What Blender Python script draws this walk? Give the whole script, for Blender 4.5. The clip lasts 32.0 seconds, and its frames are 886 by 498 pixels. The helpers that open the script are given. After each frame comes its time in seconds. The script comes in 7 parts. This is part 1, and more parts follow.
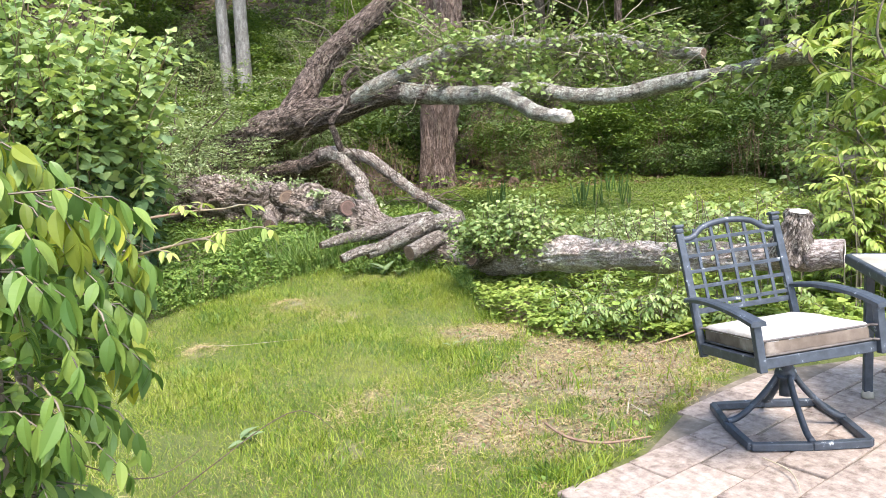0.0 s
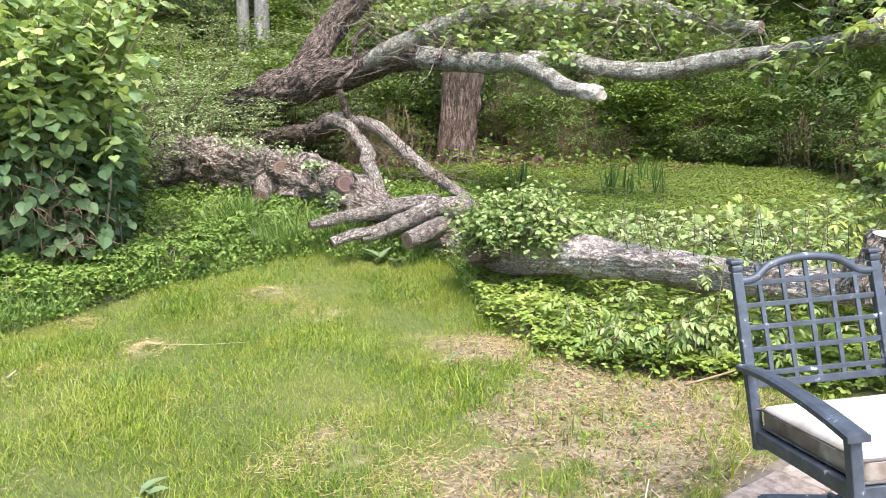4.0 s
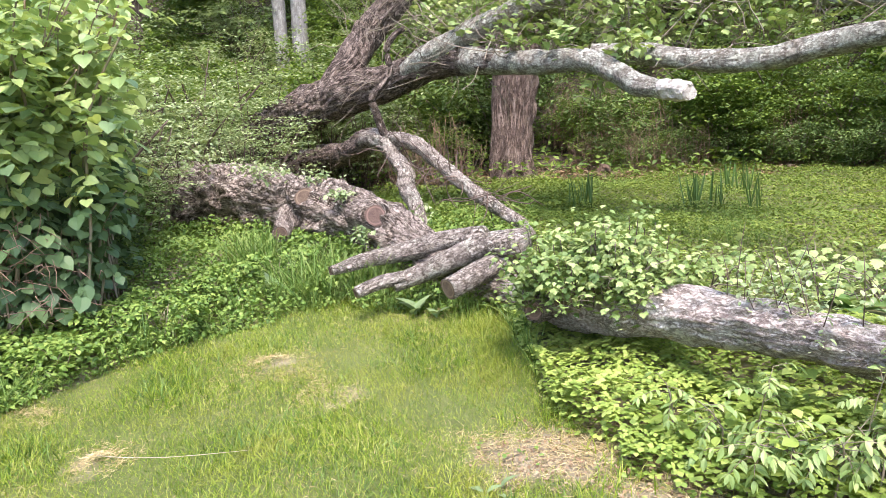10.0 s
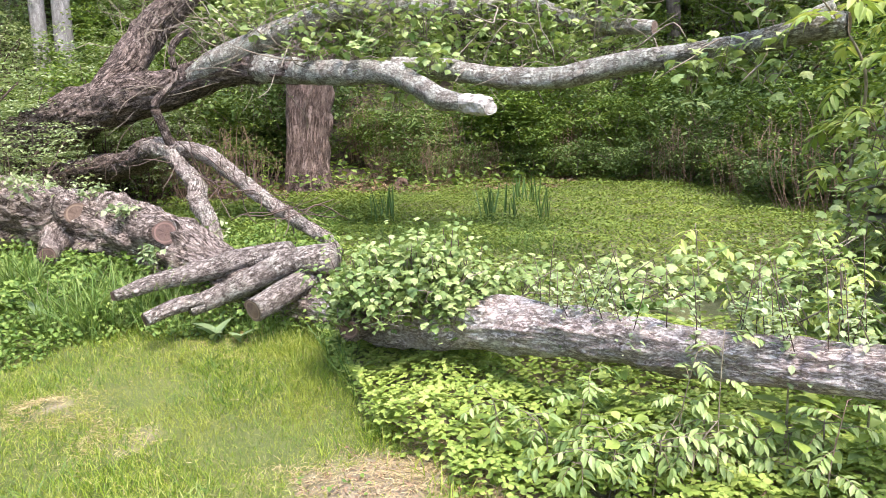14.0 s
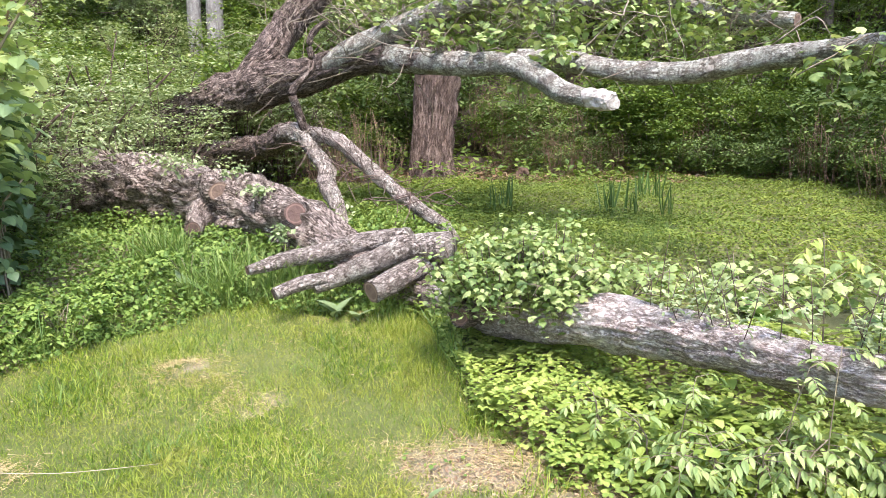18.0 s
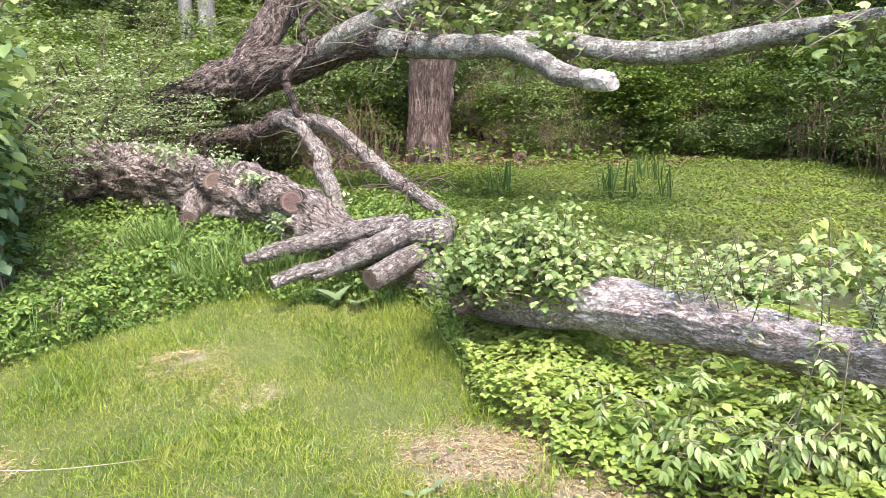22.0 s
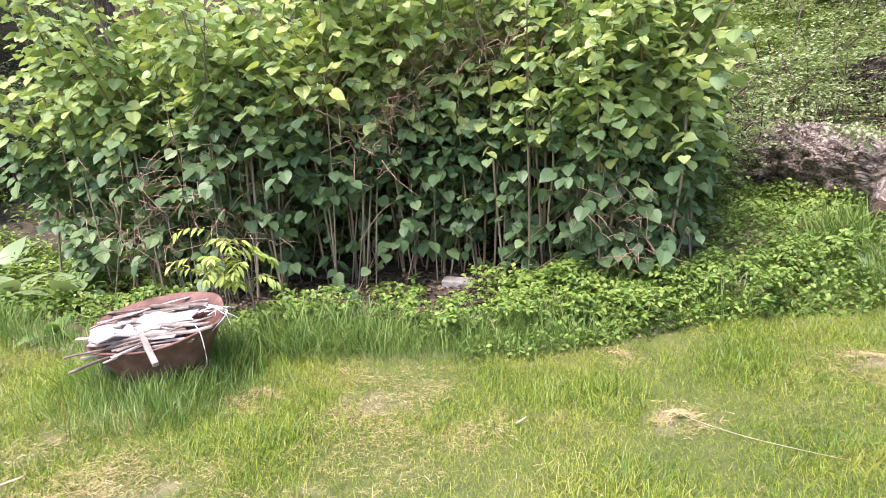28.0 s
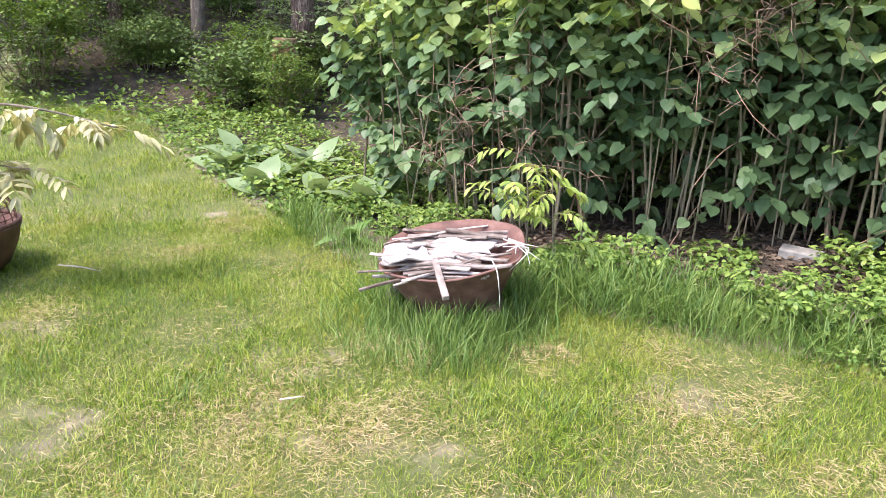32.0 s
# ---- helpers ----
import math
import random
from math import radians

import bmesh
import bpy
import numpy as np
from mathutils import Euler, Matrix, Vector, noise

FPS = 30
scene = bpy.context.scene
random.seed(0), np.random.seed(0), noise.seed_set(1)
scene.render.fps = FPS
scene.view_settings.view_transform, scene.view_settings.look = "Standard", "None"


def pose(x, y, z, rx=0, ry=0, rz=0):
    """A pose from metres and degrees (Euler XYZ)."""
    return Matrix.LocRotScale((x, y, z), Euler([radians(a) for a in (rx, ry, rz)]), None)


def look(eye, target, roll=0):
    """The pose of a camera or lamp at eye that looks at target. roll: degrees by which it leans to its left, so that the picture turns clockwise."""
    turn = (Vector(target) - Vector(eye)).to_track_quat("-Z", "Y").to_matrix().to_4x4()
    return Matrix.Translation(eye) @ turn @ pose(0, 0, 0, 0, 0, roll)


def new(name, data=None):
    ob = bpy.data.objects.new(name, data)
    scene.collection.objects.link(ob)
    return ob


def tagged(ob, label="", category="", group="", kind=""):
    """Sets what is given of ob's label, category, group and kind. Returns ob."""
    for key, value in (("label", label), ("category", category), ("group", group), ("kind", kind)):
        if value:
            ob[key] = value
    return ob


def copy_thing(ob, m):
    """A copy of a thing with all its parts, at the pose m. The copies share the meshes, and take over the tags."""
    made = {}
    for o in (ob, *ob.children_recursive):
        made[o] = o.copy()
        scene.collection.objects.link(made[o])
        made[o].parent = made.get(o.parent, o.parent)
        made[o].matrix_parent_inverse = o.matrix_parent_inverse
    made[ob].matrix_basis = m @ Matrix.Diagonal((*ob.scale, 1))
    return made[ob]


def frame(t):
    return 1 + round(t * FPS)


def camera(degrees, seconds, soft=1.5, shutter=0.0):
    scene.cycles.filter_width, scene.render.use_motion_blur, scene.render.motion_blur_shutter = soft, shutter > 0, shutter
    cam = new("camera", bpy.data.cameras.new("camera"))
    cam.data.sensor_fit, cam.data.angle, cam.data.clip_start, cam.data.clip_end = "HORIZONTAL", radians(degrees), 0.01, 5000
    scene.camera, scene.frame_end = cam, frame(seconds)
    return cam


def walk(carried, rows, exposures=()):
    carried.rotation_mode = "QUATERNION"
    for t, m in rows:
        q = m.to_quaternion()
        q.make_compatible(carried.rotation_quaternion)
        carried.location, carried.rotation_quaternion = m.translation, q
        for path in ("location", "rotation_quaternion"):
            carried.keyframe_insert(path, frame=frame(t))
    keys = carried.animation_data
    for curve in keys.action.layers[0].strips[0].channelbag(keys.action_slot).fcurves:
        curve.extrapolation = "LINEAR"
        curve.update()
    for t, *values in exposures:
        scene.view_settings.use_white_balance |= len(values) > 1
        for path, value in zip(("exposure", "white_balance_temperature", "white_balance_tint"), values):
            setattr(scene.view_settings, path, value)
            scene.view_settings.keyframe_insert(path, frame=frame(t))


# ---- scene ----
cam = camera(64.0, 32.0, soft=0.4)
PATH = [
    (0, (0.362, -0.085, 1.316), (0.286, 1.897, 1.061), -3.5),
    (0.5, (0.446, 0.077, 1.319), (0.352, 2.056, 1.044), -3.5),
    (1, (0.532, 0.2, 1.36), (0.427, 2.175, 1.065), -1.7),
    (1.5, (0.523, 0.167, 1.359), (0.41, 2.14, 1.051), -0.3),
    (2, (0.499, 0.344, 1.361), (0.378, 2.314, 1.04), -0.6),
    (2.5, (0.441, 0.535, 1.355), (0.312, 2.505, 1.035), -0.7),
    (4.5, (0.549, 0.901, 1.389), (0.397, 2.862, 1.029), -0.5),
    (5, (0.512, 1.073, 1.396), (0.366, 3.032, 1.02), -1.6),
    (5.5, (0.444, 1.258, 1.386), (0.321, 3.226, 1.054), -5.4),
    (6, (0.418, 1.322, 1.382), (0.329, 3.291, 1.041), -4.4),
    (6.5, (0.451, 1.468, 1.415), (0.384, 3.435, 1.06), -3.1),
    (7, (0.473, 1.556, 1.419), (0.412, 3.527, 1.086), -1.1),
    (7.5, (0.458, 1.679, 1.413), (0.384, 3.649, 1.071), -1.1),
    (8, (0.42, 1.859, 1.422), (0.33, 3.838, 1.147), -3.9),
    (8.5, (0.41, 1.949, 1.416), (0.333, 3.929, 1.146), -4.5),
    (9, (0.458, 1.992, 1.439), (0.353, 3.965, 1.13), -2.7),
    (9.5, (0.516, 2.06, 1.444), (0.301, 4.024, 1.135), -1.9),
    (10, (0.519, 2.085, 1.446), (0.198, 4.034, 1.131), -3.4),
    (10.5, (0.5, 2.176, 1.431), (0.149, 4.12, 1.125), -3.4),
    (11, (0.515, 2.261, 1.421), (0.221, 4.216, 1.117), -4.0),
    (11.5, (0.493, 2.225, 1.431), (0.45, 4.202, 1.128), -3.5),
    (12, (0.471, 2.194, 1.431), (0.641, 4.164, 1.126), -4.0),
    (12.5, (0.459, 2.191, 1.433), (0.731, 4.148, 1.125), -3.3),
    (13, (0.428, 2.239, 1.424), (0.733, 4.192, 1.117), -2.6),
    (13.5, (0.389, 2.283, 1.419), (0.718, 4.232, 1.112), -2.4),
    (14, (0.399, 2.266, 1.426), (0.658, 4.226, 1.122), -2.4),
    (14.5, (0.43, 2.246, 1.439), (0.61, 4.214, 1.135), -2.1),
    (15, (0.447, 2.199, 1.441), (0.516, 4.176, 1.146), -2.1),
    (15.5, (0.468, 2.188, 1.445), (0.441, 4.166, 1.152), -1.3),
    (17.5, (0.459, 2.152, 1.472), (0.324, 4.123, 1.16), -1.2),
    (18, (0.433, 2.166, 1.475), (0.355, 4.137, 1.142), -0.9),
    (18.5, (0.408, 2.166, 1.469), (0.322, 4.142, 1.172), -1.2),
    (19, (0.404, 2.181, 1.468), (0.37, 4.154, 1.142), -1.6),
    (19.5, (0.397, 2.19, 1.464), (0.405, 4.163, 1.137), -1.3),
    (20, (0.384, 2.196, 1.451), (0.428, 4.169, 1.127), -1.1),
    (20.5, (0.378, 2.198, 1.45), (0.439, 4.172, 1.131), -1.5),
    (21, (0.393, 2.214, 1.447), (0.442, 4.187, 1.121), -1.7),
    (21.5, (0.399, 2.222, 1.446), (0.398, 4.192, 1.096), -1.6),
    (22, (0.419, 2.23, 1.46), (0.348, 4.194, 1.09), -1.8),
    (22.5, (0.432, 2.186, 1.478), (0.282, 4.151, 1.136), -1.3),
    (23, (0.468, 2.134, 1.482), (0.194, 4.09, 1.165), -1.9),
    (23.5, (0.488, 2.108, 1.475), (0.136, 4.042, 1.106), -1.7),
    (24, (0.515, 2.114, 1.473), (0.118, 4.042, 1.119), -1.8),
    (24.5, (0.505, 2.11, 1.471), (0.06, 4.031, 1.133), -0.8),
    (26.5, (0.12, 1.931, 1.424), (-0.841, 3.647, 1.065), -1.3),
    (27, (0.079, 2.024, 1.456), (-1.156, 3.563, 1.125), 0.2),
    (27.5, (0.085, 2.115, 1.463), (-1.345, 3.462, 1.087), -0.5),
    (28, (0.114, 2.095, 1.481), (-1.415, 3.332, 1.117), -2.3),
    (28.5, (0.168, 1.993, 1.474), (-1.434, 3.085, 0.986), -0.8),
    (29, (0.175, 1.986, 1.482), (-1.494, 2.942, 0.931), -1.5),
    (29.5, (0.043, 2.09, 1.503), (-1.671, 3.017, 1.052), 1.3),
    (30, (-0.044, 2.12, 1.496), (-1.834, 2.803, 0.921), 0.4),
    (30.5, (-0.212, 2.112, 1.49), (-2.003, 2.867, 1.017), -0.5),
    (30.6, (-0.257, 2.11, 1.484), (-2.028, 2.936, 1.058), -0.7),
    (31, (-0.359, 2.107, 1.46), (-2.123, 2.912, 0.968), -0.0),
    (31.5, (-0.462, 2.164, 1.434), (-2.293, 2.774, 0.911), -1.6),
    (32, (-0.621, 2.225, 1.402), (-2.462, 2.778, 0.851), 1.4),
]
walk(cam, [(t, look(eye, target, roll)) for t, eye, target, roll in PATH], [(0.0, 2.10, 6700, 10.5), (5.0, 2.17, 6680, 11.5), (10.0, 2.27, 6580, 16.5), (24.0, 2.27, 6580, 17.5), (27.0, 2.27, 6600, 19.0), (29.0, 2.24, 6680, 24.0), (31.0, 2.24, 6430, 24.0), (32.0, 2.22, 6480, 19.0)])

# ---- light ----
SUN_EL, SUN_AZ = 60.0, 160.0      # degrees; azimuth clockwise from +y
world = bpy.data.worlds.new("sky")
scene.world = world
world.use_nodes = True
wn = world.node_tree
sky = wn.nodes.new("ShaderNodeTexSky")
sky.sky_type, sky.sun_disc = "NISHITA", False
sky.sun_elevation, sky.sun_rotation = radians(SUN_EL), radians(SUN_AZ)
sky.air_density, sky.dust_density, sky.ozone_density = 1.0, 1.5, 1.0
wn.nodes["Background"].inputs["Strength"].default_value = 0.15
wn.links.new(sky.outputs["Color"], wn.nodes["Background"].inputs["Color"])
sun_data = bpy.data.lights.new("sun", "SUN")
sun_data.energy, sun_data.angle, sun_data.color = 1.5, radians(18.0), (1.0, 0.95, 0.87)
sun = new("sun", sun_data)
az, el = radians(SUN_AZ), radians(SUN_EL)
sun.matrix_world = look((0, 0, 20), (-20 * math.sin(az) * math.cos(el), -20 * math.cos(az) * math.cos(el), 20 - 20 * math.sin(el)))


# ---- materials ----
def mat_new(name):
    m = bpy.data.materials.new(name)
    m.use_nodes = True
    nt = m.node_tree
    return m, nt, nt.nodes["Principled BSDF"], nt.nodes["Material Output"]


def ramp(nt, fac, stops):
    r = nt.nodes.new("ShaderNodeValToRGB")
    els = r.color_ramp.elements
    while len(els) < len(stops):
        els.new(0.5)
    for e, (p, c) in zip(els, stops):
        e.position, e.color = p, (*c, 1)
    nt.links.new(fac, r.inputs["Fac"])
    return r.outputs["Color"]


def noise_tex(nt, scale, detail=4.0, vec=None, rough=0.55, dist=0.0):
    n = nt.nodes.new("ShaderNodeTexNoise")
    n.inputs["Scale"].default_value, n.inputs["Detail"].default_value = scale, detail
    n.inputs["Roughness"].default_value, n.inputs["Distortion"].default_value = rough, dist
    if vec is not None:
        nt.links.new(vec, n.inputs["Vector"])
    return n.outputs["Fac"]


def mix_col(nt, fac, a, b, mode="MIX"):
    n = nt.nodes.new("ShaderNodeMix")
    n.data_type, n.blend_type = "RGBA", mode
    for s, v in ((0, fac), (6, a), (7, b)):
        if isinstance(v, (int, float)):
            n.inputs[s].default_value = v
        elif isinstance(v, tuple):
            n.inputs[s].default_value = (*v, 1)
        else:
            nt.links.new(v, n.inputs[s])
    return n.outputs[2]


def bump(nt, height, strength, distance, bsdf, normal=None):
    b = nt.nodes.new("ShaderNodeBump")
    b.inputs["Strength"].default_value, b.inputs["Distance"].default_value = strength, distance
    nt.links.new(height, b.inputs["Height"])
    if normal is not None:
        nt.links.new(normal, b.inputs["Normal"])
    nt.links.new(b.outputs["Normal"], bsdf.inputs["Normal"])
    return b.outputs["Normal"]


def coords(nt, which="Object", scale=None):
    tc = nt.nodes.new("ShaderNodeTexCoord")
    if scale is None:
        return tc.outputs[which]
    mp = nt.nodes.new("ShaderNodeMapping")
    mp.inputs["Scale"].default_value = scale
    nt.links.new(tc.outputs[which], mp.inputs["Vector"])
    return mp.outputs["Vector"]


def math_node(nt, op, a, b):
    n = nt.nodes.new("ShaderNodeMath")
    n.operation = op
    for s, v in ((0, a), (1, b)):
        if isinstance(v, (int, float)):
            n.inputs[s].default_value = v
        else:
            nt.links.new(v, n.inputs[s])
    return n.outputs[0]


def leaf_mat(name, stops, trans=0.35, rough=0.45, patch=0.6, by_object=False, tone=None):
    """Leaf skin: colours differ from leaf to leaf and drift over the plant; light shines through in part."""
    m, nt, bsdf, out = mat_new(name)
    if by_object:
        rnd = nt.nodes.new("ShaderNodeObjectInfo").outputs["Random"]
    else:
        rnd = nt.nodes.new("ShaderNodeNewGeometry").outputs["Random Per Island"]
    big = noise_tex(nt, patch, 3.0, coords(nt))
    spread = math_node(nt, "MULTIPLY_ADD", big, 1.6)
    spread.node.inputs[2].default_value = -0.55
    fac = math_node(nt, "ADD", math_node(nt, "MULTIPLY", rnd, 0.75), math_node(nt, "MULTIPLY", spread, 0.45))
    col = ramp(nt, fac, stops)
    if tone is not None:
        col = mix_col(nt, ramp(nt, noise_tex(nt, tone[0], 4.0, coords(nt)), [(0.52, (0, 0, 0)), (0.64, (0.5, 0.5, 0.5))]), col, tone[1])
    nt.links.new(col, bsdf.inputs["Base Color"])
    bsdf.inputs["Roughness"].default_value = rough
    bsdf.inputs["Specular IOR Level"].default_value = 0.4
    tr = nt.nodes.new("ShaderNodeBsdfTranslucent")
    nt.links.new(mix_col(nt, 1.0, col, (1.0, 1.0, 0.6), "MULTIPLY"), tr.inputs["Color"])
    ms = nt.nodes.new("ShaderNodeMixShader")
    ms.inputs["Fac"].default_value = trans
    nt.links.new(bsdf.outputs[0], ms.inputs[1])
    nt.links.new(tr.outputs[0], ms.inputs[2])
    nt.links.new(ms.outputs[0], out.inputs["Surface"])
    return m


def bark_mat(name, dark, mid, light, lichen, lichen_at=0.56, plates=9.0, depth=0.02, stretch=0.4, spots=3.0, deep=0.5):
    """Rough bark: lumpy ridges along the limb, ragged furrows between them, and soft patches of pale lichen."""
    m, nt, bsdf, out = mat_new(name)
    lumps = noise_tex(nt, 1.0, 9.0, coords(nt, "UV", (plates * 2.2, plates * stretch * 2.2, 1)), 0.68, 0.7)
    warp = nt.nodes.new("ShaderNodeTexNoise")
    warp.inputs["Scale"].default_value, warp.inputs["Detail"].default_value, warp.inputs["Roughness"].default_value = 0.8, 6.0, 0.65
    grid = coords(nt, "UV", (plates * 2.3, plates * stretch * 1.1, 1))
    nt.links.new(grid, warp.inputs["Vector"])
    bend = nt.nodes.new("ShaderNodeVectorMath")
    bend.operation = "MULTIPLY_ADD"
    nt.links.new(warp.outputs["Color"], bend.inputs[0])
    bend.inputs[1].default_value = (3.4, 3.4, 3.4)
    nt.links.new(grid, bend.inputs[2])
    edge = nt.nodes.new("ShaderNodeTexVoronoi")
    edge.feature = "DISTANCE_TO_EDGE"
    edge.inputs["Scale"].default_value = 1.0
    nt.links.new(bend.outputs[0], edge.inputs["Vector"])
    fade = ramp(nt, noise_tex(nt, 9.0, 3.0, coords(nt)), [(0.46, (0, 0, 0)), (0.68, (0.7, 0.7, 0.7))])
    furrow = mix_col(nt, fade, ramp(nt, edge.outputs["Distance"], [(0.0, (0, 0, 0)), (0.07, (0.3, 0.3, 0.3)), (0.19, (1, 1, 1))]), (1.0, 1.0, 1.0))
    fine = noise_tex(nt, 48.0, 8.0, coords(nt), 0.7)
    height = math_node(nt, "ADD", math_node(nt, "MULTIPLY", lumps, 0.65), math_node(nt, "MULTIPLY", fine, 0.35))
    half = lambda a, b, k: tuple(p * (1 - k) + q * k for p, q in zip(a, b))
    tone = ramp(nt, height, [(0.36, dark), (0.44, half(dark, mid, 0.6)), (0.51, mid), (0.58, half(mid, light, 0.6)), (0.66, light)])
    patch = ramp(nt, math_node(nt, "ADD", math_node(nt, "MULTIPLY", noise_tex(nt, spots, 7.0, coords(nt), 0.66), 0.6), math_node(nt, "MULTIPLY", height, 0.4)), [(lichen_at - 0.04, (0, 0, 0)), (lichen_at + 0.05, (0.9, 0.9, 0.9))])
    pale = ramp(nt, fine, [(0.35, tuple(c * 0.55 for c in lichen)), (0.6, lichen)])
    col = mix_col(nt, patch, tone, pale)
    col = mix_col(nt, mix_col(nt, deep, (1.0, 1.0, 1.0), furrow), tuple(c * 0.8 for c in dark), col)
    nt.links.new(col, bsdf.inputs["Base Color"])
    bsdf.inputs["Roughness"].default_value = 0.9
    bsdf.inputs["Specular IOR Level"].default_value = 0.2
    n1 = bump(nt, furrow, 0.7, depth, bsdf)
    bump(nt, height, 1.0, depth, bsdf, n1)
    return m


def plain_mat(name, stops, scale=12.0, rough=0.8, metal=0.0, bump_d=0.003, detail=6.0, by_object=0.0):
    m, nt, bsdf, out = mat_new(name)
    n = noise_tex(nt, scale, detail, coords(nt), 0.62)
    if by_object:
        r = nt.nodes.new("ShaderNodeObjectInfo").outputs["Random"]
        n = math_node(nt, "ADD", n, math_node(nt, "MULTIPLY", math_node(nt, "SUBTRACT", r, 0.5), by_object))
    nt.links.new(ramp(nt, n, stops), bsdf.inputs["Base Color"])
    bsdf.inputs["Roughness"].default_value, bsdf.inputs["Metallic"].default_value = rough, metal
    bump(nt, noise_tex(nt, scale * 5, 5.0, coords(nt)), 0.5, bump_d, bsdf)
    return m


def ring_mat(name, inner, outer):
    m, nt, bsdf, out = mat_new(name)
    w = nt.nodes.new("ShaderNodeTexWave")
    w.wave_type, w.rings_direction = "RINGS", "Z"
    w.inputs["Scale"].default_value, w.inputs["Distortion"].default_value = 9.0, 3.0
    nt.links.new(coords(nt, "UV"), w.inputs["Vector"])
    n = noise_tex(nt, 20.0, 5.0, coords(nt))
    face = mix_col(nt, 0.45, ramp(nt, w.outputs["Fac"], [(0.2, inner), (0.8, outer)]), ramp(nt, n, [(0.35, inner), (0.7, outer)]))
    far = nt.nodes.new("ShaderNodeVectorMath")
    far.operation = "LENGTH"
    nt.links.new(coords(nt, "UV"), far.inputs[0])
    sap = ramp(nt, far.outputs["Value"], [(0.70, (0, 0, 0)), (0.77, (0.8, 0.8, 0.8)), (0.83, (0.8, 0.8, 0.8)), (0.88, (0, 0, 0))])
    nt.links.new(mix_col(nt, sap, face, tuple(min(0.5, c * 1.3) for c in outer)), bsdf.inputs["Base Color"])
    bsdf.inputs["Roughness"].default_value = 0.85
    bump(nt, n, 0.5, 0.006, bsdf)
    return m


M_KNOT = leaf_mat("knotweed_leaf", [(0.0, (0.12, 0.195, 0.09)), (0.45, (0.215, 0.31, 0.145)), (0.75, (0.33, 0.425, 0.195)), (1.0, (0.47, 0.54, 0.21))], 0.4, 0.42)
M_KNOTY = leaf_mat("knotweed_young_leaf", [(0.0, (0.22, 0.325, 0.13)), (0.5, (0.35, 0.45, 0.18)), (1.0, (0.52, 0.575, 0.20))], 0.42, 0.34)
# Lower leaves: older green, darkened further to paint in the hedge's shade.
M_KNOTO = leaf_mat("knotweed_old_shaded_leaf", [(0.0, (0.06, 0.11, 0.05)), (0.5, (0.11, 0.185, 0.08)), (1.0, (0.20, 0.285, 0.12))], 0.32, 0.45)
M_KNOTB = leaf_mat("knotweed_leaf_single", [(0.0, (0.11, 0.185, 0.10)), (0.5, (0.19, 0.285, 0.145)), (1.0, (0.31, 0.41, 0.19))], 0.4, 0.42, by_object=True)
M_GRASS = leaf_mat("grass_blade", [(0.0, (0.028, 0.08, 0.008)), (0.3, (0.115, 0.20, 0.014)), (0.6, (0.24, 0.325, 0.025)), (0.85, (0.41, 0.43, 0.10)), (1.0, (0.66, 0.60, 0.35))], 0.35, 0.5, 0.9, tone=(1.6, (0.36, 0.365, 0.065)))
M_TALL = leaf_mat("tall_grass_blade", [(0.0, (0.05, 0.115, 0.022)), (0.5, (0.145, 0.245, 0.05)), (1.0, (0.31, 0.38, 0.12))], 0.35, 0.5, 0.9)
M_STRAW = leaf_mat("straw", [(0.0, (0.24, 0.17, 0.075)), (0.5, (0.44, 0.34, 0.165)), (1.0, (0.62, 0.51, 0.29))], 0.1, 0.8, 1.2)
M_COVER = leaf_mat("ground_cover_leaf", [(0.0, (0.15, 0.24, 0.045)), (0.5, (0.285, 0.375, 0.075)), (1.0, (0.45, 0.51, 0.15))], 0.34, 0.6, 1.3)
M_CLEAR = leaf_mat("clearing_leaf", [(0.0, (0.09, 0.15, 0.03)), (0.5, (0.165, 0.235, 0.04)), (1.0, (0.27, 0.32, 0.06))], 0.3, 0.6, 0.5)
M_WEED = leaf_mat("weed_leaf", [(0.0, (0.065, 0.135, 0.028)), (0.5, (0.165, 0.26, 0.05)), (1.0, (0.31, 0.39, 0.10))], 0.3, 0.5, 1.1)
M_VINE = leaf_mat("wisteria_leaf", [(0.0, (0.06, 0.13, 0.03)), (0.5, (0.15, 0.25, 0.052)), (0.85, (0.28, 0.37, 0.085)), (1.0, (0.46, 0.46, 0.06))], 0.35, 0.4, 3.5)
M_YELLOW = leaf_mat("young_wisteria_leaf", [(0.0, (0.16, 0.24, 0.05)), (0.5, (0.28, 0.33, 0.05)), (1.0, (0.46, 0.46, 0.04))], 0.45, 0.35, 2.5)
M_SUMAC = leaf_mat("tree_of_heaven_leaf", [(0.0, (0.18, 0.27, 0.055)), (0.5, (0.33, 0.42, 0.10)), (1.0, (0.55, 0.56, 0.18))], 0.38, 0.5, 1.2)
M_FROND = leaf_mat("long_leaflet", [(0.0, (0.16, 0.25, 0.075)), (0.5, (0.28, 0.375, 0.125)), (1.0, (0.44, 0.51, 0.22))], 0.34, 0.45, 1.6)
M_MAPLE = leaf_mat("maple_leaf", [(0.0, (0.11, 0.19, 0.05)), (0.5, (0.26, 0.345, 0.115)), (1.0, (0.47, 0.525, 0.235))], 0.34, 0.55, 1.6)
M_WOODS = leaf_mat("understory_leaf", [(0.0, (0.07, 0.125, 0.028)), (0.5, (0.145, 0.225, 0.044)), (1.0, (0.28, 0.36, 0.068))], 0.38, 0.6, 0.25)
M_WOODS2 = leaf_mat("understory_leaf_pale", [(0.0, (0.15, 0.215, 0.095)), (0.5, (0.30, 0.375, 0.18)), (1.0, (0.50, 0.55, 0.33))], 0.34, 0.55, 0.6)
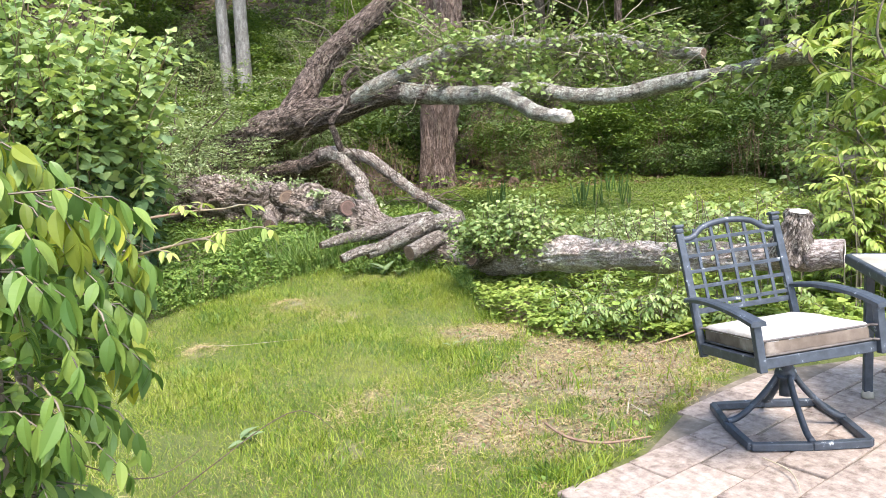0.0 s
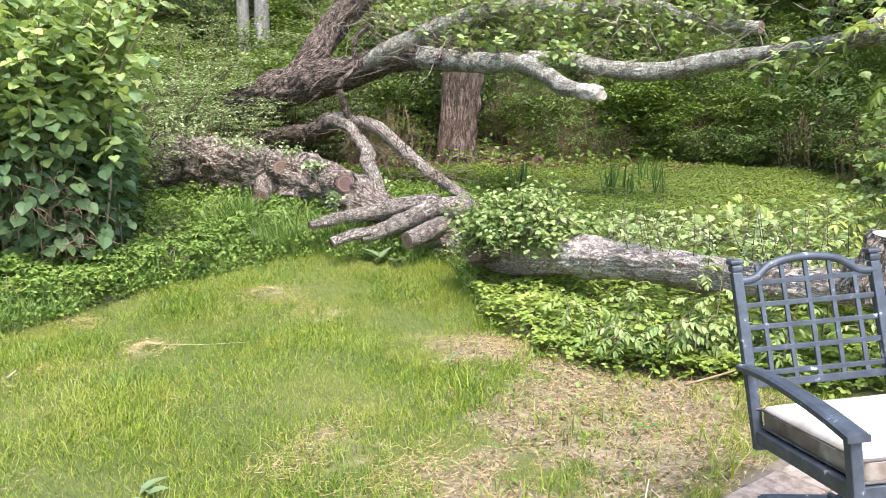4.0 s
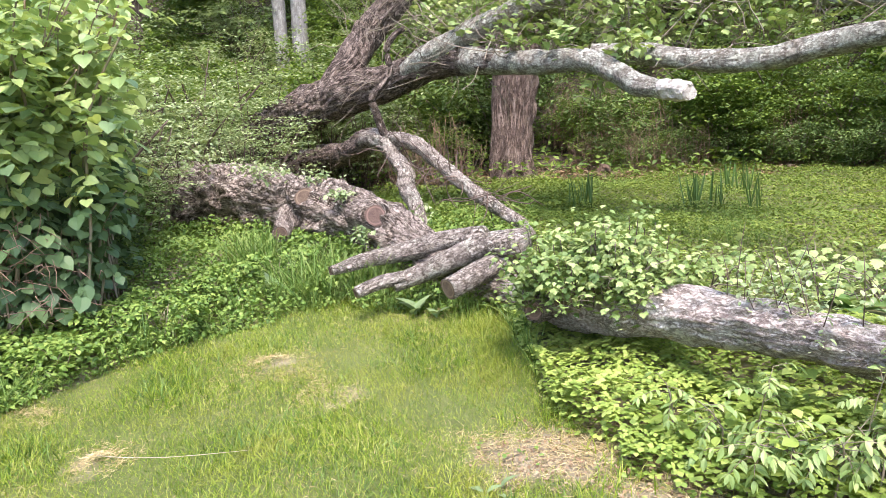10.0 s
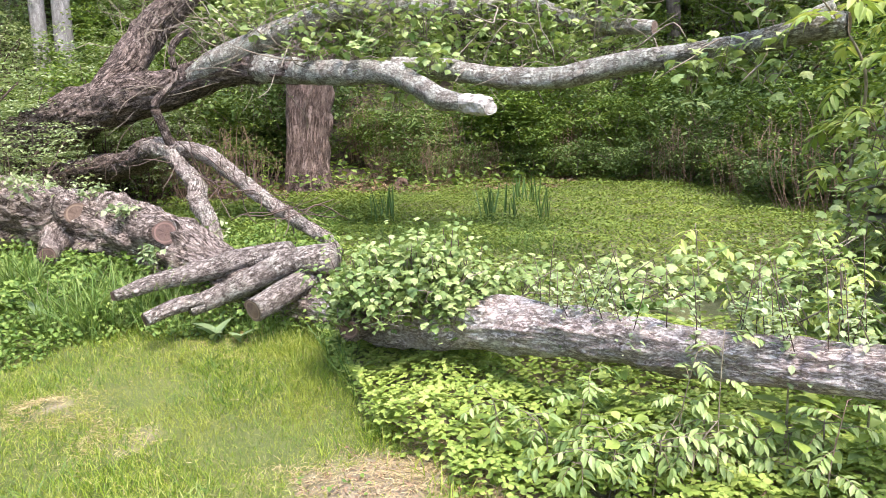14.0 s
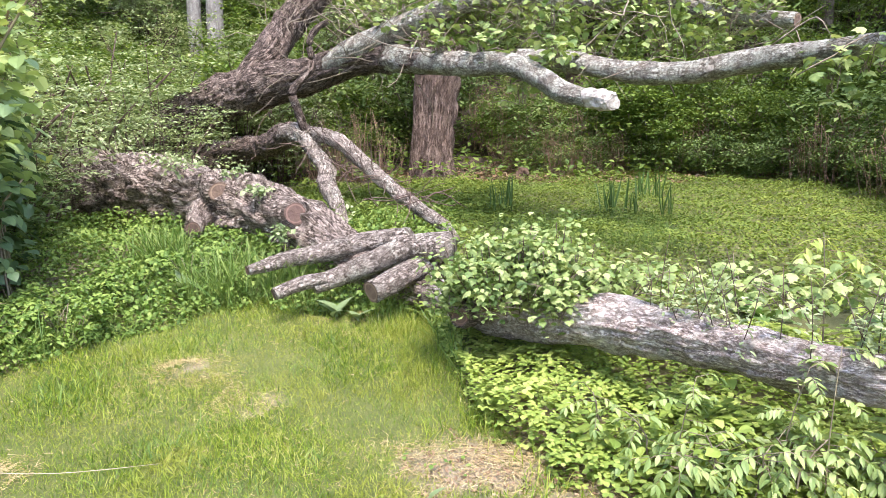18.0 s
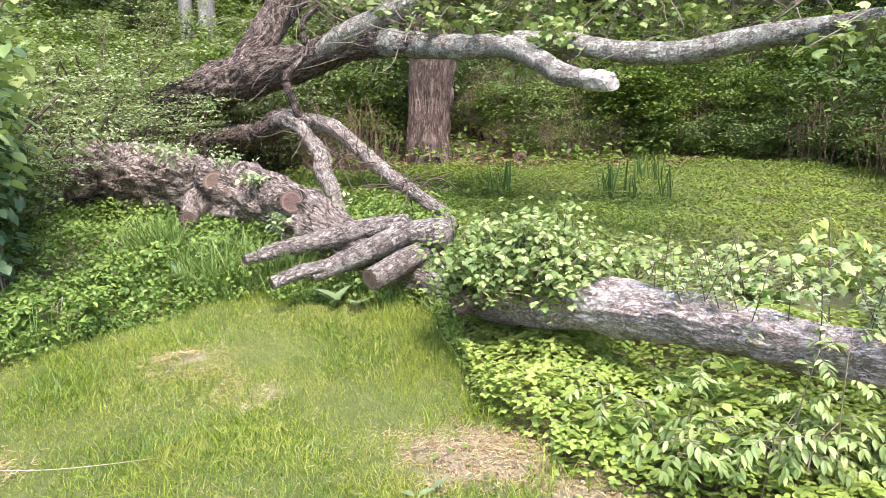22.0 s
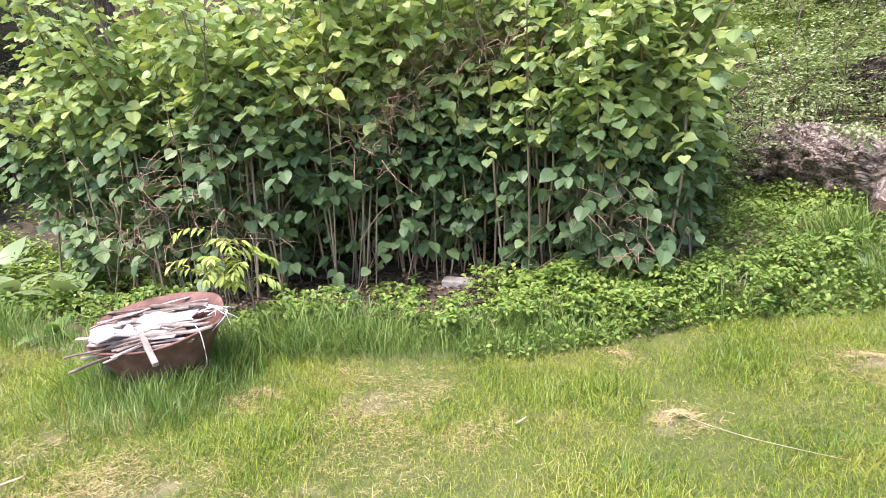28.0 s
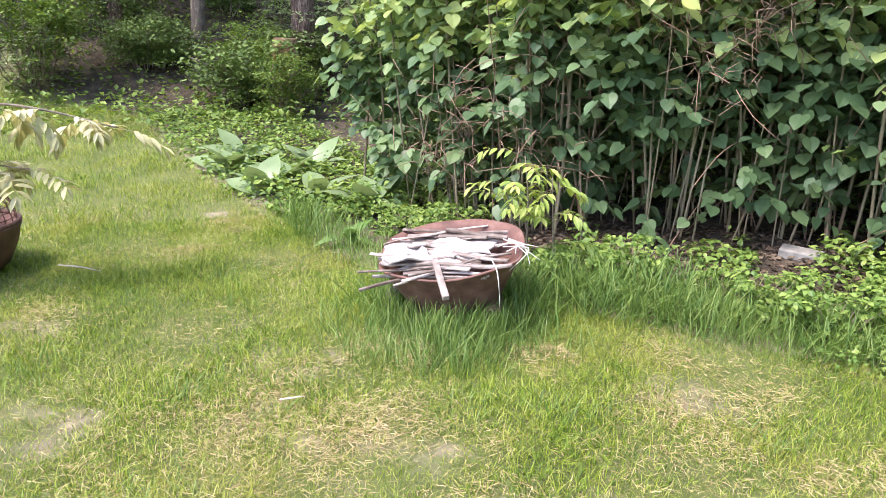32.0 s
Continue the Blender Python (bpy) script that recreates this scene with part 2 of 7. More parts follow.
M_DARKF = leaf_mat("evergreen_leaf", [(0.0, (0.06, 0.10, 0.03)), (0.5, (0.125, 0.195, 0.05)), (1.0, (0.22, 0.29, 0.08))], 0.2, 0.6, 0.3)
M_DOCK = leaf_mat("dock_leaf", [(0.0, (0.08, 0.17, 0.05)), (0.5, (0.14, 0.25, 0.07)), (1.0, (0.26, 0.34, 0.14))], 0.3, 0.35, 1.5)
M_DOCKP = leaf_mat("grey_dock_leaf", [(0.0, (0.15, 0.22, 0.10)), (0.5, (0.22, 0.30, 0.145)), (1.0, (0.31, 0.38, 0.21))], 0.3, 0.35, 2.0)
M_IRIS = leaf_mat("iris_blade", [(0.0, (0.05, 0.11, 0.03)), (1.0, (0.11, 0.19, 0.05))], 0.2, 0.4, 1.0)
# Leaf litter darkened in colour for the shaded gap under the hedge.
M_DUFF = leaf_mat("shaded_duff", [(0.0, (0.05, 0.032, 0.022)), (0.5, (0.11, 0.075, 0.05)), (1.0, (0.20, 0.15, 0.10))], 0.1, 0.85, 1.0)
M_LITTER = leaf_mat("dead_leaf", [(0.0, (0.12, 0.07, 0.04)), (0.5, (0.26, 0.17, 0.10)), (1.0, (0.42, 0.33, 0.22))], 0.1, 0.85, 1.0)

M_BARK = bark_mat("fallen_trunk_bark", (0.07, 0.05, 0.039), (0.37, 0.30, 0.258), (0.62, 0.54, 0.47), (0.58, 0.55, 0.475), 0.58, 13.0, 0.06, 0.5, 4.0, 1.0)
M_LOGB = bark_mat("cut_log_bark", (0.08, 0.06, 0.048), (0.365, 0.31, 0.268), (0.63, 0.56, 0.495), (0.62, 0.595, 0.51), 0.55, 18.0, 0.035, 0.65, 6.0, 0.9)
M_BARKW = bark_mat("bleached_trunk_bark", (0.21, 0.155, 0.13), (0.56, 0.47, 0.425), (0.76, 0.685, 0.635), (0.74, 0.69, 0.635), 0.51, 21.0, 0.03, 0.6, 5.0, 0.8)
M_BARKD = bark_mat("dark_limb_bark", (0.036, 0.026, 0.021), (0.22, 0.165, 0.138), (0.50, 0.415, 0.355), (0.43, 0.43, 0.35), 0.62, 12.0, 0.06, 0.45, 3.0, 1.0)
M_BARKL = bark_mat("lichened_limb_bark", (0.11, 0.092, 0.072), (0.34, 0.30, 0.25), (0.57, 0.52, 0.45), (0.66, 0.66, 0.56), 0.50, 17.0, 0.03, 0.7, 7.0, 0.8)
M_BARKA = bark_mat("standing_tree_bark", (0.07, 0.046, 0.038), (0.23, 0.165, 0.138), (0.41, 0.32, 0.278), (0.46, 0.40, 0.355), 0.61, 10.0, 0.045, 0.3, 1.2, 0.9)
M_BARKF = bark_mat("woodland_tree_bark", (0.08, 0.06, 0.048), (0.17, 0.135, 0.11), (0.28, 0.235, 0.195), (0.24, 0.25, 0.20), 0.66, 6.0, 0.01)
M_BARKG = bark_mat("grey_tree_bark", (0.14, 0.13, 0.12), (0.27, 0.255, 0.24), (0.40, 0.38, 0.36), (0.44, 0.44, 0.39), 0.62, 6.0, 0.01)
M_SHEET = plain_mat("bleached_board_skin", [(0.34, (0.16, 0.12, 0.10)), (0.44, (0.36, 0.31, 0.29)), (0.7, (0.52, 0.475, 0.455))], 11.0, 0.9, 0, 0.008)
M_CUT = ring_mat("cut_wood", (0.085, 0.05, 0.038), (0.20, 0.14, 0.10))
M_CUTP = ring_mat("bleached_cut_wood", (0.34, 0.29, 0.25), (0.56, 0.51, 0.46))
M_PALE = leaf_mat("pale_feathered_leaf", [(0.0, (0.32, 0.32, 0.14)), (0.5, (0.52, 0.48, 0.26)), (1.0, (0.66, 0.60, 0.40))], 0.3, 0.5, 1.0)
M_CUTD = ring_mat("weathered_cut_wood", (0.06, 0.034, 0.028), (0.15, 0.093, 0.073))
M_HEART = plain_mat("broken_wood", [(0.3, (0.22, 0.18, 0.15)), (0.5, (0.42, 0.38, 0.335)), (0.7, (0.58, 0.53, 0.475))], 22.0, 0.9, 0, 0.02)
M_CANE = plain_mat("knotweed_cane", [(0.3, (0.12, 0.085, 0.055)), (0.5, (0.22, 0.19, 0.12)), (0.68, (0.27, 0.15, 0.11)), (0.8, (0.30, 0.25, 0.18))], 2.2, 0.6)
M_SHOOT = plain_mat("dark_shoot_bark", [(0.3, (0.07, 0.045, 0.035)), (0.7, (0.15, 0.10, 0.08))], 20.0, 0.8)
M_TWIG = plain_mat("twig_bark", [(0.3, (0.13, 0.10, 0.075)), (0.7, (0.30, 0.25, 0.19))], 20.0, 0.9)
M_DEADTWIG = plain_mat("dead_twig", [(0.3, (0.17, 0.10, 0.07)), (0.7, (0.33, 0.22, 0.155))], 20.0, 0.9)
M_RUST = plain_mat("rusted_steel", [(0.3, (0.085, 0.04, 0.032)), (0.55, (0.17, 0.085, 0.065)), (0.8, (0.27, 0.17, 0.14))], 9.0, 0.75, 0.15)
M_PLANK = plain_mat("weathered_board", [(0.3, (0.10, 0.07, 0.055)), (0.5, (0.22, 0.175, 0.15)), (0.75, (0.42, 0.365, 0.335))], 9.0, 0.9, 0, 0.006, 7.0, 0.45)
M_IRON = plain_mat("painted_aluminium", [(0.35, (0.036, 0.044, 0.058)), (0.62, (0.062, 0.075, 0.096)), (0.65, (0.12, 0.14, 0.17)), (0.69, (0.42, 0.44, 0.46))], 22.0, 0.5, 0.15, 0.001)
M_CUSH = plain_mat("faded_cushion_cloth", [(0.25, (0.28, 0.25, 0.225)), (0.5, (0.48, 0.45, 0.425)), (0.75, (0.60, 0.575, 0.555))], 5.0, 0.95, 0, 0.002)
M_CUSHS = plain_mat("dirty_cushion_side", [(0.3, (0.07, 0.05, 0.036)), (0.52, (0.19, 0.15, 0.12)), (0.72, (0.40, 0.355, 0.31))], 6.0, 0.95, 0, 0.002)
M_PIPE = plain_mat("dark_piping", [(0.3, (0.08, 0.07, 0.065)), (0.7, (0.15, 0.13, 0.12))], 20.0, 0.9)
M_TABLE = plain_mat("table_top", [(0.3, (0.22, 0.20, 0.16)), (0.6, (0.38, 0.35, 0.29)), (0.8, (0.50, 0.47, 0.42))], 6.0, 0.6)
M_PAVER = plain_mat("clay_paver", [(0.28, (0.15, 0.115, 0.097)), (0.44, (0.275, 0.22, 0.185)), (0.58, (0.35, 0.29, 0.25)), (0.76, (0.50, 0.44, 0.39))], 28.0, 0.9, 0, 0.004, 12.0, 0.13)
M_FEED = plain_mat("grey_weathered_wood", [(0.3, (0.13, 0.11, 0.085)), (0.7, (0.30, 0.27, 0.22))], 9.0, 0.9)
M_STONE = plain_mat("concrete_block", [(0.3, (0.16, 0.15, 0.13)), (0.7, (0.32, 0.30, 0.27))], 12.0, 0.9)
M_ROT = plain_mat("rotten_wood", [(0.3, (0.055, 0.032, 0.023)), (0.7, (0.16, 0.10, 0.07))], 9.0, 0.95, 0, 0.02)
M_SNAG = plain_mat("orange_snag_wood", [(0.3, (0.14, 0.075, 0.045)), (0.7, (0.33, 0.20, 0.12))], 9.0, 0.95, 0, 0.02)
M_TWIGP = plain_mat("pale_dry_stalk", [(0.3, (0.30, 0.25, 0.17)), (0.7, (0.50, 0.44, 0.33))], 20.0, 0.9)
M_STRING = plain_mat("pale_string", [(0.3, (0.55, 0.52, 0.46)), (0.7, (0.75, 0.72, 0.66))], 20.0, 0.8)


# ---- building helpers ----
rng = np.random.default_rng(7)


def link_mesh(name, verts, faces, mat, parent=None, label="", smooth=False, uv=None):
    """A mesh from arrays of corners and of triangles or quads."""
    me = bpy.data.meshes.new(name)
    verts, faces = np.asarray(verts, np.float32), np.asarray(faces, np.int32)
    k = faces.shape[1]
    me.vertices.add(len(verts))
    me.vertices.foreach_set("co", verts.ravel())
    me.loops.add(faces.size)
    me.loops.foreach_set("vertex_index", faces.ravel())
    me.polygons.add(len(faces))
    me.polygons.foreach_set("loop_start", np.arange(0, faces.size, k, dtype=np.int32))
    me.polygons.foreach_set("use_smooth", np.full(len(faces), smooth))
    if uv is not None:
        layer = me.uv_layers.new(name="UVMap")
        layer.data.foreach_set("uv", np.asarray(uv, np.float32)[faces.ravel()].ravel())
    me.update(calc_edges=True)
    if mat is not None:
        me.materials.append(mat)
    ob = new(name, me)
    if parent is not None:
        ob.parent = parent
    if label:
        tagged(ob, label)
    return ob


def part(name, bm, mat, parent=None, label="", smooth=False):
    me = bpy.data.meshes.new(name)
    if smooth:
        for f in bm.faces:
            f.smooth = True
    bm.to_mesh(me)
    bm.free()
    me.materials.append(mat)
    ob = new(name, me)
    if parent is not None:
        ob.parent = parent
    if label:
        tagged(ob, label)
    return ob


def thing(name, label, category, m=None, group="", kind=""):
    ob = new(name)
    ob.empty_display_size = 0.1
    if m is not None:
        ob.matrix_basis = m
    return tagged(ob, label, category, group, kind)


def box(w, d, h, m=None, bevel=0.004, segs=2):
    """A bevelled box centred on its origin."""
    bm = bmesh.new()
    bmesh.ops.create_cube(bm, size=1.0)
    bmesh.ops.scale(bm, vec=(w, d, h), verts=bm.verts)
    if bevel:
        bmesh.ops.bevel(bm, geom=bm.edges[:], offset=min(bevel, 0.45 * min(w, d, h)), segments=segs, affect="EDGES", profile=0.5)
    if m is not None:
        bmesh.ops.transform(bm, matrix=m, verts=bm.verts)
    return bm


def bar(a, b, w, h, bevel=0.004):
    """A bevelled bar from a to b."""
    a, b = Vector(a), Vector(b)
    q = (b - a).to_track_quat("Y", "Z").to_matrix().to_4x4()
    return box(w, (b - a).length, h, Matrix.Translation((a + b) / 2) @ q, bevel)


def spline(points, n):
    """n points along a smooth curve through rows of any width."""
    p = np.asarray(points, float)
    t = np.linspace(0, len(p) - 1, n)
    i = np.clip(t.astype(int), 0, len(p) - 2)
    f = (t - i)[:, None]
    p0, p1, p2, p3 = p[np.maximum(i - 1, 0)], p[i], p[i + 1], p[np.minimum(i + 2, len(p) - 1)]
    return 0.5 * (2 * p1 + (p2 - p0) * f + (2 * p0 - 5 * p1 + 4 * p2 - p3) * f**2 + (3 * p1 - p0 - 3 * p2 + p3) * f**3)


def tube_arrays(points, seg=24, step=0.03, rough=0.0, freq=6.0, seed=0.0, ridges=0.0, closed=True):
    """A limb through rows of (x, y, z, radius): corners, quads and a map in metres (round, along)."""
    rows = np.asarray(points, float)
    length = np.linalg.norm(np.diff(rows[:, :3], axis=0), axis=1).sum()
    n = max(3, int(length / step) + 1)
    c = spline(rows, n)
    tang = np.gradient(c[:, :3], axis=0)
    tang /= np.linalg.norm(tang, axis=1)[:, None]
    up = np.array([0.0, 0.0, 1.0]) if abs(tang[0][2]) < 0.8 else np.array([1.0, 0.0, 0.0])
    side = np.cross(tang, up)
    side /= np.linalg.norm(side, axis=1)[:, None]
    top = np.cross(side, tang)
    ang = np.linspace(0, 2 * np.pi, seg, endpoint=False)
    along = np.r_[0, np.cumsum(np.linalg.norm(np.diff(c[:, :3], axis=0), axis=1))]
    verts = np.empty((n, seg, 3))
    for i in range(n):
        r = np.full(seg, c[i, 3])
        if rough:
            for j in range(seg):
                q = Vector((math.cos(ang[j]) * 1.2 + seed, math.sin(ang[j]) * 1.2, along[i] * freq / 3))
                r[j] *= 1 + rough * (noise.noise(q * 1.3) + 0.6 * noise.noise(q * 3.1))
                if ridges:
                    w = Vector((ang[j] * 4.5 + 0.5 * noise.noise(q * 2), along[i] * 2.2, seed))
                    r[j] *= 1 + ridges * (abs(noise.noise(w)) * 2 - 0.5)
        verts[i] = c[i, :3] + r[:, None] * (np.cos(ang)[:, None] * side[i] + np.sin(ang)[:, None] * top[i])
    uv = np.empty((n, seg, 2))
    uv[..., 0] = (np.abs(ang - np.pi) * c[:, 3].mean())[None, :]
    uv[..., 1] = along[:, None]
    i, j = np.meshgrid(np.arange(n - 1), np.arange(seg), indexing="ij")
    a, b = i * seg + j, i * seg + (j + 1) % seg
    faces = np.stack([a, b, b + seg, a + seg], -1).reshape(-1, 4)
    v, u = verts.reshape(-1, 3), uv.reshape(-1, 2)
    if closed:
        v = np.vstack([v, c[:1, :3], c[-1:, :3]])
        u = np.vstack([u, u[:1], u[-1:]])
        k = len(v)
        ring = np.arange(seg)
        nxt = (ring + 1) % seg
        lo = np.stack([np.full(seg, k - 2), nxt, ring, np.full(seg, k - 2)], -1)
        hi = np.stack([np.full(seg, k - 1), ring + (n - 1) * seg, nxt + (n - 1) * seg, np.full(seg, k - 1)], -1)
        tri = np.vstack([lo, hi])[:, :3]
        return v, faces, u, tri
    return v, faces, u, None


def limb(name, points, mat, parent=None, label="", seg=24, step=0.03, rough=0.08, freq=6.0, seed=0.0, ridges=0.0):
    v, f, u, tri = tube_arrays(points, seg, step, rough, freq, seed, ridges)
    f3 = np.vstack([f[:, [0, 1, 2]], f[:, [0, 2, 3]], tri])
    return link_mesh(name, v, f3, mat, parent, label, True, u)


def thin(points, radius, seg=5, step=0.05):
    """A thin stem as corners and triangles, to be joined with others."""
    rows = np.c_[np.asarray(points, float), np.full(len(points), radius)]
    rows[-1, 3] *= 0.5
    v, f, _, tri = tube_arrays(rows, seg, step)
    return v, np.vstack([f[:, [0, 1, 2]], f[:, [0, 2, 3]], tri])


def joined(name, pieces, mat, parent=None, label="", kind=""):
    vs, fs, k = [], [], 0
    for v, f in pieces:
        vs.append(v)
        fs.append(f + k)
        k += len(v)
    ob = link_mesh(name, np.vstack(vs), np.vstack(fs), mat, parent, label, True)
    return tagged(ob, kind=kind) if kind else ob


def cut_face(parent, at, normal, radius, mat, label="sawn face with growth rings", name="cut_face", seed=0):
    """A sawn disc with a slightly ragged rim."""
    seg, rings = 24, 4
    nrm = Vector(normal).normalized()
    q = nrm.to_track_quat("Z", "Y").to_matrix()
    v, u = [Vector(at)], [(0, 0)]
    for r in range(1, rings + 1):
        for s in range(seg):
            a = 2 * math.pi * s / seg
            w = radius * r / rings * (1 + 0.05 * math.sin(3 * a + seed) * r / rings)
            p = Vector((math.cos(a) * w, math.sin(a) * w, 0.004 * noise.noise(Vector((a * 2, r, seed)))))
            v.append(Vector(at) + q @ p)
            u.append((p.x / radius, p.y / radius))
    f = [(0, 1 + s, 1 + (s + 1) % seg) for s in range(seg)]
    for r in range(rings - 1):
        for s in range(seg):
            a, b = 1 + r * seg + s, 1 + r * seg + (s + 1) % seg
            f += [(a, a + seg, b + seg), (a, b + seg, b)]
    return link_mesh(name, np.array([tuple(p) for p in v]), np.array(f), mat, parent, label, False, np.array(u))


# leaf shapes: length along x, midrib lowered, tip drooping
def leaf_shape(outline, fold=0.12, droop=0.15):
    """outline: half widths along the length, from stalk to tip."""
    n = len(outline)
    v, f = [], []
    for i, w in enumerate(outline):
        x = i / (n - 1)
        z = -droop * x * x
        v += [(x, 0, z), (x, w, z + fold * w), (x, -w, z + fold * w)]
    for i in range(n - 1):
        a, b = 3 * i, 3 * (i + 1)
        if outline[i] == 0:
            f += [(a, b, b + 1), (a, b + 2, b)]
        elif outline[i + 1] == 0:
            f += [(a, b, a + 1), (a, a + 2, b)]
        else:
            f += [(a, b, b + 1), (a, b + 1, a + 1), (a, b + 2, b), (a, a + 2, b + 2)]
    return np.array(v, float), np.array(f)


def lobed(rows, fold, droop):
    """A leaf with lobes that reach back past its stalk: rows of midrib x, rim x, half width."""
    v, f = [], []
    for x, s, w in rows:
        z = -droop * x * x
        v += [(x, 0, z), (s, w, z + fold * w), (s, -w, z + fold * w)]
    for i in range(len(rows) - 1):
        a, b = 3 * i, 3 * (i + 1)
        f += [(a, b, a + 1), (a, a + 2, b)]
        if rows[i + 1][2]:
            f += [(b, b + 1, a + 1), (b, a + 2, b + 2)]
    return np.array(v, float), np.array(f)


HEART = lobed([(0, -0.10, 0.20), (0.08, 0.06, 0.43), (0.32, 0.30, 0.51), (0.62, 0.60, 0.39), (0.88, 0.86, 0.14), (1, 1, 0)], 0.16, 0.14)
LANCE = leaf_shape([0.0, 0.15, 0.18, 0.12, 0.0], 0.25, 0.3)
LEAFLET = leaf_shape([0.0, 0.11, 0.18, 0.20, 0.19, 0.15, 0.08, 0.0], 0.2, 0.3)
OVAL = leaf_shape([0.0, 0.27, 0.34, 0.24, 0.0], 0.22, 0.25)
ROUND = leaf_shape([0.0, 0.42, 0.40, 0.0], 0.1, 0.14)
SPRAY_TURNS = (-1.25, 0.0, 1.25)
TREFOIL = (np.vstack([ROUND[0] @ np.array([(math.cos(a), math.sin(a), 0), (-math.sin(a), math.cos(a), 0), (0, 0, 1)]) + (0.14 * math.cos(a), 0.14 * math.sin(a), 0) for a in SPRAY_TURNS]),
           np.vstack([ROUND[1] + len(ROUND[0]) * k for k in range(3)]))
BROAD = leaf_shape([0.0, 0.25, 0.38, 0.43, 0.40, 0.30, 0.15, 0.0], 0.12, 0.2)
FLAKE = (np.array([(0, 0, 0), (0.42, 0.33, 0.06), (1, 0, -0.12), (0.42, -0.33, 0.06)], float), np.array([(0, 2, 1), (0, 3, 2)]))
DIAMOND = leaf_shape([0.0, 0.36, 0.0], 0.3, 0.3)
DOCKL = leaf_shape([0.02, 0.09, 0.16, 0.21, 0.235, 0.24, 0.225, 0.19, 0.13, 0.06, 0.0], 0.3, 0.75)
DOCKB = leaf_shape([0.02, 0.09, 0.16, 0.22, 0.25, 0.25, 0.235, 0.20, 0.14, 0.06, 0.0], 0.2, 0.5)
REED = (np.array([(0, 0.009, 0), (0, -0.009, 0), (0.45, 0.009, 0.03), (0.45, -0.009, 0.03), (0.78, 0.006, -0.04), (0.78, -0.006, -0.04), (1.0, 0, -0.20)], float), np.array([(0, 1, 3), (0, 3, 2), (2, 3, 5), (2, 5, 4), (4, 5, 6)]))
BLADE = (np.array([(0, 0.024, 0), (0, -0.024, 0), (0.5, 0.02, 0.0), (0.5, -0.02, 0.0), (1.0, 0, -0.22)], float), np.array([(0, 1, 3), (0, 3, 2), (2, 3, 4)]))
MAPLE = (np.array([(0, 0, 0), (0.12, -0.30, -0.02), (0.30, -0.52, -0.10), (0.42, -0.36, -0.03), (0.64, -0.40, -0.10), (0.70, -0.24, -0.05), (1.0, 0, -0.2),
                   (0.70, 0.24, -0.05), (0.64, 0.40, -0.10), (0.42, 0.36, -0.03), (0.30, 0.52, -0.10), (0.12, 0.30, -0.02), (0.4, 0, 0.03)], float),
         np.array([(12, i, (i + 1) % 12) for i in range(12)]))


def turns(yaw, pitch, roll):
    """Turn matrices: leaf length along yaw, raised by pitch, rolled about itself."""
    cy, sy, cp, sp, cr, sr = np.cos(yaw), np.sin(yaw), np.cos(pitch), np.sin(pitch), np.cos(roll), np.sin(roll)
    fx = np.stack([cy * cp, sy * cp, sp], -1)
    lx = np.stack([-sy, cy, np.zeros_like(cy)], -1)
    ux = np.cross(fx, lx)
    y = cr[:, None] * lx + sr[:, None] * ux
    z = cr[:, None] * ux - sr[:, None] * lx
    return np.stack([fx, y, z], -1)


def leaf_arrays(shape, at, yaw, pitch, roll, size):
    sv, sf = shape
    at = np.asarray(at, float)
    n = len(at)
    full = lambda a: np.broadcast_to(np.asarray(a, float), (n,))
    rot = turns(full(yaw), full(pitch), full(roll))
    v = np.einsum("nij,kj->nki", rot, sv) * full(size)[:, None, None] + at[:, None, :]
    f = sf[None] + (np.arange(n) * len(sv))[:, None, None]
    return v.reshape(-1, 3), f.reshape(-1, 3)


def leaves(name, shape, at, yaw, pitch, roll, size, mat, parent=None, label="", kind=""):
    v, f = leaf_arrays(shape, at, yaw, pitch, roll, size)
    ob = link_mesh(name, v, f, mat, parent, label)
    return tagged(ob, kind=kind) if kind else ob


def wave(x, y, s=1.0, seed=0.0):
    """Smooth uneven field of about -1 to 1."""
    return (np.sin(1.7 * s * x + 2.3 * s * y + seed) + np.sin(-2.9 * s * x + 1.3 * s * y + 1.7 * seed + 1)
            + np.sin(4.1 * s * x + 3.3 * s * y + 2 * seed + 2) * 0.6 + np.sin(1.1 * s * x - 5.3 * s * y + seed * 3) * 0.6) / 2.4


# ---- the lie of the land ----
def ground_z(x, y):
    x, y = np.asarray(x, float), np.asarray(y, float)
    z = np.interp(y, [-60, 5.4, 6.9, 8.5, 10.4, 14.0, 16.0, 20.0, 40.0, 90.0, 400.0], [0, 0, 0.14, 0.42, 0.46, 0.72, 1.3, 3.8, 19.0, 40.0, 45.0])
    west = np.interp(x, [-400, -90, -40, -18, -13, -9], [45, 36, 17, 2.6, 0.35, 0.0])
    east = np.interp(x, [6, 9, 30, 90, 400], [0, 0.8, 14, 36, 45])
    bank = 0.14 * np.clip(1 - np.hypot((x + 5.0) / 2.6, (y - 5.6) / 2.2), 0, 1)
    terrace = 0.055 * np.clip(1 - (y - patio_edge(x)) / 1.3, 0, 1) * np.clip((x - 0.1) / 0.6, 0, 1)
    bank = bank + terrace
    return np.maximum(np.maximum(z, west), east * (y > 2)) + bank + 0.012 * wave(x, y, 0.9)


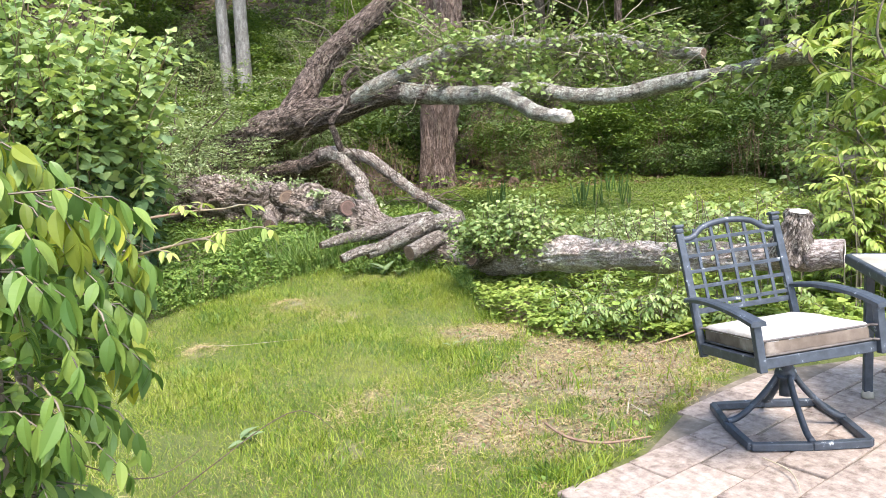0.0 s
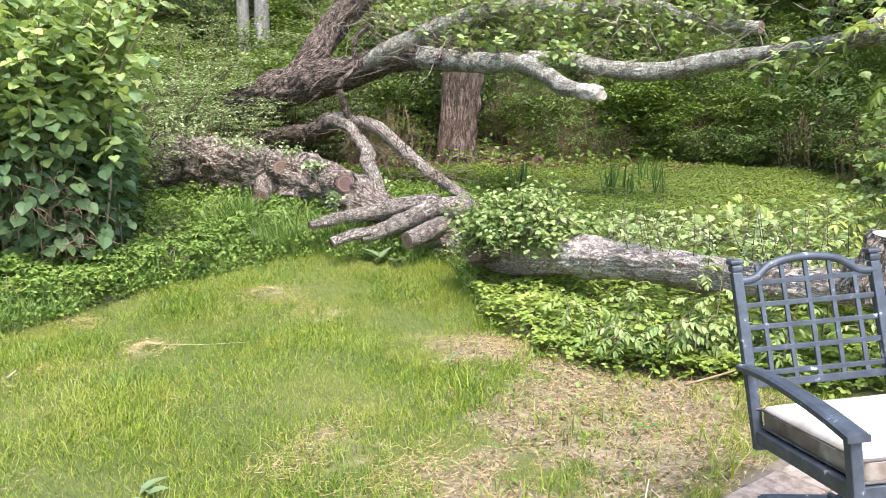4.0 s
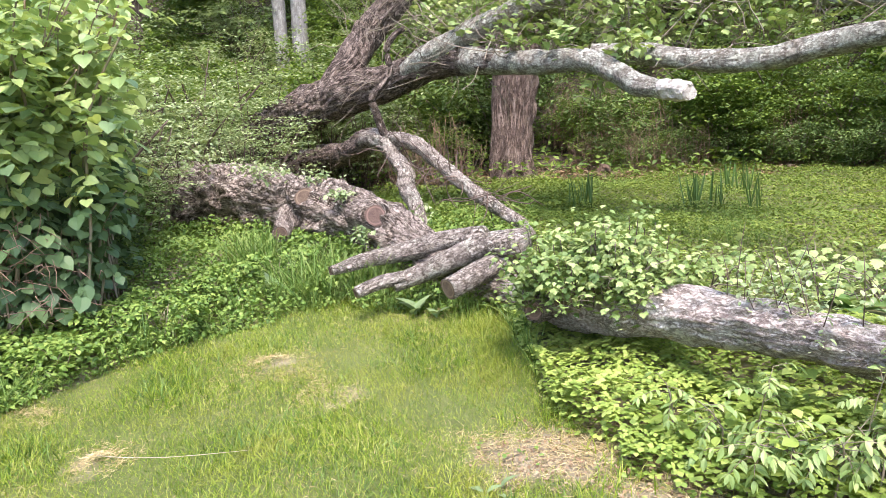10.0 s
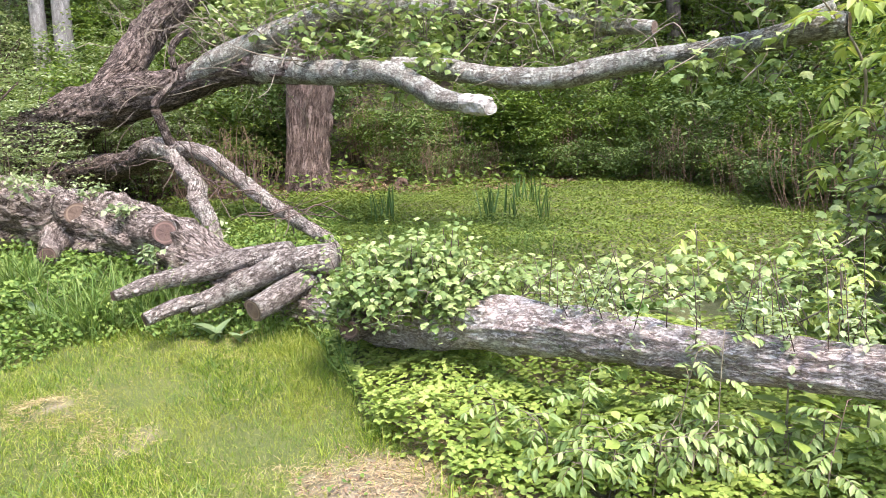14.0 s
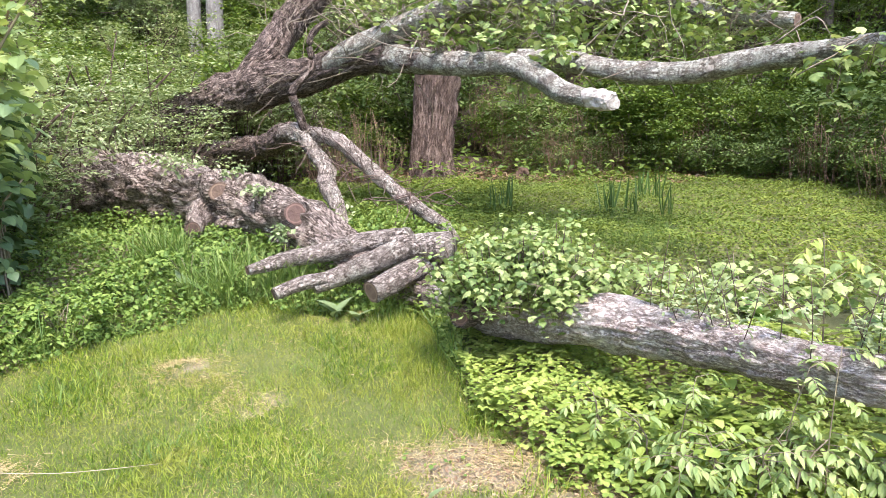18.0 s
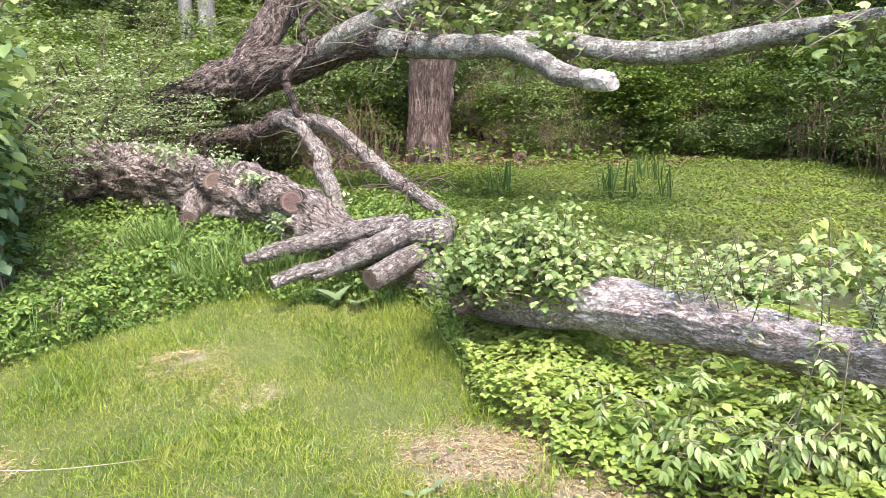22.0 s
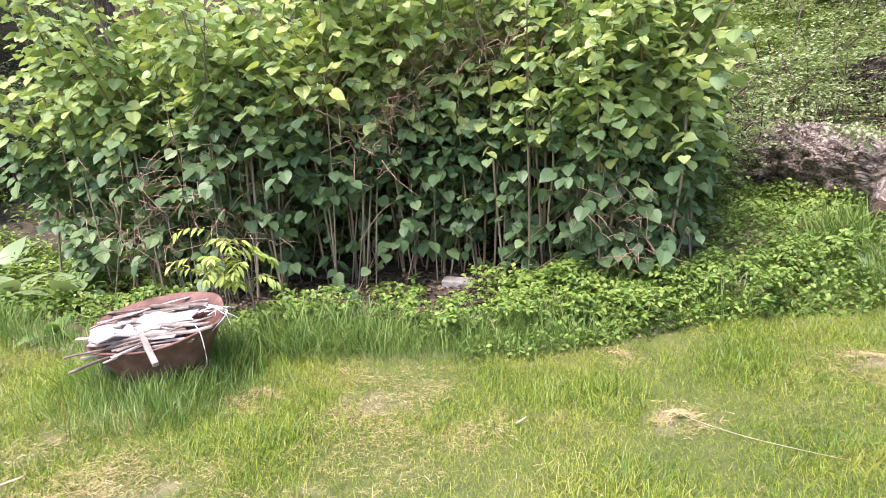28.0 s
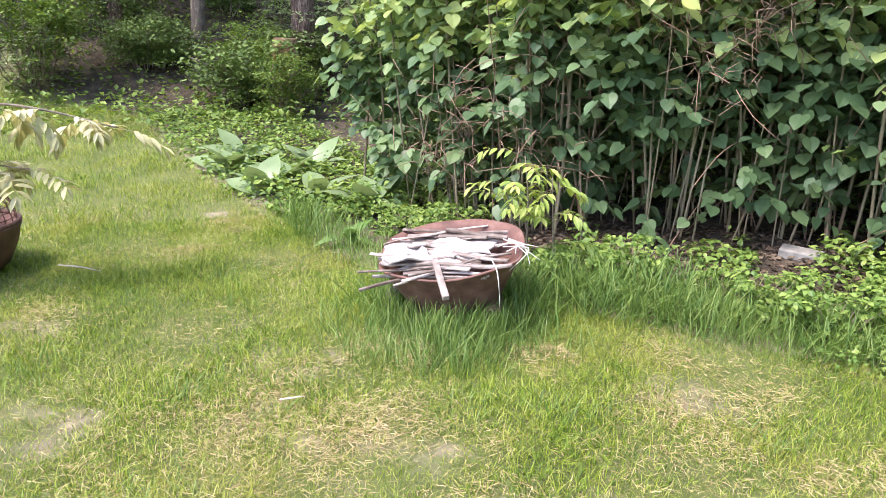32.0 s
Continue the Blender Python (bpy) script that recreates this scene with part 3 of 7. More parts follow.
LAWN_X = [-14.0, -12.1, -8.65, -7.6, -6.46, -5.3, -4.5, -3.9, -3.4, -3.0, -2.65, -2.45, -2.1, -1.65, -1.1, -0.5, 0.15, 0.45, 0.65, 1.0, 1.4, 2.2, 3.5]
LAWN_Y = [-1.2, 0.9, 1.85, 2.15, 2.5, 2.85, 3.4, 3.95, 4.35, 4.85, 5.35, 5.95, 6.55, 7.0, 7.3, 7.15, 6.95, 5.65, 5.25, 4.8, 4.6, 4.35, 4.2]
PATIO = [(0.40, 2.16), (0.62, 2.34), (1.0, 2.70), (1.48, 3.41), (1.86, 3.73), (2.8, 3.95)]


def lawn_edge(x):
    return np.interp(x, LAWN_X, LAWN_Y)


def patio_edge(x):
    """The paving lies at smaller y than this."""
    return np.interp(x, [p[0] for p in PATIO], [p[1] for p in PATIO], left=-50)


def bare(x, y):
    """How bare and dry the ground is, 0 to 1: by the paving, and in worn spots of the lawn."""
    d = np.hypot((x - 1.15) / 0.62, (y - 4.0) / 0.85)
    v = np.clip(1.55 - d, 0, 1)
    v = np.maximum(v, np.clip(1.5 - np.hypot((x - 0.72) / 0.34, (y - 5.25) / 0.42), 0, 1))
    v = np.maximum(v, np.clip(1.4 - np.hypot((x - 0.55) / 0.35, (y - 3.1) / 0.5), 0, 1) * 0.8)
    v = np.maximum(v, np.clip(1.45 - np.hypot((x - 0.45) / 0.36, (y - 5.12) / 0.30), 0, 1))
    for cx, cy, r in ((-1.29, 6.15, 0.16), (-1.66, 4.95, 0.13), (-0.78, 5.77, 0.18), (-2.78, 4.04, 0.28), (-3.7, 2.3, 0.34), (-3.0, 2.6, 0.30), (-2.9, 1.5, 0.4),
                      (-3.15, 1.53, 0.3), (-3.38, 2.21, 0.2), (-2.35, 2.95, 0.16), (-5.6, 1.9, 0.22), (-6.6, 2.0, 0.2), (-0.1, 3.6, 0.26), (-0.2, 3.0, 0.2), (-4.4, 1.2, 0.25), (-2.1, 3.3, 0.22)):
        v = np.maximum(v, 0.38 * np.clip(1.5 - np.hypot(x - cx, (y - cy) * 1.2) / r, 0, 1))
    return np.clip(1.6 * (v + (0.4 * wave(x, y, 3.0, 2.0) + 0.35 * wave(x, y, 8.0, 4.0)) * (v > 0)) - 0.4, 0, 1)


xs = np.unique(np.r_[np.linspace(-400, -20, 20), np.linspace(-20, -9, 30), np.linspace(-9, 8, 170), np.linspace(8, 24, 25), np.linspace(24, 400, 18)])
ys = np.unique(np.r_[np.linspace(-300, -6, 16), np.linspace(-6, 0, 20), np.linspace(0, 16, 160), np.linspace(16, 45, 40), np.linspace(45, 400, 16)])
gx, gy = np.meshgrid(xs, ys)
gv = np.stack([gx, gy, ground_z(gx, gy) - 0.03 * (patio_edge(gx) > gy) * (gx > 0.4)], -1).reshape(-1, 3)
gi, gj = np.meshgrid(np.arange(len(ys) - 1), np.arange(len(xs) - 1), indexing="ij")
ga = gi * len(xs) + gj
gf = np.stack([ga, ga + 1, ga + len(xs) + 1, ga + len(xs)], -1).reshape(-1, 4)
m, nt, bsdf, out = mat_new("earth_and_turf")
oc = coords(nt)
soil = ramp(nt, noise_tex(nt, 9.0, 8.0, oc, 0.7), [(0.3, (0.12, 0.095, 0.06)), (0.5, (0.25, 0.205, 0.135)), (0.7, (0.42, 0.355, 0.25))])
turf = ramp(nt, math_node(nt, "ADD", math_node(nt, "MULTIPLY", noise_tex(nt, 3.0, 8.0, oc, 0.7), 0.6), math_node(nt, "MULTIPLY", noise_tex(nt, 110.0, 4.0, oc, 0.7), 0.4)), [(0.3, (0.055, 0.08, 0.018)), (0.55, (0.13, 0.145, 0.04)), (0.75, (0.27, 0.235, 0.11))])
att = nt.nodes.new("ShaderNodeAttribute")
att.attribute_name = "turf"
woods = nt.nodes.new("ShaderNodeAttribute")
woods.attribute_name = "litter"
brown = ramp(nt, noise_tex(nt, 7.0, 8.0, oc, 0.7), [(0.35, (0.03, 0.022, 0.015)), (0.55, (0.075, 0.055, 0.036)), (0.72, (0.15, 0.11, 0.075))])
nt.links.new(mix_col(nt, woods.outputs["Fac"], mix_col(nt, att.outputs["Fac"], soil, turf), brown), bsdf.inputs["Base Color"])
bsdf.inputs["Roughness"].default_value = 1.0
bump(nt, noise_tex(nt, 60.0, 8.0, oc, 0.7), 0.8, 0.02, bsdf)
ground = tagged(link_mesh("ground", gv, gf, m, smooth=True), "earth under lawn, weeds and a wooded rise", "ground", kind="structure")
wear = ground.data.attributes.new("turf", "FLOAT", "POINT")
px, py = gv[:, 0], gv[:, 1]
shed = ground.data.attributes.new("litter", "FLOAT", "POINT")
shed.data.foreach_set("value", (np.clip((py - lawn_edge(px) - 0.2) / 0.5, 0, 1) * np.clip(np.maximum(py - 12.6, -3.0 - px) / 0.8, 0, 1) + np.clip((-9.5 - px) / 3.0, 0, 1) * np.clip((py - lawn_edge(px)) / 0.5, 0, 1) + np.clip((-14 - px) / 1.5, 0, 1)).clip(0, 1).astype(np.float32))
wear.data.foreach_set("value", np.where((py < lawn_edge(px)) & (px > -14), 1 - bare(px, py), np.where((py > 6.5) & (py < 13.2) & (px > -2.5) & (px < 7), 0.8, 0.25)).astype(np.float32))


# ---- the fallen tree ----
tree = thing("fallen_tree", "huge fallen tree with furrowed lichened bark, sawn stubs and leafing limbs", "fallen tree")
TRUNK = [(-4.30, 10.55, 0.86, 0.42), (-3.75, 10.25, 0.88, 0.41), (-3.03, 9.8, 0.87, 0.37), (-2.1, 9.1, 0.81, 0.31), (-1.47, 8.5, 0.77, 0.275), (-0.9, 7.98, 0.64, 0.235),
         (-0.35, 7.5, 0.43, 0.19), (0.24, 7.0, 0.33, 0.16), (0.62, 6.45, 0.36, 0.16), (0.98, 6.0, 0.435, 0.14), (1.33, 5.6, 0.475, 0.126), (1.62, 5.15, 0.51, 0.112),
         (1.85, 4.78, 0.54, 0.096), (2.05, 4.5, 0.565, 0.09), (2.24, 4.25, 0.595, 0.09), (2.36, 4.08, 0.61, 0.09)]
limb("trunk", TRUNK[:9], M_BARK, tree, "grey-brown furrowed trunk lying on the ground", 64, 0.02, 0.18, 8.0, 1.0, 0.15)
limb("trunk", TRUNK[7:], M_BARKW, tree, "bleached flaking upper trunk", 52, 0.018, 0.17, 9.0, 5.0, 0.12)
limb("stub", [(2.25, 4.13, 0.60, 0.105), (2.25, 4.11, 0.68, 0.105), (2.26, 4.09, 0.76, 0.082), (2.272, 4.08, 0.84, 0.066), (2.275, 4.07, 0.88, 0.06)], M_LOGB, tree, "knobbly upright stub", 36, 0.012, 0.42, 24.0, 4.0, 0.12)
cut_face(tree, (2.275, 4.068, 0.886), (0, -0.2, 1), 0.054, M_CUTP)
st = limb("stub", [(2.34, 4.10, 0.62, 0.10), (2.43, 4.03, 0.635, 0.088), (2.49, 3.99, 0.635, 0.082)], M_BARKW, tree, "", 24, 0.02, 0.15, 9.0, 9.0)
cut_face(st, (2.494, 3.986, 0.635), (0.85, -0.5, 0.0), 0.078, M_CUTP)
for pts, at, nrm, r, mt in (
        ([(-1.95, 8.75, 0.98, 0.17), (-1.85, 8.55, 0.95, 0.14), (-1.82, 8.47, 0.945, 0.125)], (-1.812, 8.455, 0.945), (0.15, -1, 0.0), 0.108, M_CUT),
        ([(-2.05, 8.65, 0.75, 0.14), (-2.03, 8.4, 0.68, 0.10), (-2.0, 8.25, 0.65, 0.085)], (-1.998, 8.105, 0.647), (0.12, -1, -0.25), 0.092, M_CUTD),
        ([(-1.15, 8.0, 0.80, 0.15), (-1.0, 7.84, 0.82, 0.125), (-0.975, 7.79, 0.825, 0.118)], (-0.97, 7.78, 0.826), (0.3, -1, 0.1), 0.108, M_CUTD),
        ([(0.50, 6.40, 0.44, 0.14), (0.51, 6.2, 0.47, 0.10), (0.535, 6.10, 0.482, 0.075)], (0.54, 6.088, 0.483), (0.25, -1, 0.0), 0.066, M_CUT),
        ([(0.42, 6.45, 0.42, 0.15), (0.40, 6.2, 0.42, 0.10), (0.37, 6.1, 0.42, 0.07)], (0.37, 6.09, 0.42), (-0.2, -1, 0), 0.05, M_CUTD)):
    st = limb("stub", pts, M_BARK, tree, "", 24, 0.02, 0.12, 9.0, at[0])
    end = Vector(pts[-1][:3])
    nrm = (end - Vector(pts[-2][:3])).normalized()
    cut_face(st, tuple(end + nrm * 0.012), nrm, pts[-1][3] * 0.76, mt, seed=at[0])
LIMB_A = [(-4.3, 12.9, 1.45, 0.34), (-3.79, 12.6, 1.70, 0.31), (-3.2, 12.25, 1.88, 0.30), (-2.6, 11.9, 2.02, 0.29), (-2.1, 11.55, 2.10, 0.27), (-1.56, 11.2, 2.16, 0.22),
          (-0.87, 10.6, 2.29, 0.17), (-0.42, 10.2, 2.26, 0.15), (-0.01, 9.7, 2.17, 0.125), (0.41, 9.2, 2.09, 0.115), (0.79, 8.8, 2.05, 0.105), (1.05, 8.3, 1.88, 0.088),
          (1.19, 7.9, 1.74, 0.085), (1.33, 7.66, 1.69, 0.062)]
limb("limb", LIMB_A[:9], M_BARKD, tree, "thick dark furrowed limb", 44, 0.03, 0.12, 6.0, 3.0, 0.16)
limb("limb", LIMB_A[7:], M_BARKL, tree, "grey limb ending in a torn break", 26, 0.03, 0.14, 8.0, 6.0)
v, f, u, tri = tube_arrays([(1.29, 7.74, 1.70, 0.068), (1.36, 7.62, 1.685, 0.072), (1.43, 7.5, 1.665, 0.074), (1.46, 7.45, 1.65, 0.066), (1.465, 7.44, 1.648, 0.05), (1.38, 7.6, 1.68, 0.02)], 26, 0.006, 0.2, 26.0, 2.0)
link_mesh("break", v, np.vstack([f[:, [0, 1, 2]], f[:, [0, 2, 3]], tri]), M_HEART, tree, "pale splintered broken end", False, u)
# Flat dark disc paints in the hole's darkness at the break.
cut_face(tree, (1.472, 7.43, 1.632), (0.5, -0.85, -0.15), 0.034, M_ROT, "dark reddish disc drawn for the broken limb's hollow heart", "hollow", 3)
limb("limb", [(-2.6, 11.85, 2.05, 0.24), (-2.34, 11.9, 2.39, 0.23), (-2.08, 12.2, 2.87, 0.21), (-1.67, 12.3, 3.33, 0.19), (-0.87, 12.5, 4.01, 0.17), (-0.1, 12.7, 4.9, 0.15), (0.7, 13.0, 6.0, 0.12)],
     M_BARKD, tree, "dark limb rising from the fork", 36, 0.03, 0.12, 6.0, 8.0, 0.15)
limb("limb", [(-1.25, 10.9, 2.22, 0.15), (-0.89, 10.5, 2.38, 0.14), (-0.42, 10.2, 2.54, 0.13), (0.02, 9.9, 2.65, 0.12), (0.43, 9.75, 2.76, 0.11), (0.9, 9.7, 2.80, 0.10), (1.21, 9.6, 2.74, 0.09),
              (1.63, 9.4, 2.68, 0.085), (2.01, 9.3, 2.69, 0.085), (2.33, 9.2, 2.66, 0.08), (2.58, 9.05, 2.53, 0.075), (2.96, 8.75, 2.40, 0.07), (3.2, 8.5, 2.34, 0.065)],
     M_BARKL, tree, "long grey lichened limb", 22, 0.03, 0.12, 8.0, 11.0)
cut_face(tree, (3.207, 8.492, 2.338), (0.6, -0.7, -0.15), 0.06, M_CUT)
limb("limb", [(0.9, 9.0, 2.10, 0.10), (1.3, 8.75, 2.06, 0.095), (1.49, 8.4, 1.98, 0.085), (1.81, 8.1, 1.90, 0.088), (2.16, 7.8, 1.88, 0.088), (2.46, 7.5, 1.93, 0.085), (2.77, 7.1, 1.94, 0.08),
              (2.98, 6.7, 1.95, 0.075), (3.1, 6.4, 1.97, 0.075), (3.2, 6.22, 1.99, 0.08), (3.29, 6.10, 1.985, 0.07)], M_BARKL, tree, "pale lichened limb reaching out level", 24, 0.03, 0.13, 8.0, 14.0)
cut_face(tree, (3.296, 6.094, 1.985), (0.7, -0.7, 0), 0.066, M_CUT)
st = limb("stub", [(3.12, 6.3, 1.99, 0.05), (3.18, 6.22, 2.06, 0.045), (3.24, 6.15, 2.09, 0.04)], M_BARKL, tree, "", 16, 0.02, 0.1, 8.0, 3.0)
limb("limb", [(-3.9, 12.75, 1.0, 0.20), (-3.5, 12.6, 1.08, 0.20), (-2.92, 12.2, 1.20, 0.19), (-2.36, 11.5, 1.27, 0.15), (-1.95, 10.85, 1.36, 0.14), (-1.6, 10.25, 1.47, 0.12)],
     M_BARKD, tree, "dark crooked branch", 24, 0.03, 0.32, 12.0, 17.0)
limb("limb", [(-1.70, 10.35, 1.46, 0.10), (-1.50, 10.1, 1.47, 0.10), (-1.33, 9.95, 1.36, 0.095), (-1.21, 9.8, 1.22, 0.088), (-1.05, 9.5, 1.08, 0.085), (-1.03, 9.35, 0.93, 0.09), (-0.90, 9.1, 0.80, 0.075), (-0.82, 8.85, 0.60, 0.085), (-0.78, 8.7, 0.44, 0.08)],
     M_LOGB, tree, "grey propping branch with knobs", 24, 0.02, 0.30, 16.0, 20.0)
limb("limb", [(-1.60, 10.25, 1.44, 0.09), (-1.35, 10.05, 1.44, 0.085), (-1.08, 9.8, 1.42, 0.08), (-0.84, 9.6, 1.29, 0.075), (-0.44, 9.2, 0.99, 0.07), (-0.12, 8.9, 0.78, 0.065), (0.19, 8.5, 0.62, 0.055), (0.30, 8.35, 0.50, 0.05)],
     M_LOGB, tree, "slender branch resting on the ground", 20, 0.025, 0.25, 16.0, 23.0)
limb("limb", [(-1.05, 9.9, 2.62, 0.03), (-1.17, 9.9, 2.55, 0.035), (-1.26, 9.9, 2.41, 0.035), (-1.25, 9.9, 2.15, 0.04), (-1.46, 9.9, 1.91, 0.045), (-1.43, 9.92, 1.74, 0.045), (-1.38, 10.0, 1.50, 0.05)],
     M_BARKD, tree, "twisted dead branch", 12, 0.03, 0.2, 12.0, 26.0)
twigs, dead_twigs = [], []
for a, b, n, ln in (((-1.9, 11.6, 2.1), (0.2, 9.6, 2.2), 26, 0.9), ((-0.6, 10.3, 2.5), (3.1, 8.6, 2.4), 34, 0.9), ((1.4, 8.5, 2.0), (3.2, 6.3, 2.0), 16, 0.5),
                    ((-1.4, 10, 1.4), (0.1, 8.7, 0.8), 64, 0.5), ((-2.3, 12, 2.6), (-0.3, 12.6, 4.6), 24, 1.0), ((-3.5, 12.4, 1.2), (-1.8, 10.5, 1.4), 16, 0.5), ((0.2, 9.9, 2.8), (2.4, 9.3, 2.75), 46, 1.5), ((-2.2, 12.1, 2.6), (-1.2, 12.3, 3.6), 16, 1.2), ((-0.9, 10.7, 2.4), (0.4, 9.8, 2.7), 14, 1.2)):
    for k in range(n):
        p = np.array(a) + (np.array(b) - np.array(a)) * rng.random()
        d = rng.normal(size=3) * (1, 1, 0.8) + (0, -0.2, 0.35 if p[2] > 1.6 else -0.5)
        d /= np.linalg.norm(d)
        q, pts = p.copy(), [p.copy()]
        for s in range(5):
            d = d + rng.normal(size=3) * 0.28
            d /= np.linalg.norm(d)
            q = q + d * ln * rng.uniform(0.1, 0.28)
            pts.append(q.copy())
        (dead_twigs if ln == 0.5 and p[2] < 1.5 else twigs).append(thin(pts, rng.uniform(0.002, 0.006) * (1.5 if ln > 1 else 1.0), 4, 0.08))
joined("twig", twigs, M_TWIG, tree, "bare grey twigs", "stuff")
joined("twig", dead_twigs, M_SHOOT, tree, "dark bare twigs hanging under the propping branches", "stuff")

# ---- loose cut logs ----
LOGS = [
    ([(-0.224, 6.75, 0.42, 0.08), (-0.12, 6.85, 0.455, 0.08), (-0.02, 6.95, 0.49, 0.082), (0.09, 7.05, 0.53, 0.085), (0.19, 7.15, 0.56, 0.085)], (-0.62, -0.75, -0.2), "short log with a fresh sawn end"),
    ([(-0.67, 7.0, 0.40, 0.06), (-0.47, 7.08, 0.47, 0.075), (-0.21, 7.08, 0.57, 0.085), (0.02, 7.08, 0.66, 0.09), (0.30, 6.98, 0.68, 0.10)], (-0.95, -0.2, -0.3), "knobbly grey cut log"),
    ([(-1.16, 7.1, 0.50, 0.035), (-0.94, 7.28, 0.54, 0.06), (-0.63, 7.42, 0.58, 0.075), (-0.32, 7.42, 0.65, 0.08), (-0.02, 7.30, 0.68, 0.09)], (-0.8, -0.5, -0.1), "long crooked grey cut log"),
    ([(-0.91, 6.86, 0.38, 0.045), (-0.76, 6.95, 0.43, 0.05), (-0.58, 7.0, 0.46, 0.045)], (-0.9, -0.4, -0.2), "short rotten grey log"),
]
for k, (pts, nrm, lab) in enumerate(LOGS):
    base = Vector(pts[0][:3])
    lg = thing("log", lab + " leaning on the fallen trunk", "log", Matrix.Translation(base), "cut logs by the trunk")
    rel = [(*(Vector(p[:3]) - base), p[3]) for p in pts]
    limb("bark", rel, M_LOGB, lg, "", 26, 0.02, 0.13, 9.0, 30.0 + 3 * k)
    nrm = (Vector(rel[0][:3]) - Vector(rel[1][:3])).normalized()
    cut_face(lg, tuple(nrm * 0.012), nrm, pts[0][3] * 0.93, M_CUT if k == 0 else M_CUTD, seed=k)


# ---- standing trees ----
def crown(name, centre, spread, n, size, mat, parent, shape=OVAL, seed=0, hang=0.2):
    """A crown of many small leaves gathered in uneven sprays, with gaps between them."""
    r = np.random.default_rng(seed)
    k = max(8, n // 90)
    d = r.normal(size=(k, 3))
    d /= np.linalg.norm(d, axis=1)[:, None]
    c = np.array(centre) + d * (r.random((k, 1)) ** 0.45) * np.array(spread)
    at = c[r.integers(0, k, n)] + r.normal(size=(n, 3)) * np.array([0.17, 0.17, 0.085]) * np.mean(spread)
    return leaves(name, shape, at, r.uniform(0, 6.3, n), r.normal(-hang, 0.35, n), r.normal(0, 0.5, n), size * r.uniform(0.6, 1.3, n), mat, parent, kind="stuff")


def standing_tree(x, y, radius, height, lean, mat, leaf, label, seed, crown_from=4.0, leaf_n=5000, leaf_size=0.14, name="tree"):
    z = float(ground_z(x, y))
    t = thing(name, label, "tree", Matrix.Translation((x, y, z - 0.05)))
    r = np.random.default_rng(seed)
    rows = [(lean[0] * h + 0.04 * math.sin(h * 2 + seed), lean[1] * h, height * h, radius * (1.25 if h == 0 else 1.0 - 0.65 * h)) for h in (0, 0.05, 0.15, 0.35, 0.6, 1.0)]
    limb("trunk", rows, mat, t, "", 28 if radius > 0.25 else 14, 0.07 if radius > 0.25 else 0.2, 0.08, 2.5, seed, 0.05 if radius > 0.25 else 0)
    for k in range(4):
        h = r.uniform(0.45, 0.85)
        a = r.uniform(0, 6.3)
        b = (lean[0] * h, lean[1] * h, height * h)
        ln = r.uniform(0.8, 1.6) * height * 0.16
        limb("limb", [(*b, radius * 0.35), (b[0] + math.cos(a) * ln * 0.5, b[1] + math.sin(a) * ln * 0.5, b[2] + ln * 0.35, radius * 0.24),
                      (b[0] + math.cos(a) * ln, b[1] + math.sin(a) * ln, b[2] + ln * 0.8, radius * 0.1)], mat, t, "", 10, 0.2, 0.05, 3.0, seed + k)
    mid = (crown_from + height * 1.05) / 2
    crown("crown", (lean[0] * 0.7, lean[1] * 0.7, mid), (height * 0.27, height * 0.27, (height * 1.05 - crown_from) / 2), leaf_n, leaf_size, leaf, t, FLAKE, seed)
    return t


old = thing("old_tree", "broad standing trunk with grey-brown flaking bark", "tree", Matrix.Translation((-0.12, 13.6, float(ground_z(-0.12, 13.6)) - 0.03)))
limb("trunk", [(-0.02, 0, 0, 0.46), (-0.02, 0, 0.12, 0.35), (-0.02, 0, 0.5, 0.30), (0.03, 0, 1.1, 0.29), (0.10, 0, 1.7, 0.30), (0.16, 0, 2.2, 0.29), (0.26, 0, 3.4, 0.30), (0.5, 0.1, 6.5, 0.24), (0.7, 0.2, 9.5, 0.14)],
     M_BARKA, old, "", 44, 0.04, 0.14, 4.0, 5.0, 0.14)
limb("trunk", [(-0.22, -0.05, 0, 0.22), (-0.20, -0.05, 0.5, 0.19), (-0.16, -0.05, 1.3, 0.17), (-0.10, -0.03, 2.2, 0.16), (-0.10, 0, 3.2, 0.14), (-0.4, 0.1, 6, 0.10)], M_BARKA, old, "second stem grown to the first", 26, 0.06, 0.10, 2.5, 15.0, 0.08)
crown("crown", (0.5, 0.3, 8.2), (2.8, 2.6, 2.6), 4500, 0.15, M_WOODS, old, FLAKE, 3)
for x, y, r0, h, ln, sd in ((-5.28, 17.2, 0.16, 11, (0.0, 0.2), 1), (-4.90, 17.3, 0.19, 12, (0.25, 0.1), 2)):
    standing_tree(x, y, r0, h, ln, M_BARKG, M_WOODS, "slim grey-barked tree at the wood's edge", sd, 6.0, 4500, 0.16)
FAR_TREES = [(-8.5, 17, 0.16), (-11, 14, 0.2), (2.6, 19, 0.14), (4.2, 17.5, 0.11), (5.6, 20, 0.18), (7.5, 17, 0.16), (9.5, 14, 0.18), (-1.5, 22, 0.2), (-3.0, 20, 0.16), (8.6, 10.5, 0.14),
             (-14.2, 1.75, 0.13), (-13.4, 3.5, 0.22), (-15.5, 0.3, 0.14), (-16.5, 3.0, 0.2), (-15.0, -1.6, 0.16), (-14.5, 6.0, 0.2), (-18.5, 1.0, 0.22), (-13.5, 9.5, 0.2), (-17, -4.0, 0.2)]
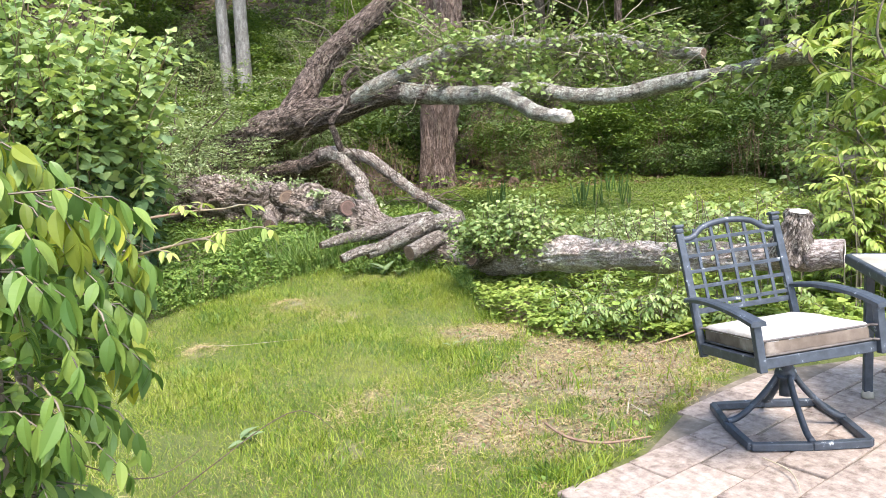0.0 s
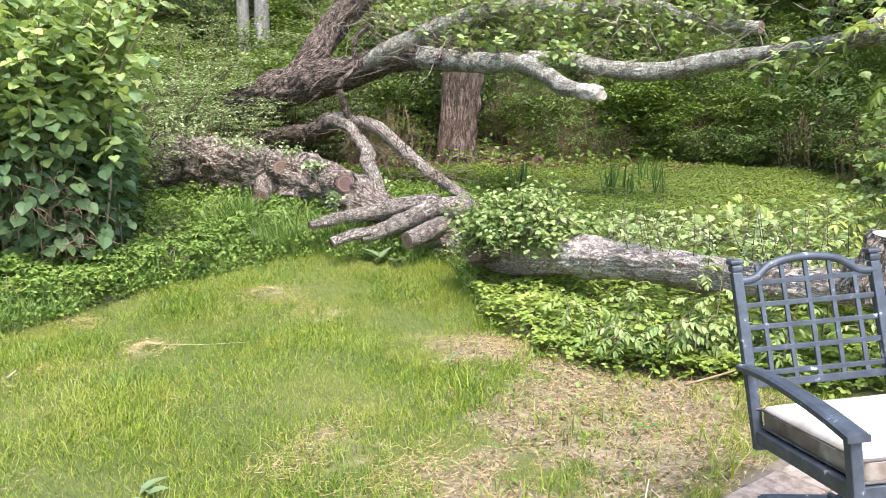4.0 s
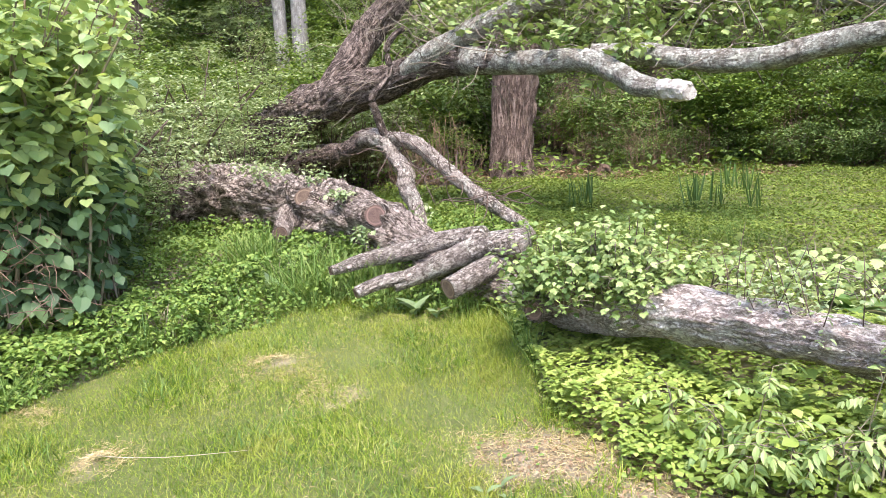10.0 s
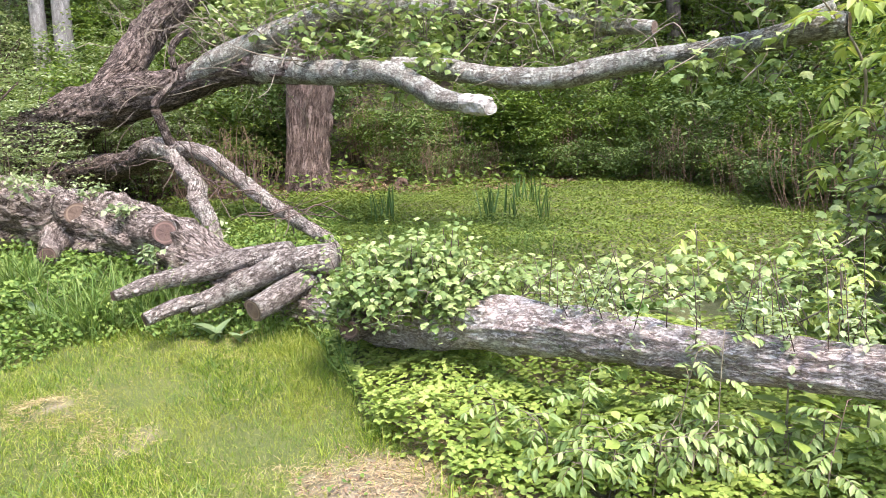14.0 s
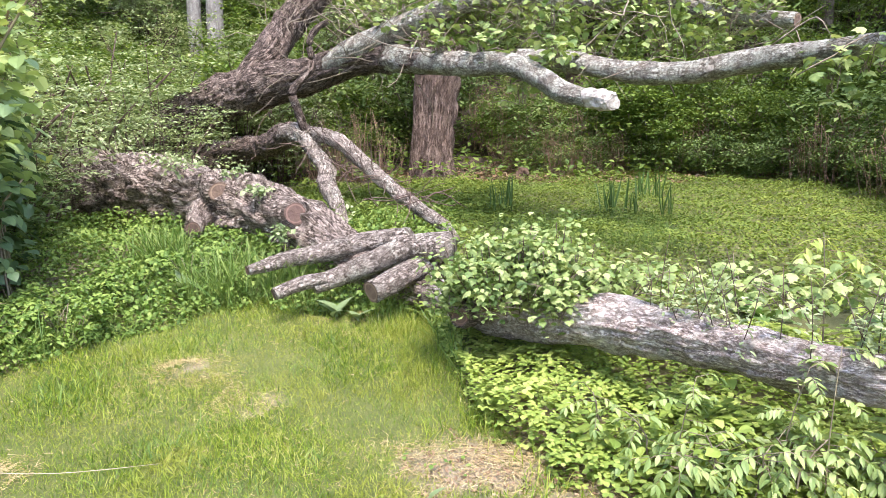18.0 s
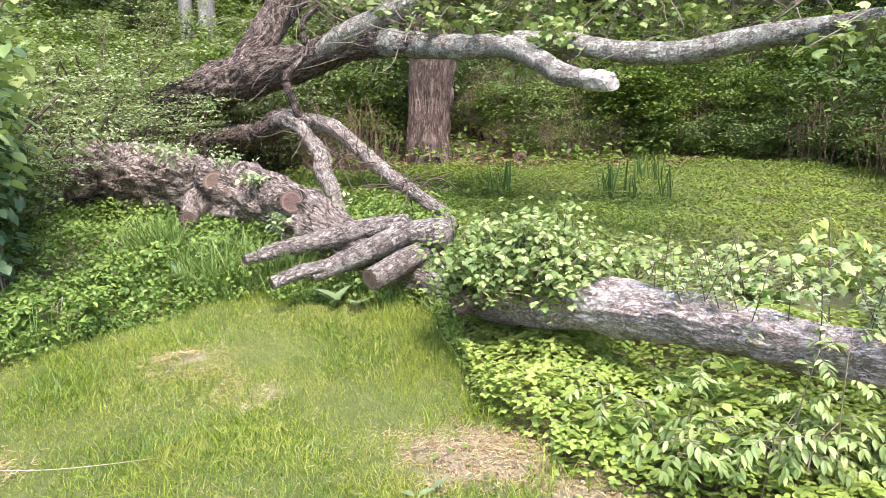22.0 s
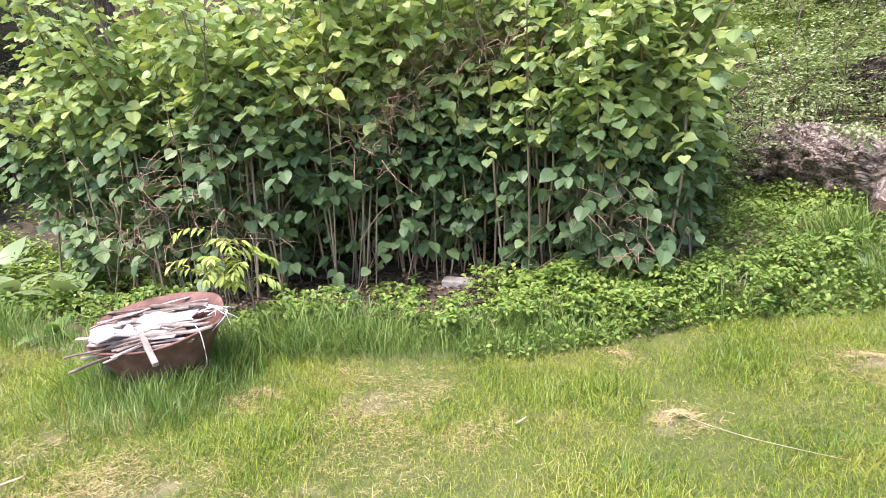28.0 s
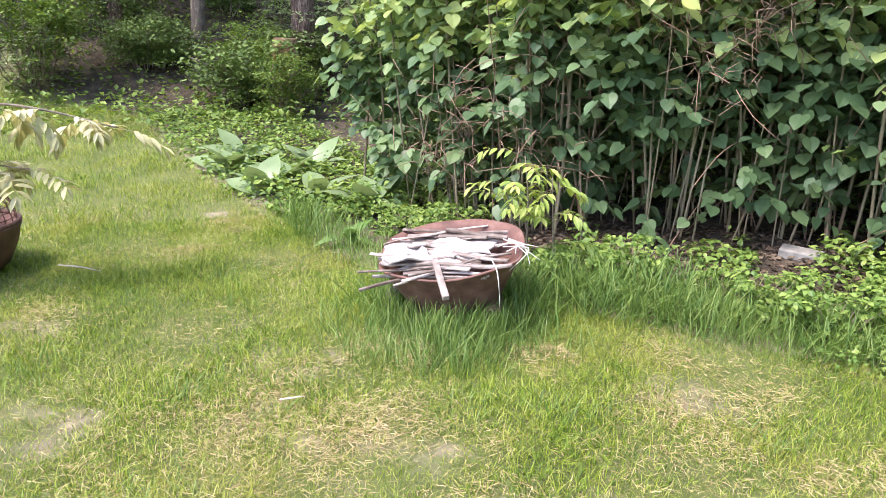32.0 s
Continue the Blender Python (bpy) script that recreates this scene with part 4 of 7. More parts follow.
for k, (x, y, r0) in enumerate(FAR_TREES):
    standing_tree(x, y, r0, 9.5 + (k * 37 % 10) * 0.35, (0.3 * math.sin(k * 2.1), 0.3 * math.cos(k * 1.3)), M_BARKF if k % 3 and k != 11 else M_BARKA, M_DARKF if k % 4 == 1 else M_WOODS,
                  "tall woodland tree with a leafy crown above dense undergrowth", 40 + k, 2.6, 4600, 0.17)


# ---- undergrowth ----
def bush(name, label, w, d, h, n, size, mat, shape, seed, stems=10, hang=0.15, stem_mat=None, stem_r=(0.005, 0.013), tier=0.035, tilt=0.3, foot_w=0.25):
    """A shrub with its foot at the origin: arching stems, and leaves in flat sprays."""
    b = thing(name, label, "shrub")
    r = np.random.default_rng(seed)
    pieces, tips = [], []
    for k in range(stems):
        a, rad = r.uniform(0, 6.3), r.uniform(0.25, 0.95)
        top = np.array([math.cos(a) * w * rad, math.sin(a) * d * rad, h * r.uniform(0.6, 1.0) * (1.08 - 0.45 * rad**2)])
        foot = np.array([math.cos(a) * w * foot_w * rad, math.sin(a) * d * foot_w * rad, -0.03])
        mid = (foot * 0.55 + top * 0.45) + (0, 0, h * 0.12) + r.normal(size=3) * 0.09 * h
        pts = spline([foot, mid, top], 7)
        pieces.append(thin(pts, r.uniform(*stem_r), 4, 0.15))
        tips += [pts[j] for j in (2, 3, 4, 5, 6, 6)]
    joined("stem", pieces, stem_mat or M_TWIG, b, "", "stuff")
    tips = np.array(tips)
    k = max(24, n // 26)
    c = tips[r.integers(0, len(tips), k)] + r.normal(size=(k, 3)) * np.array([w, d, h * 0.7]) * 0.16
    c[:, 2] = np.clip(c[:, 2], h * 0.04, None)
    at = c[r.integers(0, k, n)] + r.normal(size=(n, 3)) * np.array([0.10, 0.10, tier]) * (w + d) * 0.55
    at[:, 2] = np.clip(at[:, 2], 0.02, None)
    leaves("foliage", shape, at, r.uniform(0, 6.3, n), r.normal(-hang, tilt, n), r.normal(0, tilt * 1.15, n), size * r.uniform(0.6, 1.25, n), mat, b, kind="stuff")
    return b


def set_out(proto, places, group):
    """Puts the first on its place and copies of it on the others: rows of x, y, turn, scale."""
    for k, (x, y, a, s) in enumerate(places):
        m = Matrix.Translation((x, y, float(ground_z(x, y)))) @ Matrix.Rotation(a, 4, "Z")
        o = copy_thing(proto, m) if k else proto
        if not k:
            o.matrix_basis = m
        o.scale = (s, s, s * (0.9 + 0.2 * ((k * 0.37) % 1)))
        tagged(o, group=group)


B1 = bush("undergrowth_shrub", "dense green woodland shrub on the rising ground", 1.15, 1.0, 1.7, 5600, 0.07, M_WOODS, FLAKE, 11, 14)
B2 = bush("undergrowth_shrub", "loose pale-leaved woodland shrub", 1.2, 1.0, 2.0, 5600, 0.062, M_WOODS2, FLAKE, 12, 22, 0.12, M_SHOOT, (0.006, 0.016), 0.014, 0.17)
B3 = bush("undergrowth_shrub", "dark low woodland shrub in shade", 1.2, 1.1, 1.1, 4800, 0.08, M_DARKF, FLAKE, 13, 12)
B4 = bush("thicket", "thicket of thin brown bare stems with few leaves", 1.15, 0.9, 1.35, 1700, 0.05, M_WOODS, FLAKE, 14, 120, 0.1, M_DEADTWIG, (0.002, 0.0045), foot_w=0.85)
p1, p2, p3 = [], [], []
rp = np.random.default_rng(5)
for k in range(34):
    p1.append((rp.uniform(-16, 14), rp.uniform(20, 30), rp.uniform(0, 6.3), rp.uniform(1.8, 2.6)))
for k in range(26):
    p1.append((rp.uniform(-30, -18), rp.uniform(-9, 16), rp.uniform(0, 6.3), rp.uniform(1.6, 2.4)))
for k in range(14):
    p1.append((rp.uniform(9, 14), rp.uniform(4, 18), rp.uniform(0, 6.3), rp.uniform(1.5, 2.2)))
for k in range(120):
    y = rp.uniform(13.6, 21.5)
    x = rp.uniform(-9.5, 9.5)
    if abs(x + 0.3) < 1.0 and y < 14.6:
        continue
    (p1, p2, p3)[rp.choice(3, p=(0.55, 0.18, 0.27))].append((x, y, rp.uniform(0, 6.3), rp.uniform(0.75, 1.3)))
for k in range(44):
    x, y = rp.uniform(-20, -11.8), rp.uniform(-5, 11)
    (p1, p2, p3)[rp.choice(3, p=(0.5, 0.15, 0.35))].append((x, y, rp.uniform(0, 6.3), rp.uniform(0.6, 1.15)))
for x, y, s in ((6.6, 11.5, 1.0), (6.0, 13, 1.1), (7.2, 10, 1.2), (6.4, 8.6, 1.2), (5.6, 7.2, 1.1), (7.4, 8, 1.3), (8.2, 12, 1.3), (5.4, 13.4, 0.8), (8.0, 6.0, 1.4), (6.8, 6.0, 1.2), (9.5, 8.5, 1.5), (4.6, 13.8, 0.8), (3.4, 14, 0.8)):
    (p1, p3)[int(s * 10) % 2].append((x, y, rp.uniform(0, 6.3), s))
for x, y, s in ((-2.6, 14.2, 0.8), (-3.6, 15, 1.0), (-4.8, 14, 1.0), (-6.2, 13.5, 1.2), (-7.0, 12, 1.2), (-8.2, 11, 1.2), (-1.6, 14.6, 0.8), (1.2, 14.9, 0.7), (2.2, 15, 0.8), (-9, 8.5, 1.2), (-8.5, 6.5, 1.1)):
    p1.append((x, y, rp.uniform(0, 6.3), s))
p2 += [(-3.9, 8.9, 1.3, 0.7), (-4.9, 8.3, 2.4, 0.9), (-6.6, 10.8, 0.2, 1.3), (-4.6, 12.4, 3.3, 1.2), (-2.6, 13.4, 4.4, 0.8), (-7.4, 13.0, 1.4, 1.4), (-4.6, 9.2, 0.3, 1.0), (-5.2, 10.6, 1.9, 1.1), (-4.2, 11.2, 3.0, 0.95), (-3.4, 10.9, 4.1, 0.75), (-6.2, 9.4, 5.0, 1.15), (-5.8, 11.9, 0.9, 1.2), (-3.0, 12.9, 2.2, 0.8), (-7.2, 8.0, 2.2, 1.1)]
# Dark shrubs added behind the hedge to darken the gaps between canes.
p3 += [(-6.4, 5.3, 0.5, 0.9), (-5.3, 6.0, 1.5, 1.0), (-7.6, 4.9, 2.5, 0.9), (-4.6, 6.9, 3.5, 1.0), (-8.6, 5.2, 4.5, 1.0), (-6.8, 6.6, 5.5, 1.2), (-4.2, 8.0, 0.9, 0.9), (-9.6, 4.6, 0.2, 0.9)]
p3 += [(1.7, 14.0, 0.3, 0.5), (2.5, 14.0, 1.3, 0.5), (3.3, 13.7, 2.3, 0.5), (4.1, 13.5, 3.3, 0.55), (4.8, 13.2, 4.3, 0.55), (5.4, 12.7, 5.3, 0.55), (5.8, 12.0, 0.8, 0.6), (6.0, 11.0, 1.8, 0.6), (5.8, 10.0, 2.8, 0.6)]
set_out(B1, p1, "woodland shrubs")
set_out(B2, p2, "pale woodland shrubs")
set_out(B3, p3, "shaded woodland shrubs")
set_out(B4, [(2.3, 14.3, 0.4, 0.9), (3.1, 14.6, 2.0, 0.85), (1.4, 15.0, 3.0, 0.9), (-1.4, 13.4, 1.0, 0.9), (4.9, 14.4, 3.4, 0.9), (0.9, 15.4, 5.0, 0.9), (2.7, 13.9, 1.1, 0.6), (3.6, 13.9, 2.6, 0.7), (4.3, 14.2, 0.3, 0.8), (1.9, 13.8, 5.1, 0.6), (5.6, 12.6, 1.4, 0.8), (6.1, 11.2, 3.4, 0.9), (6.0, 9.6, 0.4, 1.0), (-2.2, 13.6, 2.2, 0.7)] + [(rp.uniform(0.8, 6.0), rp.uniform(13.5, 15.6), rp.uniform(0, 6.3), rp.uniform(0.45, 0.8)) for k in range(5)], "bare-stemmed thickets")

# leaf litter and seedlings over the wooded rise
n = 46000
at = np.c_[rp.uniform(-16, 14, n), 13.0 + 21 * rp.random(n) ** 1.3]
at = np.c_[at, ground_z(at[:, 0], at[:, 1]) + rp.uniform(0, 0.35, n)]
tagged(leaves("rise_ivy", FLAKE, at, rp.uniform(0, 6.3, n), rp.normal(-0.1, 0.4, n), rp.normal(0, 0.4, n), rp.uniform(0.06, 0.13, n) * np.interp(at[:, 1], [13, 34], [1, 2.2]), M_WOODS), "low leafy growth over the wooded slope", "ivy", kind="stuff")
n = 16000
at = np.c_[rp.uniform(-22, -10.8, n), rp.uniform(-6, 10, n)]
at = np.c_[at, ground_z(at[:, 0], at[:, 1]) + rp.uniform(0, 0.35, n)]
tagged(leaves("wood_floor_plants", FLAKE, at, rp.uniform(0, 6.3, n), rp.normal(-0.1, 0.4, n), rp.normal(0, 0.4, n), rp.uniform(0.06, 0.13, n), M_WOODS), "low green plants on the wood floor", "plants", kind="stuff")


# ---- knotweed hedge ----
hedge = thing("knotweed_hedge", "tall dense knotweed stand with heart-shaped leaves on reddish canes", "hedge")
FRONT = spline([(-7.4, 3.45), (-6.2, 3.75), (-5.1, 4.45), (-4.75, 5.1), (-4.4, 5.75), (-3.8, 6.15), (-3.3, 6.3), (-2.95, 6.6), (-3.0, 7.2), (-3.6, 7.9)], 120)
rk = np.random.default_rng(21)
leaf_at, leaf_yaw, leaf_pitch, leaf_size, leaf_height, leaf_deep = [], [], [], [], [], []
for k in range(500):
    p = FRONT[rk.integers(0, 114)] if k < 260 else FRONT[rk.integers(10, 98)]
    deep = abs(rk.normal(0, 0.32)) if k < 260 else rk.uniform(0.4, 2.0)
    x, y = p[0] - deep * 0.62 + rk.normal(0, 0.06), p[1] + deep * 0.72 + rk.normal(0, 0.06)
    h = rk.uniform(1.9, 3.0) * (0.86 if x > -3.5 else 1.0) if k > 46 else rk.uniform(0.5, 1.4)
    z = float(ground_z(x, y))
    lean_x, lean_y = rk.normal(0.16, 0.22), rk.normal(-0.17, 0.22)
    lean_x, lean_y = [float(np.clip(v, -0.4, 0.4)) * min(1.0, h / 2.0) for v in (lean_x, lean_y)]
    pts = np.array([(x, y, z - 0.03), (x + lean_x * 0.4 + rk.normal(0, 0.05), y + lean_y * 0.4, z + h * 0.35), (x + lean_x * 0.8, y + lean_y * 0.8, z + h * 0.72), (x + lean_x * 2.0, y + lean_y * 2.0, z + h)])
    line = spline(pts, 24)
    if deep < 1.4 and k % 5 < 3:
        v, f = thin(pts, rk.uniform(0.005, 0.012), 6, 0.12)
        link_mesh("cane", v, f, M_CANE, hedge, "", True)
    # level side twigs with leaves in two ranks
    for j in range(rk.integers(4, 11) if k % 7 else 3, 24):
        up = j / 24
        if rk.random() < float(np.interp(up * h, [0.5, 0.95, 1.4], [0.65, 0.42, 0.0])):
            continue
        for s in range(2 if 0.38 < up < 0.6 else 1):
            a = j * 2.4 + s * 3.1 + rk.normal(0, 0.5)
            reach = rk.uniform(0.10, 0.34) * (1.25 - 0.6 * up)
            rise = rk.normal(0.12, 0.2)
            m_ = 2 + int(reach / 0.085)
            for q in range(m_):
                d = reach * (q + 0.6) / m_
                side = (1 if q % 2 else -1) if q < m_ - 1 else 0
                sag = -0.35 * d * d / max(reach, 0.1)
                leaf_at.append(line[j] + (math.cos(a) * d, math.sin(a) * d, d * rise + sag))
                leaf_yaw.append(a + side * rk.uniform(0.7, 1.2))
                leaf_pitch.append(rk.normal(-0.36 - 0.8 * max(0.0, 0.66 - up), 0.24))
                leaf_deep.append(deep)
                leaf_height.append(up * h / 2.2)
                leaf_size.append(rk.uniform(0.075, 0.125) * (1.0 if j < 19 else 0.75))
leaf_height = np.array(leaf_height)
leaf_at, leaf_yaw, leaf_pitch, leaf_size = np.array(leaf_at), np.array(leaf_yaw), np.array(leaf_pitch), np.array(leaf_size)
nearest = np.zeros(len(leaf_at), bool)
near_face = (leaf_at[:, 0] > -5.4) & (np.array(leaf_deep) < 0.2) & (leaf_at[:, 2] < 2.0) & (leaf_at[:, 2] > 0.5)
nearest[np.flatnonzero(near_face)[:: max(1, near_face.sum() // 300)][:300]] = True
rest = ~nearest
# Pale leaves favoured high up and rightward, standing in for light there.
young = rest & (leaf_height + 0.22 * rk.random(len(leaf_height)) + 0.12 * np.clip(leaf_at[:, 0] + 4.2, 0, 1.2) > 0.72)
# Low leaves take the dark colour, part age, part painted shade.
shaded_old = rest & ~young & (leaf_height + 0.25 * rk.random(len(leaf_height)) < 0.70)
rest &= ~young & ~shaded_old
for part_name, pick, mt in (("foliage", rest, M_KNOT), ("young_foliage", young, M_KNOTY), ("old_shaded_foliage", shaded_old, M_KNOTO)):
    leaves(part_name, HEART, leaf_at[pick], leaf_yaw[pick], leaf_pitch[pick], rk.normal(0, 0.35, pick.sum()), leaf_size[pick], mt, hedge, {M_KNOTY: "pale yellow-green young leaves, more where the hedge is lit", M_KNOTO: "older lower leaves, their green darkened for shade"}.get(mt, ""), "stuff")
one = link_mesh("leaf", HEART[0], HEART[1], M_KNOTB, hedge)
lm = one.data
rot = turns(leaf_yaw[nearest], leaf_pitch[nearest], rk.normal(0, 0.3, nearest.sum()))
for k, (p, r3, s) in enumerate(zip(leaf_at[nearest], rot, leaf_size[nearest])):
    o = one if k == 0 else new("leaf", lm)
    o.parent = hedge
    o.matrix_basis = Matrix.LocRotScale(Vector(p), Matrix(r3.tolist()).to_quaternion(), (s, s, s))
dead = []
for cx, cy, cz, n, sp in ((-4.4, 5.6, 1.85, 90, 0.2), (-4.75, 5.1, 1.6, 80, 0.2), (-3.75, 6.1, 2.0, 90, 0.18), (-5.7, 4.1, 1.0, 90, 0.3), (-4.6, 5.35, 1.3, 80, 0.2), (-5.3, 4.4, 1.2, 70, 0.25), (-4.1, 5.9, 1.95, 110, 0.18), (-4.5, 5.5, 1.55, 90, 0.2), (-5.9, 4.0, 0.7, 90, 0.3), (-5.2, 4.5, 0.75, 70, 0.25), (-3.2, 6.35, 0.85, 80, 0.2), (-3.05, 6.5, 0.5, 60, 0.2)):
    for k in range(n * 2 // 3):
        p = np.array([cx, cy, cz]) + rk.normal(size=3) * sp * 0.6
        d = rk.normal(size=3) * 0.055
        p += (0.22, -0.24, 0)
        dead.append(thin([p, p + d + (0, 0, 0.02), p + d * 2 + rk.normal(size=3) * 0.03], 0.0032, 3, 0.1))
for k in range(24):
    p = FRONT[rk.integers(8, 100)]
    a = np.array([p[0] - 0.05, p[1] + 0.02, rk.uniform(0.3, 1.7)])
    d = rk.normal(size=3) * (0.3, 0.3, 0.35)
    dead.append(thin([a, a + d, a + d * 2 + (0, 0, -0.1)], 0.004, 4, 0.15))
joined("dead_stalk", dead, M_DEADTWIG, hedge, "tangled dry brown flower stalks", "stuff")


# ---- plants with feathered leaves ----
def feathers(r, base, yaw, pitch, length, pairs, leaf, sag=0.8):
    """One feathered leaf: stalk points, and its leaflets as rows x, y, z, yaw, pitch, size."""
    pts, rows, p, a = [np.array(base, float)], [], np.array(base, float), pitch
    step = length / pairs
    for k in range(pairs):
        p = p + step * np.array([math.cos(yaw) * math.cos(a), math.sin(yaw) * math.cos(a), math.sin(a)])
        a -= sag / pairs
        pts.append(p.copy())
        if k >= 1:
            s = leaf * (0.75 + 0.5 * math.sin(math.pi * k / pairs)) * r.uniform(0.85, 1.15)
            for side in (1, -1):
                rows.append((*p, yaw + side * r.uniform(0.9, 1.25), a * 0.5 + r.normal(-0.12, 0.28), s))
    rows.append((*p, yaw, a, leaf))
    return pts, rows


def feathered_plant(name, label, cat, stems, leaf, pairs, length, mat, seed, stem_r=0.008, up=(0.0, 0.7), sag=0.9, shape=LANCE, each=9, from_h=0.3, stem_mat=None):
    """stems: rows of points that each stem goes through, with feathered leaves all along its upper part."""
    r = np.random.default_rng(seed)
    t = thing(name, label, cat)
    rows, stalks = [], []
    for s in stems:
        line = spline(s, 30)
        v, f = thin(s, stem_r, 6, 0.08)
        link_mesh("stem", v, f, stem_mat or M_TWIG, t, "", True)
        for k in range(each):
            i = int(30 * (from_h + (1 - from_h) * (k + r.random()) / each))
            pts, rr = feathers(r, line[min(i, 29)], k * 2.4 + r.normal(0, 0.5), r.uniform(*up), length * r.uniform(0.7, 1.15), pairs, leaf, sag)
            stalks.append(thin(pts, 0.0022, 3, 0.2))
            rows += rr
    rows = np.array(rows)
    joined("stalk", stalks, M_CANE, t, "", "stuff")
    leaves("foliage", shape, rows[:, :3], rows[:, 3], rows[:, 4], r.normal(0, 0.25, len(rows)), rows[:, 5], mat, t, kind="stuff")
    return t


rf = np.random.default_rng(31)
G = lambda x, y: float(ground_z(x, y))
# wisteria over the near shrub
WIS_Z, WIS_R = [0.0, 0.5, 0.8, 0.95, 1.1, 1.22, 1.30, 1.37, 1.42], [0.16, 0.24, 0.22, 0.29, 0.33, 0.33, 0.30, 0.22, 0.10]
wis = thing("wisteria_shrub", "overgrown wisteria shrub with glossy drooping feathered leaves", "shrub")
WX, WY = -0.58, 1.0
pieces, rows, fresh = [], [], []
for k in range(380):
    a = rf.uniform(0, 6.3)
    z = 1.45 - 0.55 * rf.random() ** 1.2 if k < 290 else rf.uniform(0.58, 0.86)
    R = float(np.interp(z, WIS_Z, WIS_R)) * rf.uniform(0.55, 1.0)
    base = (WX + math.cos(a) * R, WY + math.sin(a) * R * 0.85, z)
    pts, rr = feathers(rf, base, a + rf.normal(0, 0.45), rf.uniform(-0.3, 0.35), rf.uniform(0.09, 0.16), 5, rf.uniform(0.036, 0.058), 1.3)
    pieces.append(thin(pts, 0.0018, 3, 0.1))
    rr = [(x, y, zz, yw, p - rf.uniform(0.45, 0.95), sz) for x, y, zz, yw, p, sz in rr]
    (fresh if (z > 1.22 and rf.random() < 0.3) or rf.random() < 0.07 else rows).extend(rr)
for k in range(24):
    a = rf.uniform(0, 6.3)
    pieces.append(thin([(WX + 0.08 * math.cos(a), WY + 0.12 * math.sin(a), 0), (WX + 0.15 * math.cos(a), WY + 0.17 * math.sin(a), 0.6), (WX + 0.2 * math.cos(a), WY + 0.22 * math.sin(a), 1.2)], 0.006, 5, 0.1))
joined("stem", pieces, M_TWIG, wis, "", "stuff")
for part_name, rr, mt in (("foliage", rows, M_VINE), ("young_foliage", fresh, M_YELLOW)):
    rr = np.array(rr)
    leaves(part_name, LEAFLET, rr[:, :3], rr[:, 3], rr[:, 4], rf.normal(0, 0.4, len(rr)), rr[:, 5], mt, wis, "yellow-green young leaves" if mt is M_YELLOW else "", "stuff")
n = 4200
a, z = rf.uniform(0, 6.3, n), rf.uniform(0.05, 1.25, n)
R = np.interp(z, WIS_Z, WIS_R) * (0.35 + 0.65 * rf.random(n) ** 0.6)
leaves("undergrowth", OVAL, np.c_[WX + np.cos(a) * R, WY + np.sin(a) * R * 0.85, z], a + rf.normal(0, 0.9, n), rf.normal(0.0, 0.4, n), rf.normal(0, 0.4, n), rf.uniform(0.022, 0.042, n), M_VINE, wis, "small oval leaves inside the shrub", "stuff")
dry = [thin([(WX + 0.2, WY + 0.05, 0.86), (WX + 0.34, WY + 0.10, 0.78), (WX + 0.42, WY + 0.2, 0.80)], 0.0011, 4, 0.03), thin([(WX + 0.22, WY + 0.1, 0.62), (WX + 0.40, WY + 0.2, 0.74), (WX + 0.56, WY + 0.3, 0.82), (WX + 0.64, WY + 0.32, 0.77)], 0.0011, 4, 0.03),
       thin([(WX + 0.2, WY, 0.55), (WX + 0.42, WY + 0.1, 0.60), (WX + 0.52, WY + 0.14, 0.62), (WX + 0.58, WY + 0.16, 0.54)], 0.0011, 4, 0.03)]
joined("tendril", dry, M_SHOOT, wis, "thin bare tendrils arching out", "stuff")
feathered_plant("wisteria_shoot", "young wisteria tendril reaching out with folded leaves", "vine",
                [[(-0.5, 1.05, 1.1), (-0.38, 1.2, 1.19), (-0.25, 1.27, 1.235), (-0.10, 1.26, 1.245)], [(-0.5, 1.1, 1.0), (-0.35, 1.24, 1.14), (-0.2, 1.28, 1.18), (-0.05, 1.28, 1.205)]],
                0.026, 3, 0.05, M_SUMAC, 34, 0.003, (0, 0.6), 0.6, LANCE, 9, 0.35, M_CANE)
# tree of heaven and maple by the bird feeder
stems = []
for k in range(40):
    x, y = rf.uniform(3.5, 5.4), rf.uniform(4.9, 6.6)
    h = rf.uniform(1.2, 2.6) * (0.75 if x < 3.3 else 1)
    stems.append([(x, y, G(x, y)), (x + rf.normal(0, 0.1), y - 0.05, h * 0.5), (x + rf.normal(-0.1, 0.15), y - 0.1, h * 0.8), (x + rf.normal(-0.25, 0.2), y - 0.2, h)])
feathered_plant("tree_of_heaven", "sapling thicket with yellow-green feathered leaves", "sapling", stems, 0.10, 7, 0.36, M_SUMAC, 35, 0.009, (0.0, 0.8), 1.1, LANCE, 16, 0.15)
stems = []
for k in range(14):
    x, y = rf.uniform(2.2, 4.0), rf.uniform(4.75, 5.9)
    h = rf.uniform(0.55, 0.95)
    stems.append([(x, y, 0), (x + rf.normal(0, 0.05), y, h * 0.6), (x + rf.normal(0, 0.15), y - 0.05, h)])
feathered_plant("sumac_seedlings", "low seedlings with pale feathered leaves behind the trunk", "seedling", stems, 0.062, 6, 0.24, M_SUMAC, 36, 0.004, (0.0, 0.7), 1.1, LANCE, 8, 0.25)
stems = []
for k in range(14):
    x = rf.uniform(0.9, 3.2)
    y = float(lawn_edge(x)) + rf.uniform(0.12, 0.5)
    h = rf.uniform(0.20, 0.36)
    stems.append([(x, y, G(x, y)), (x, y - 0.02, G(x, y) + h * 0.6), (x + rf.normal(0, 0.06), y - 0.06, G(x, y) + h)])
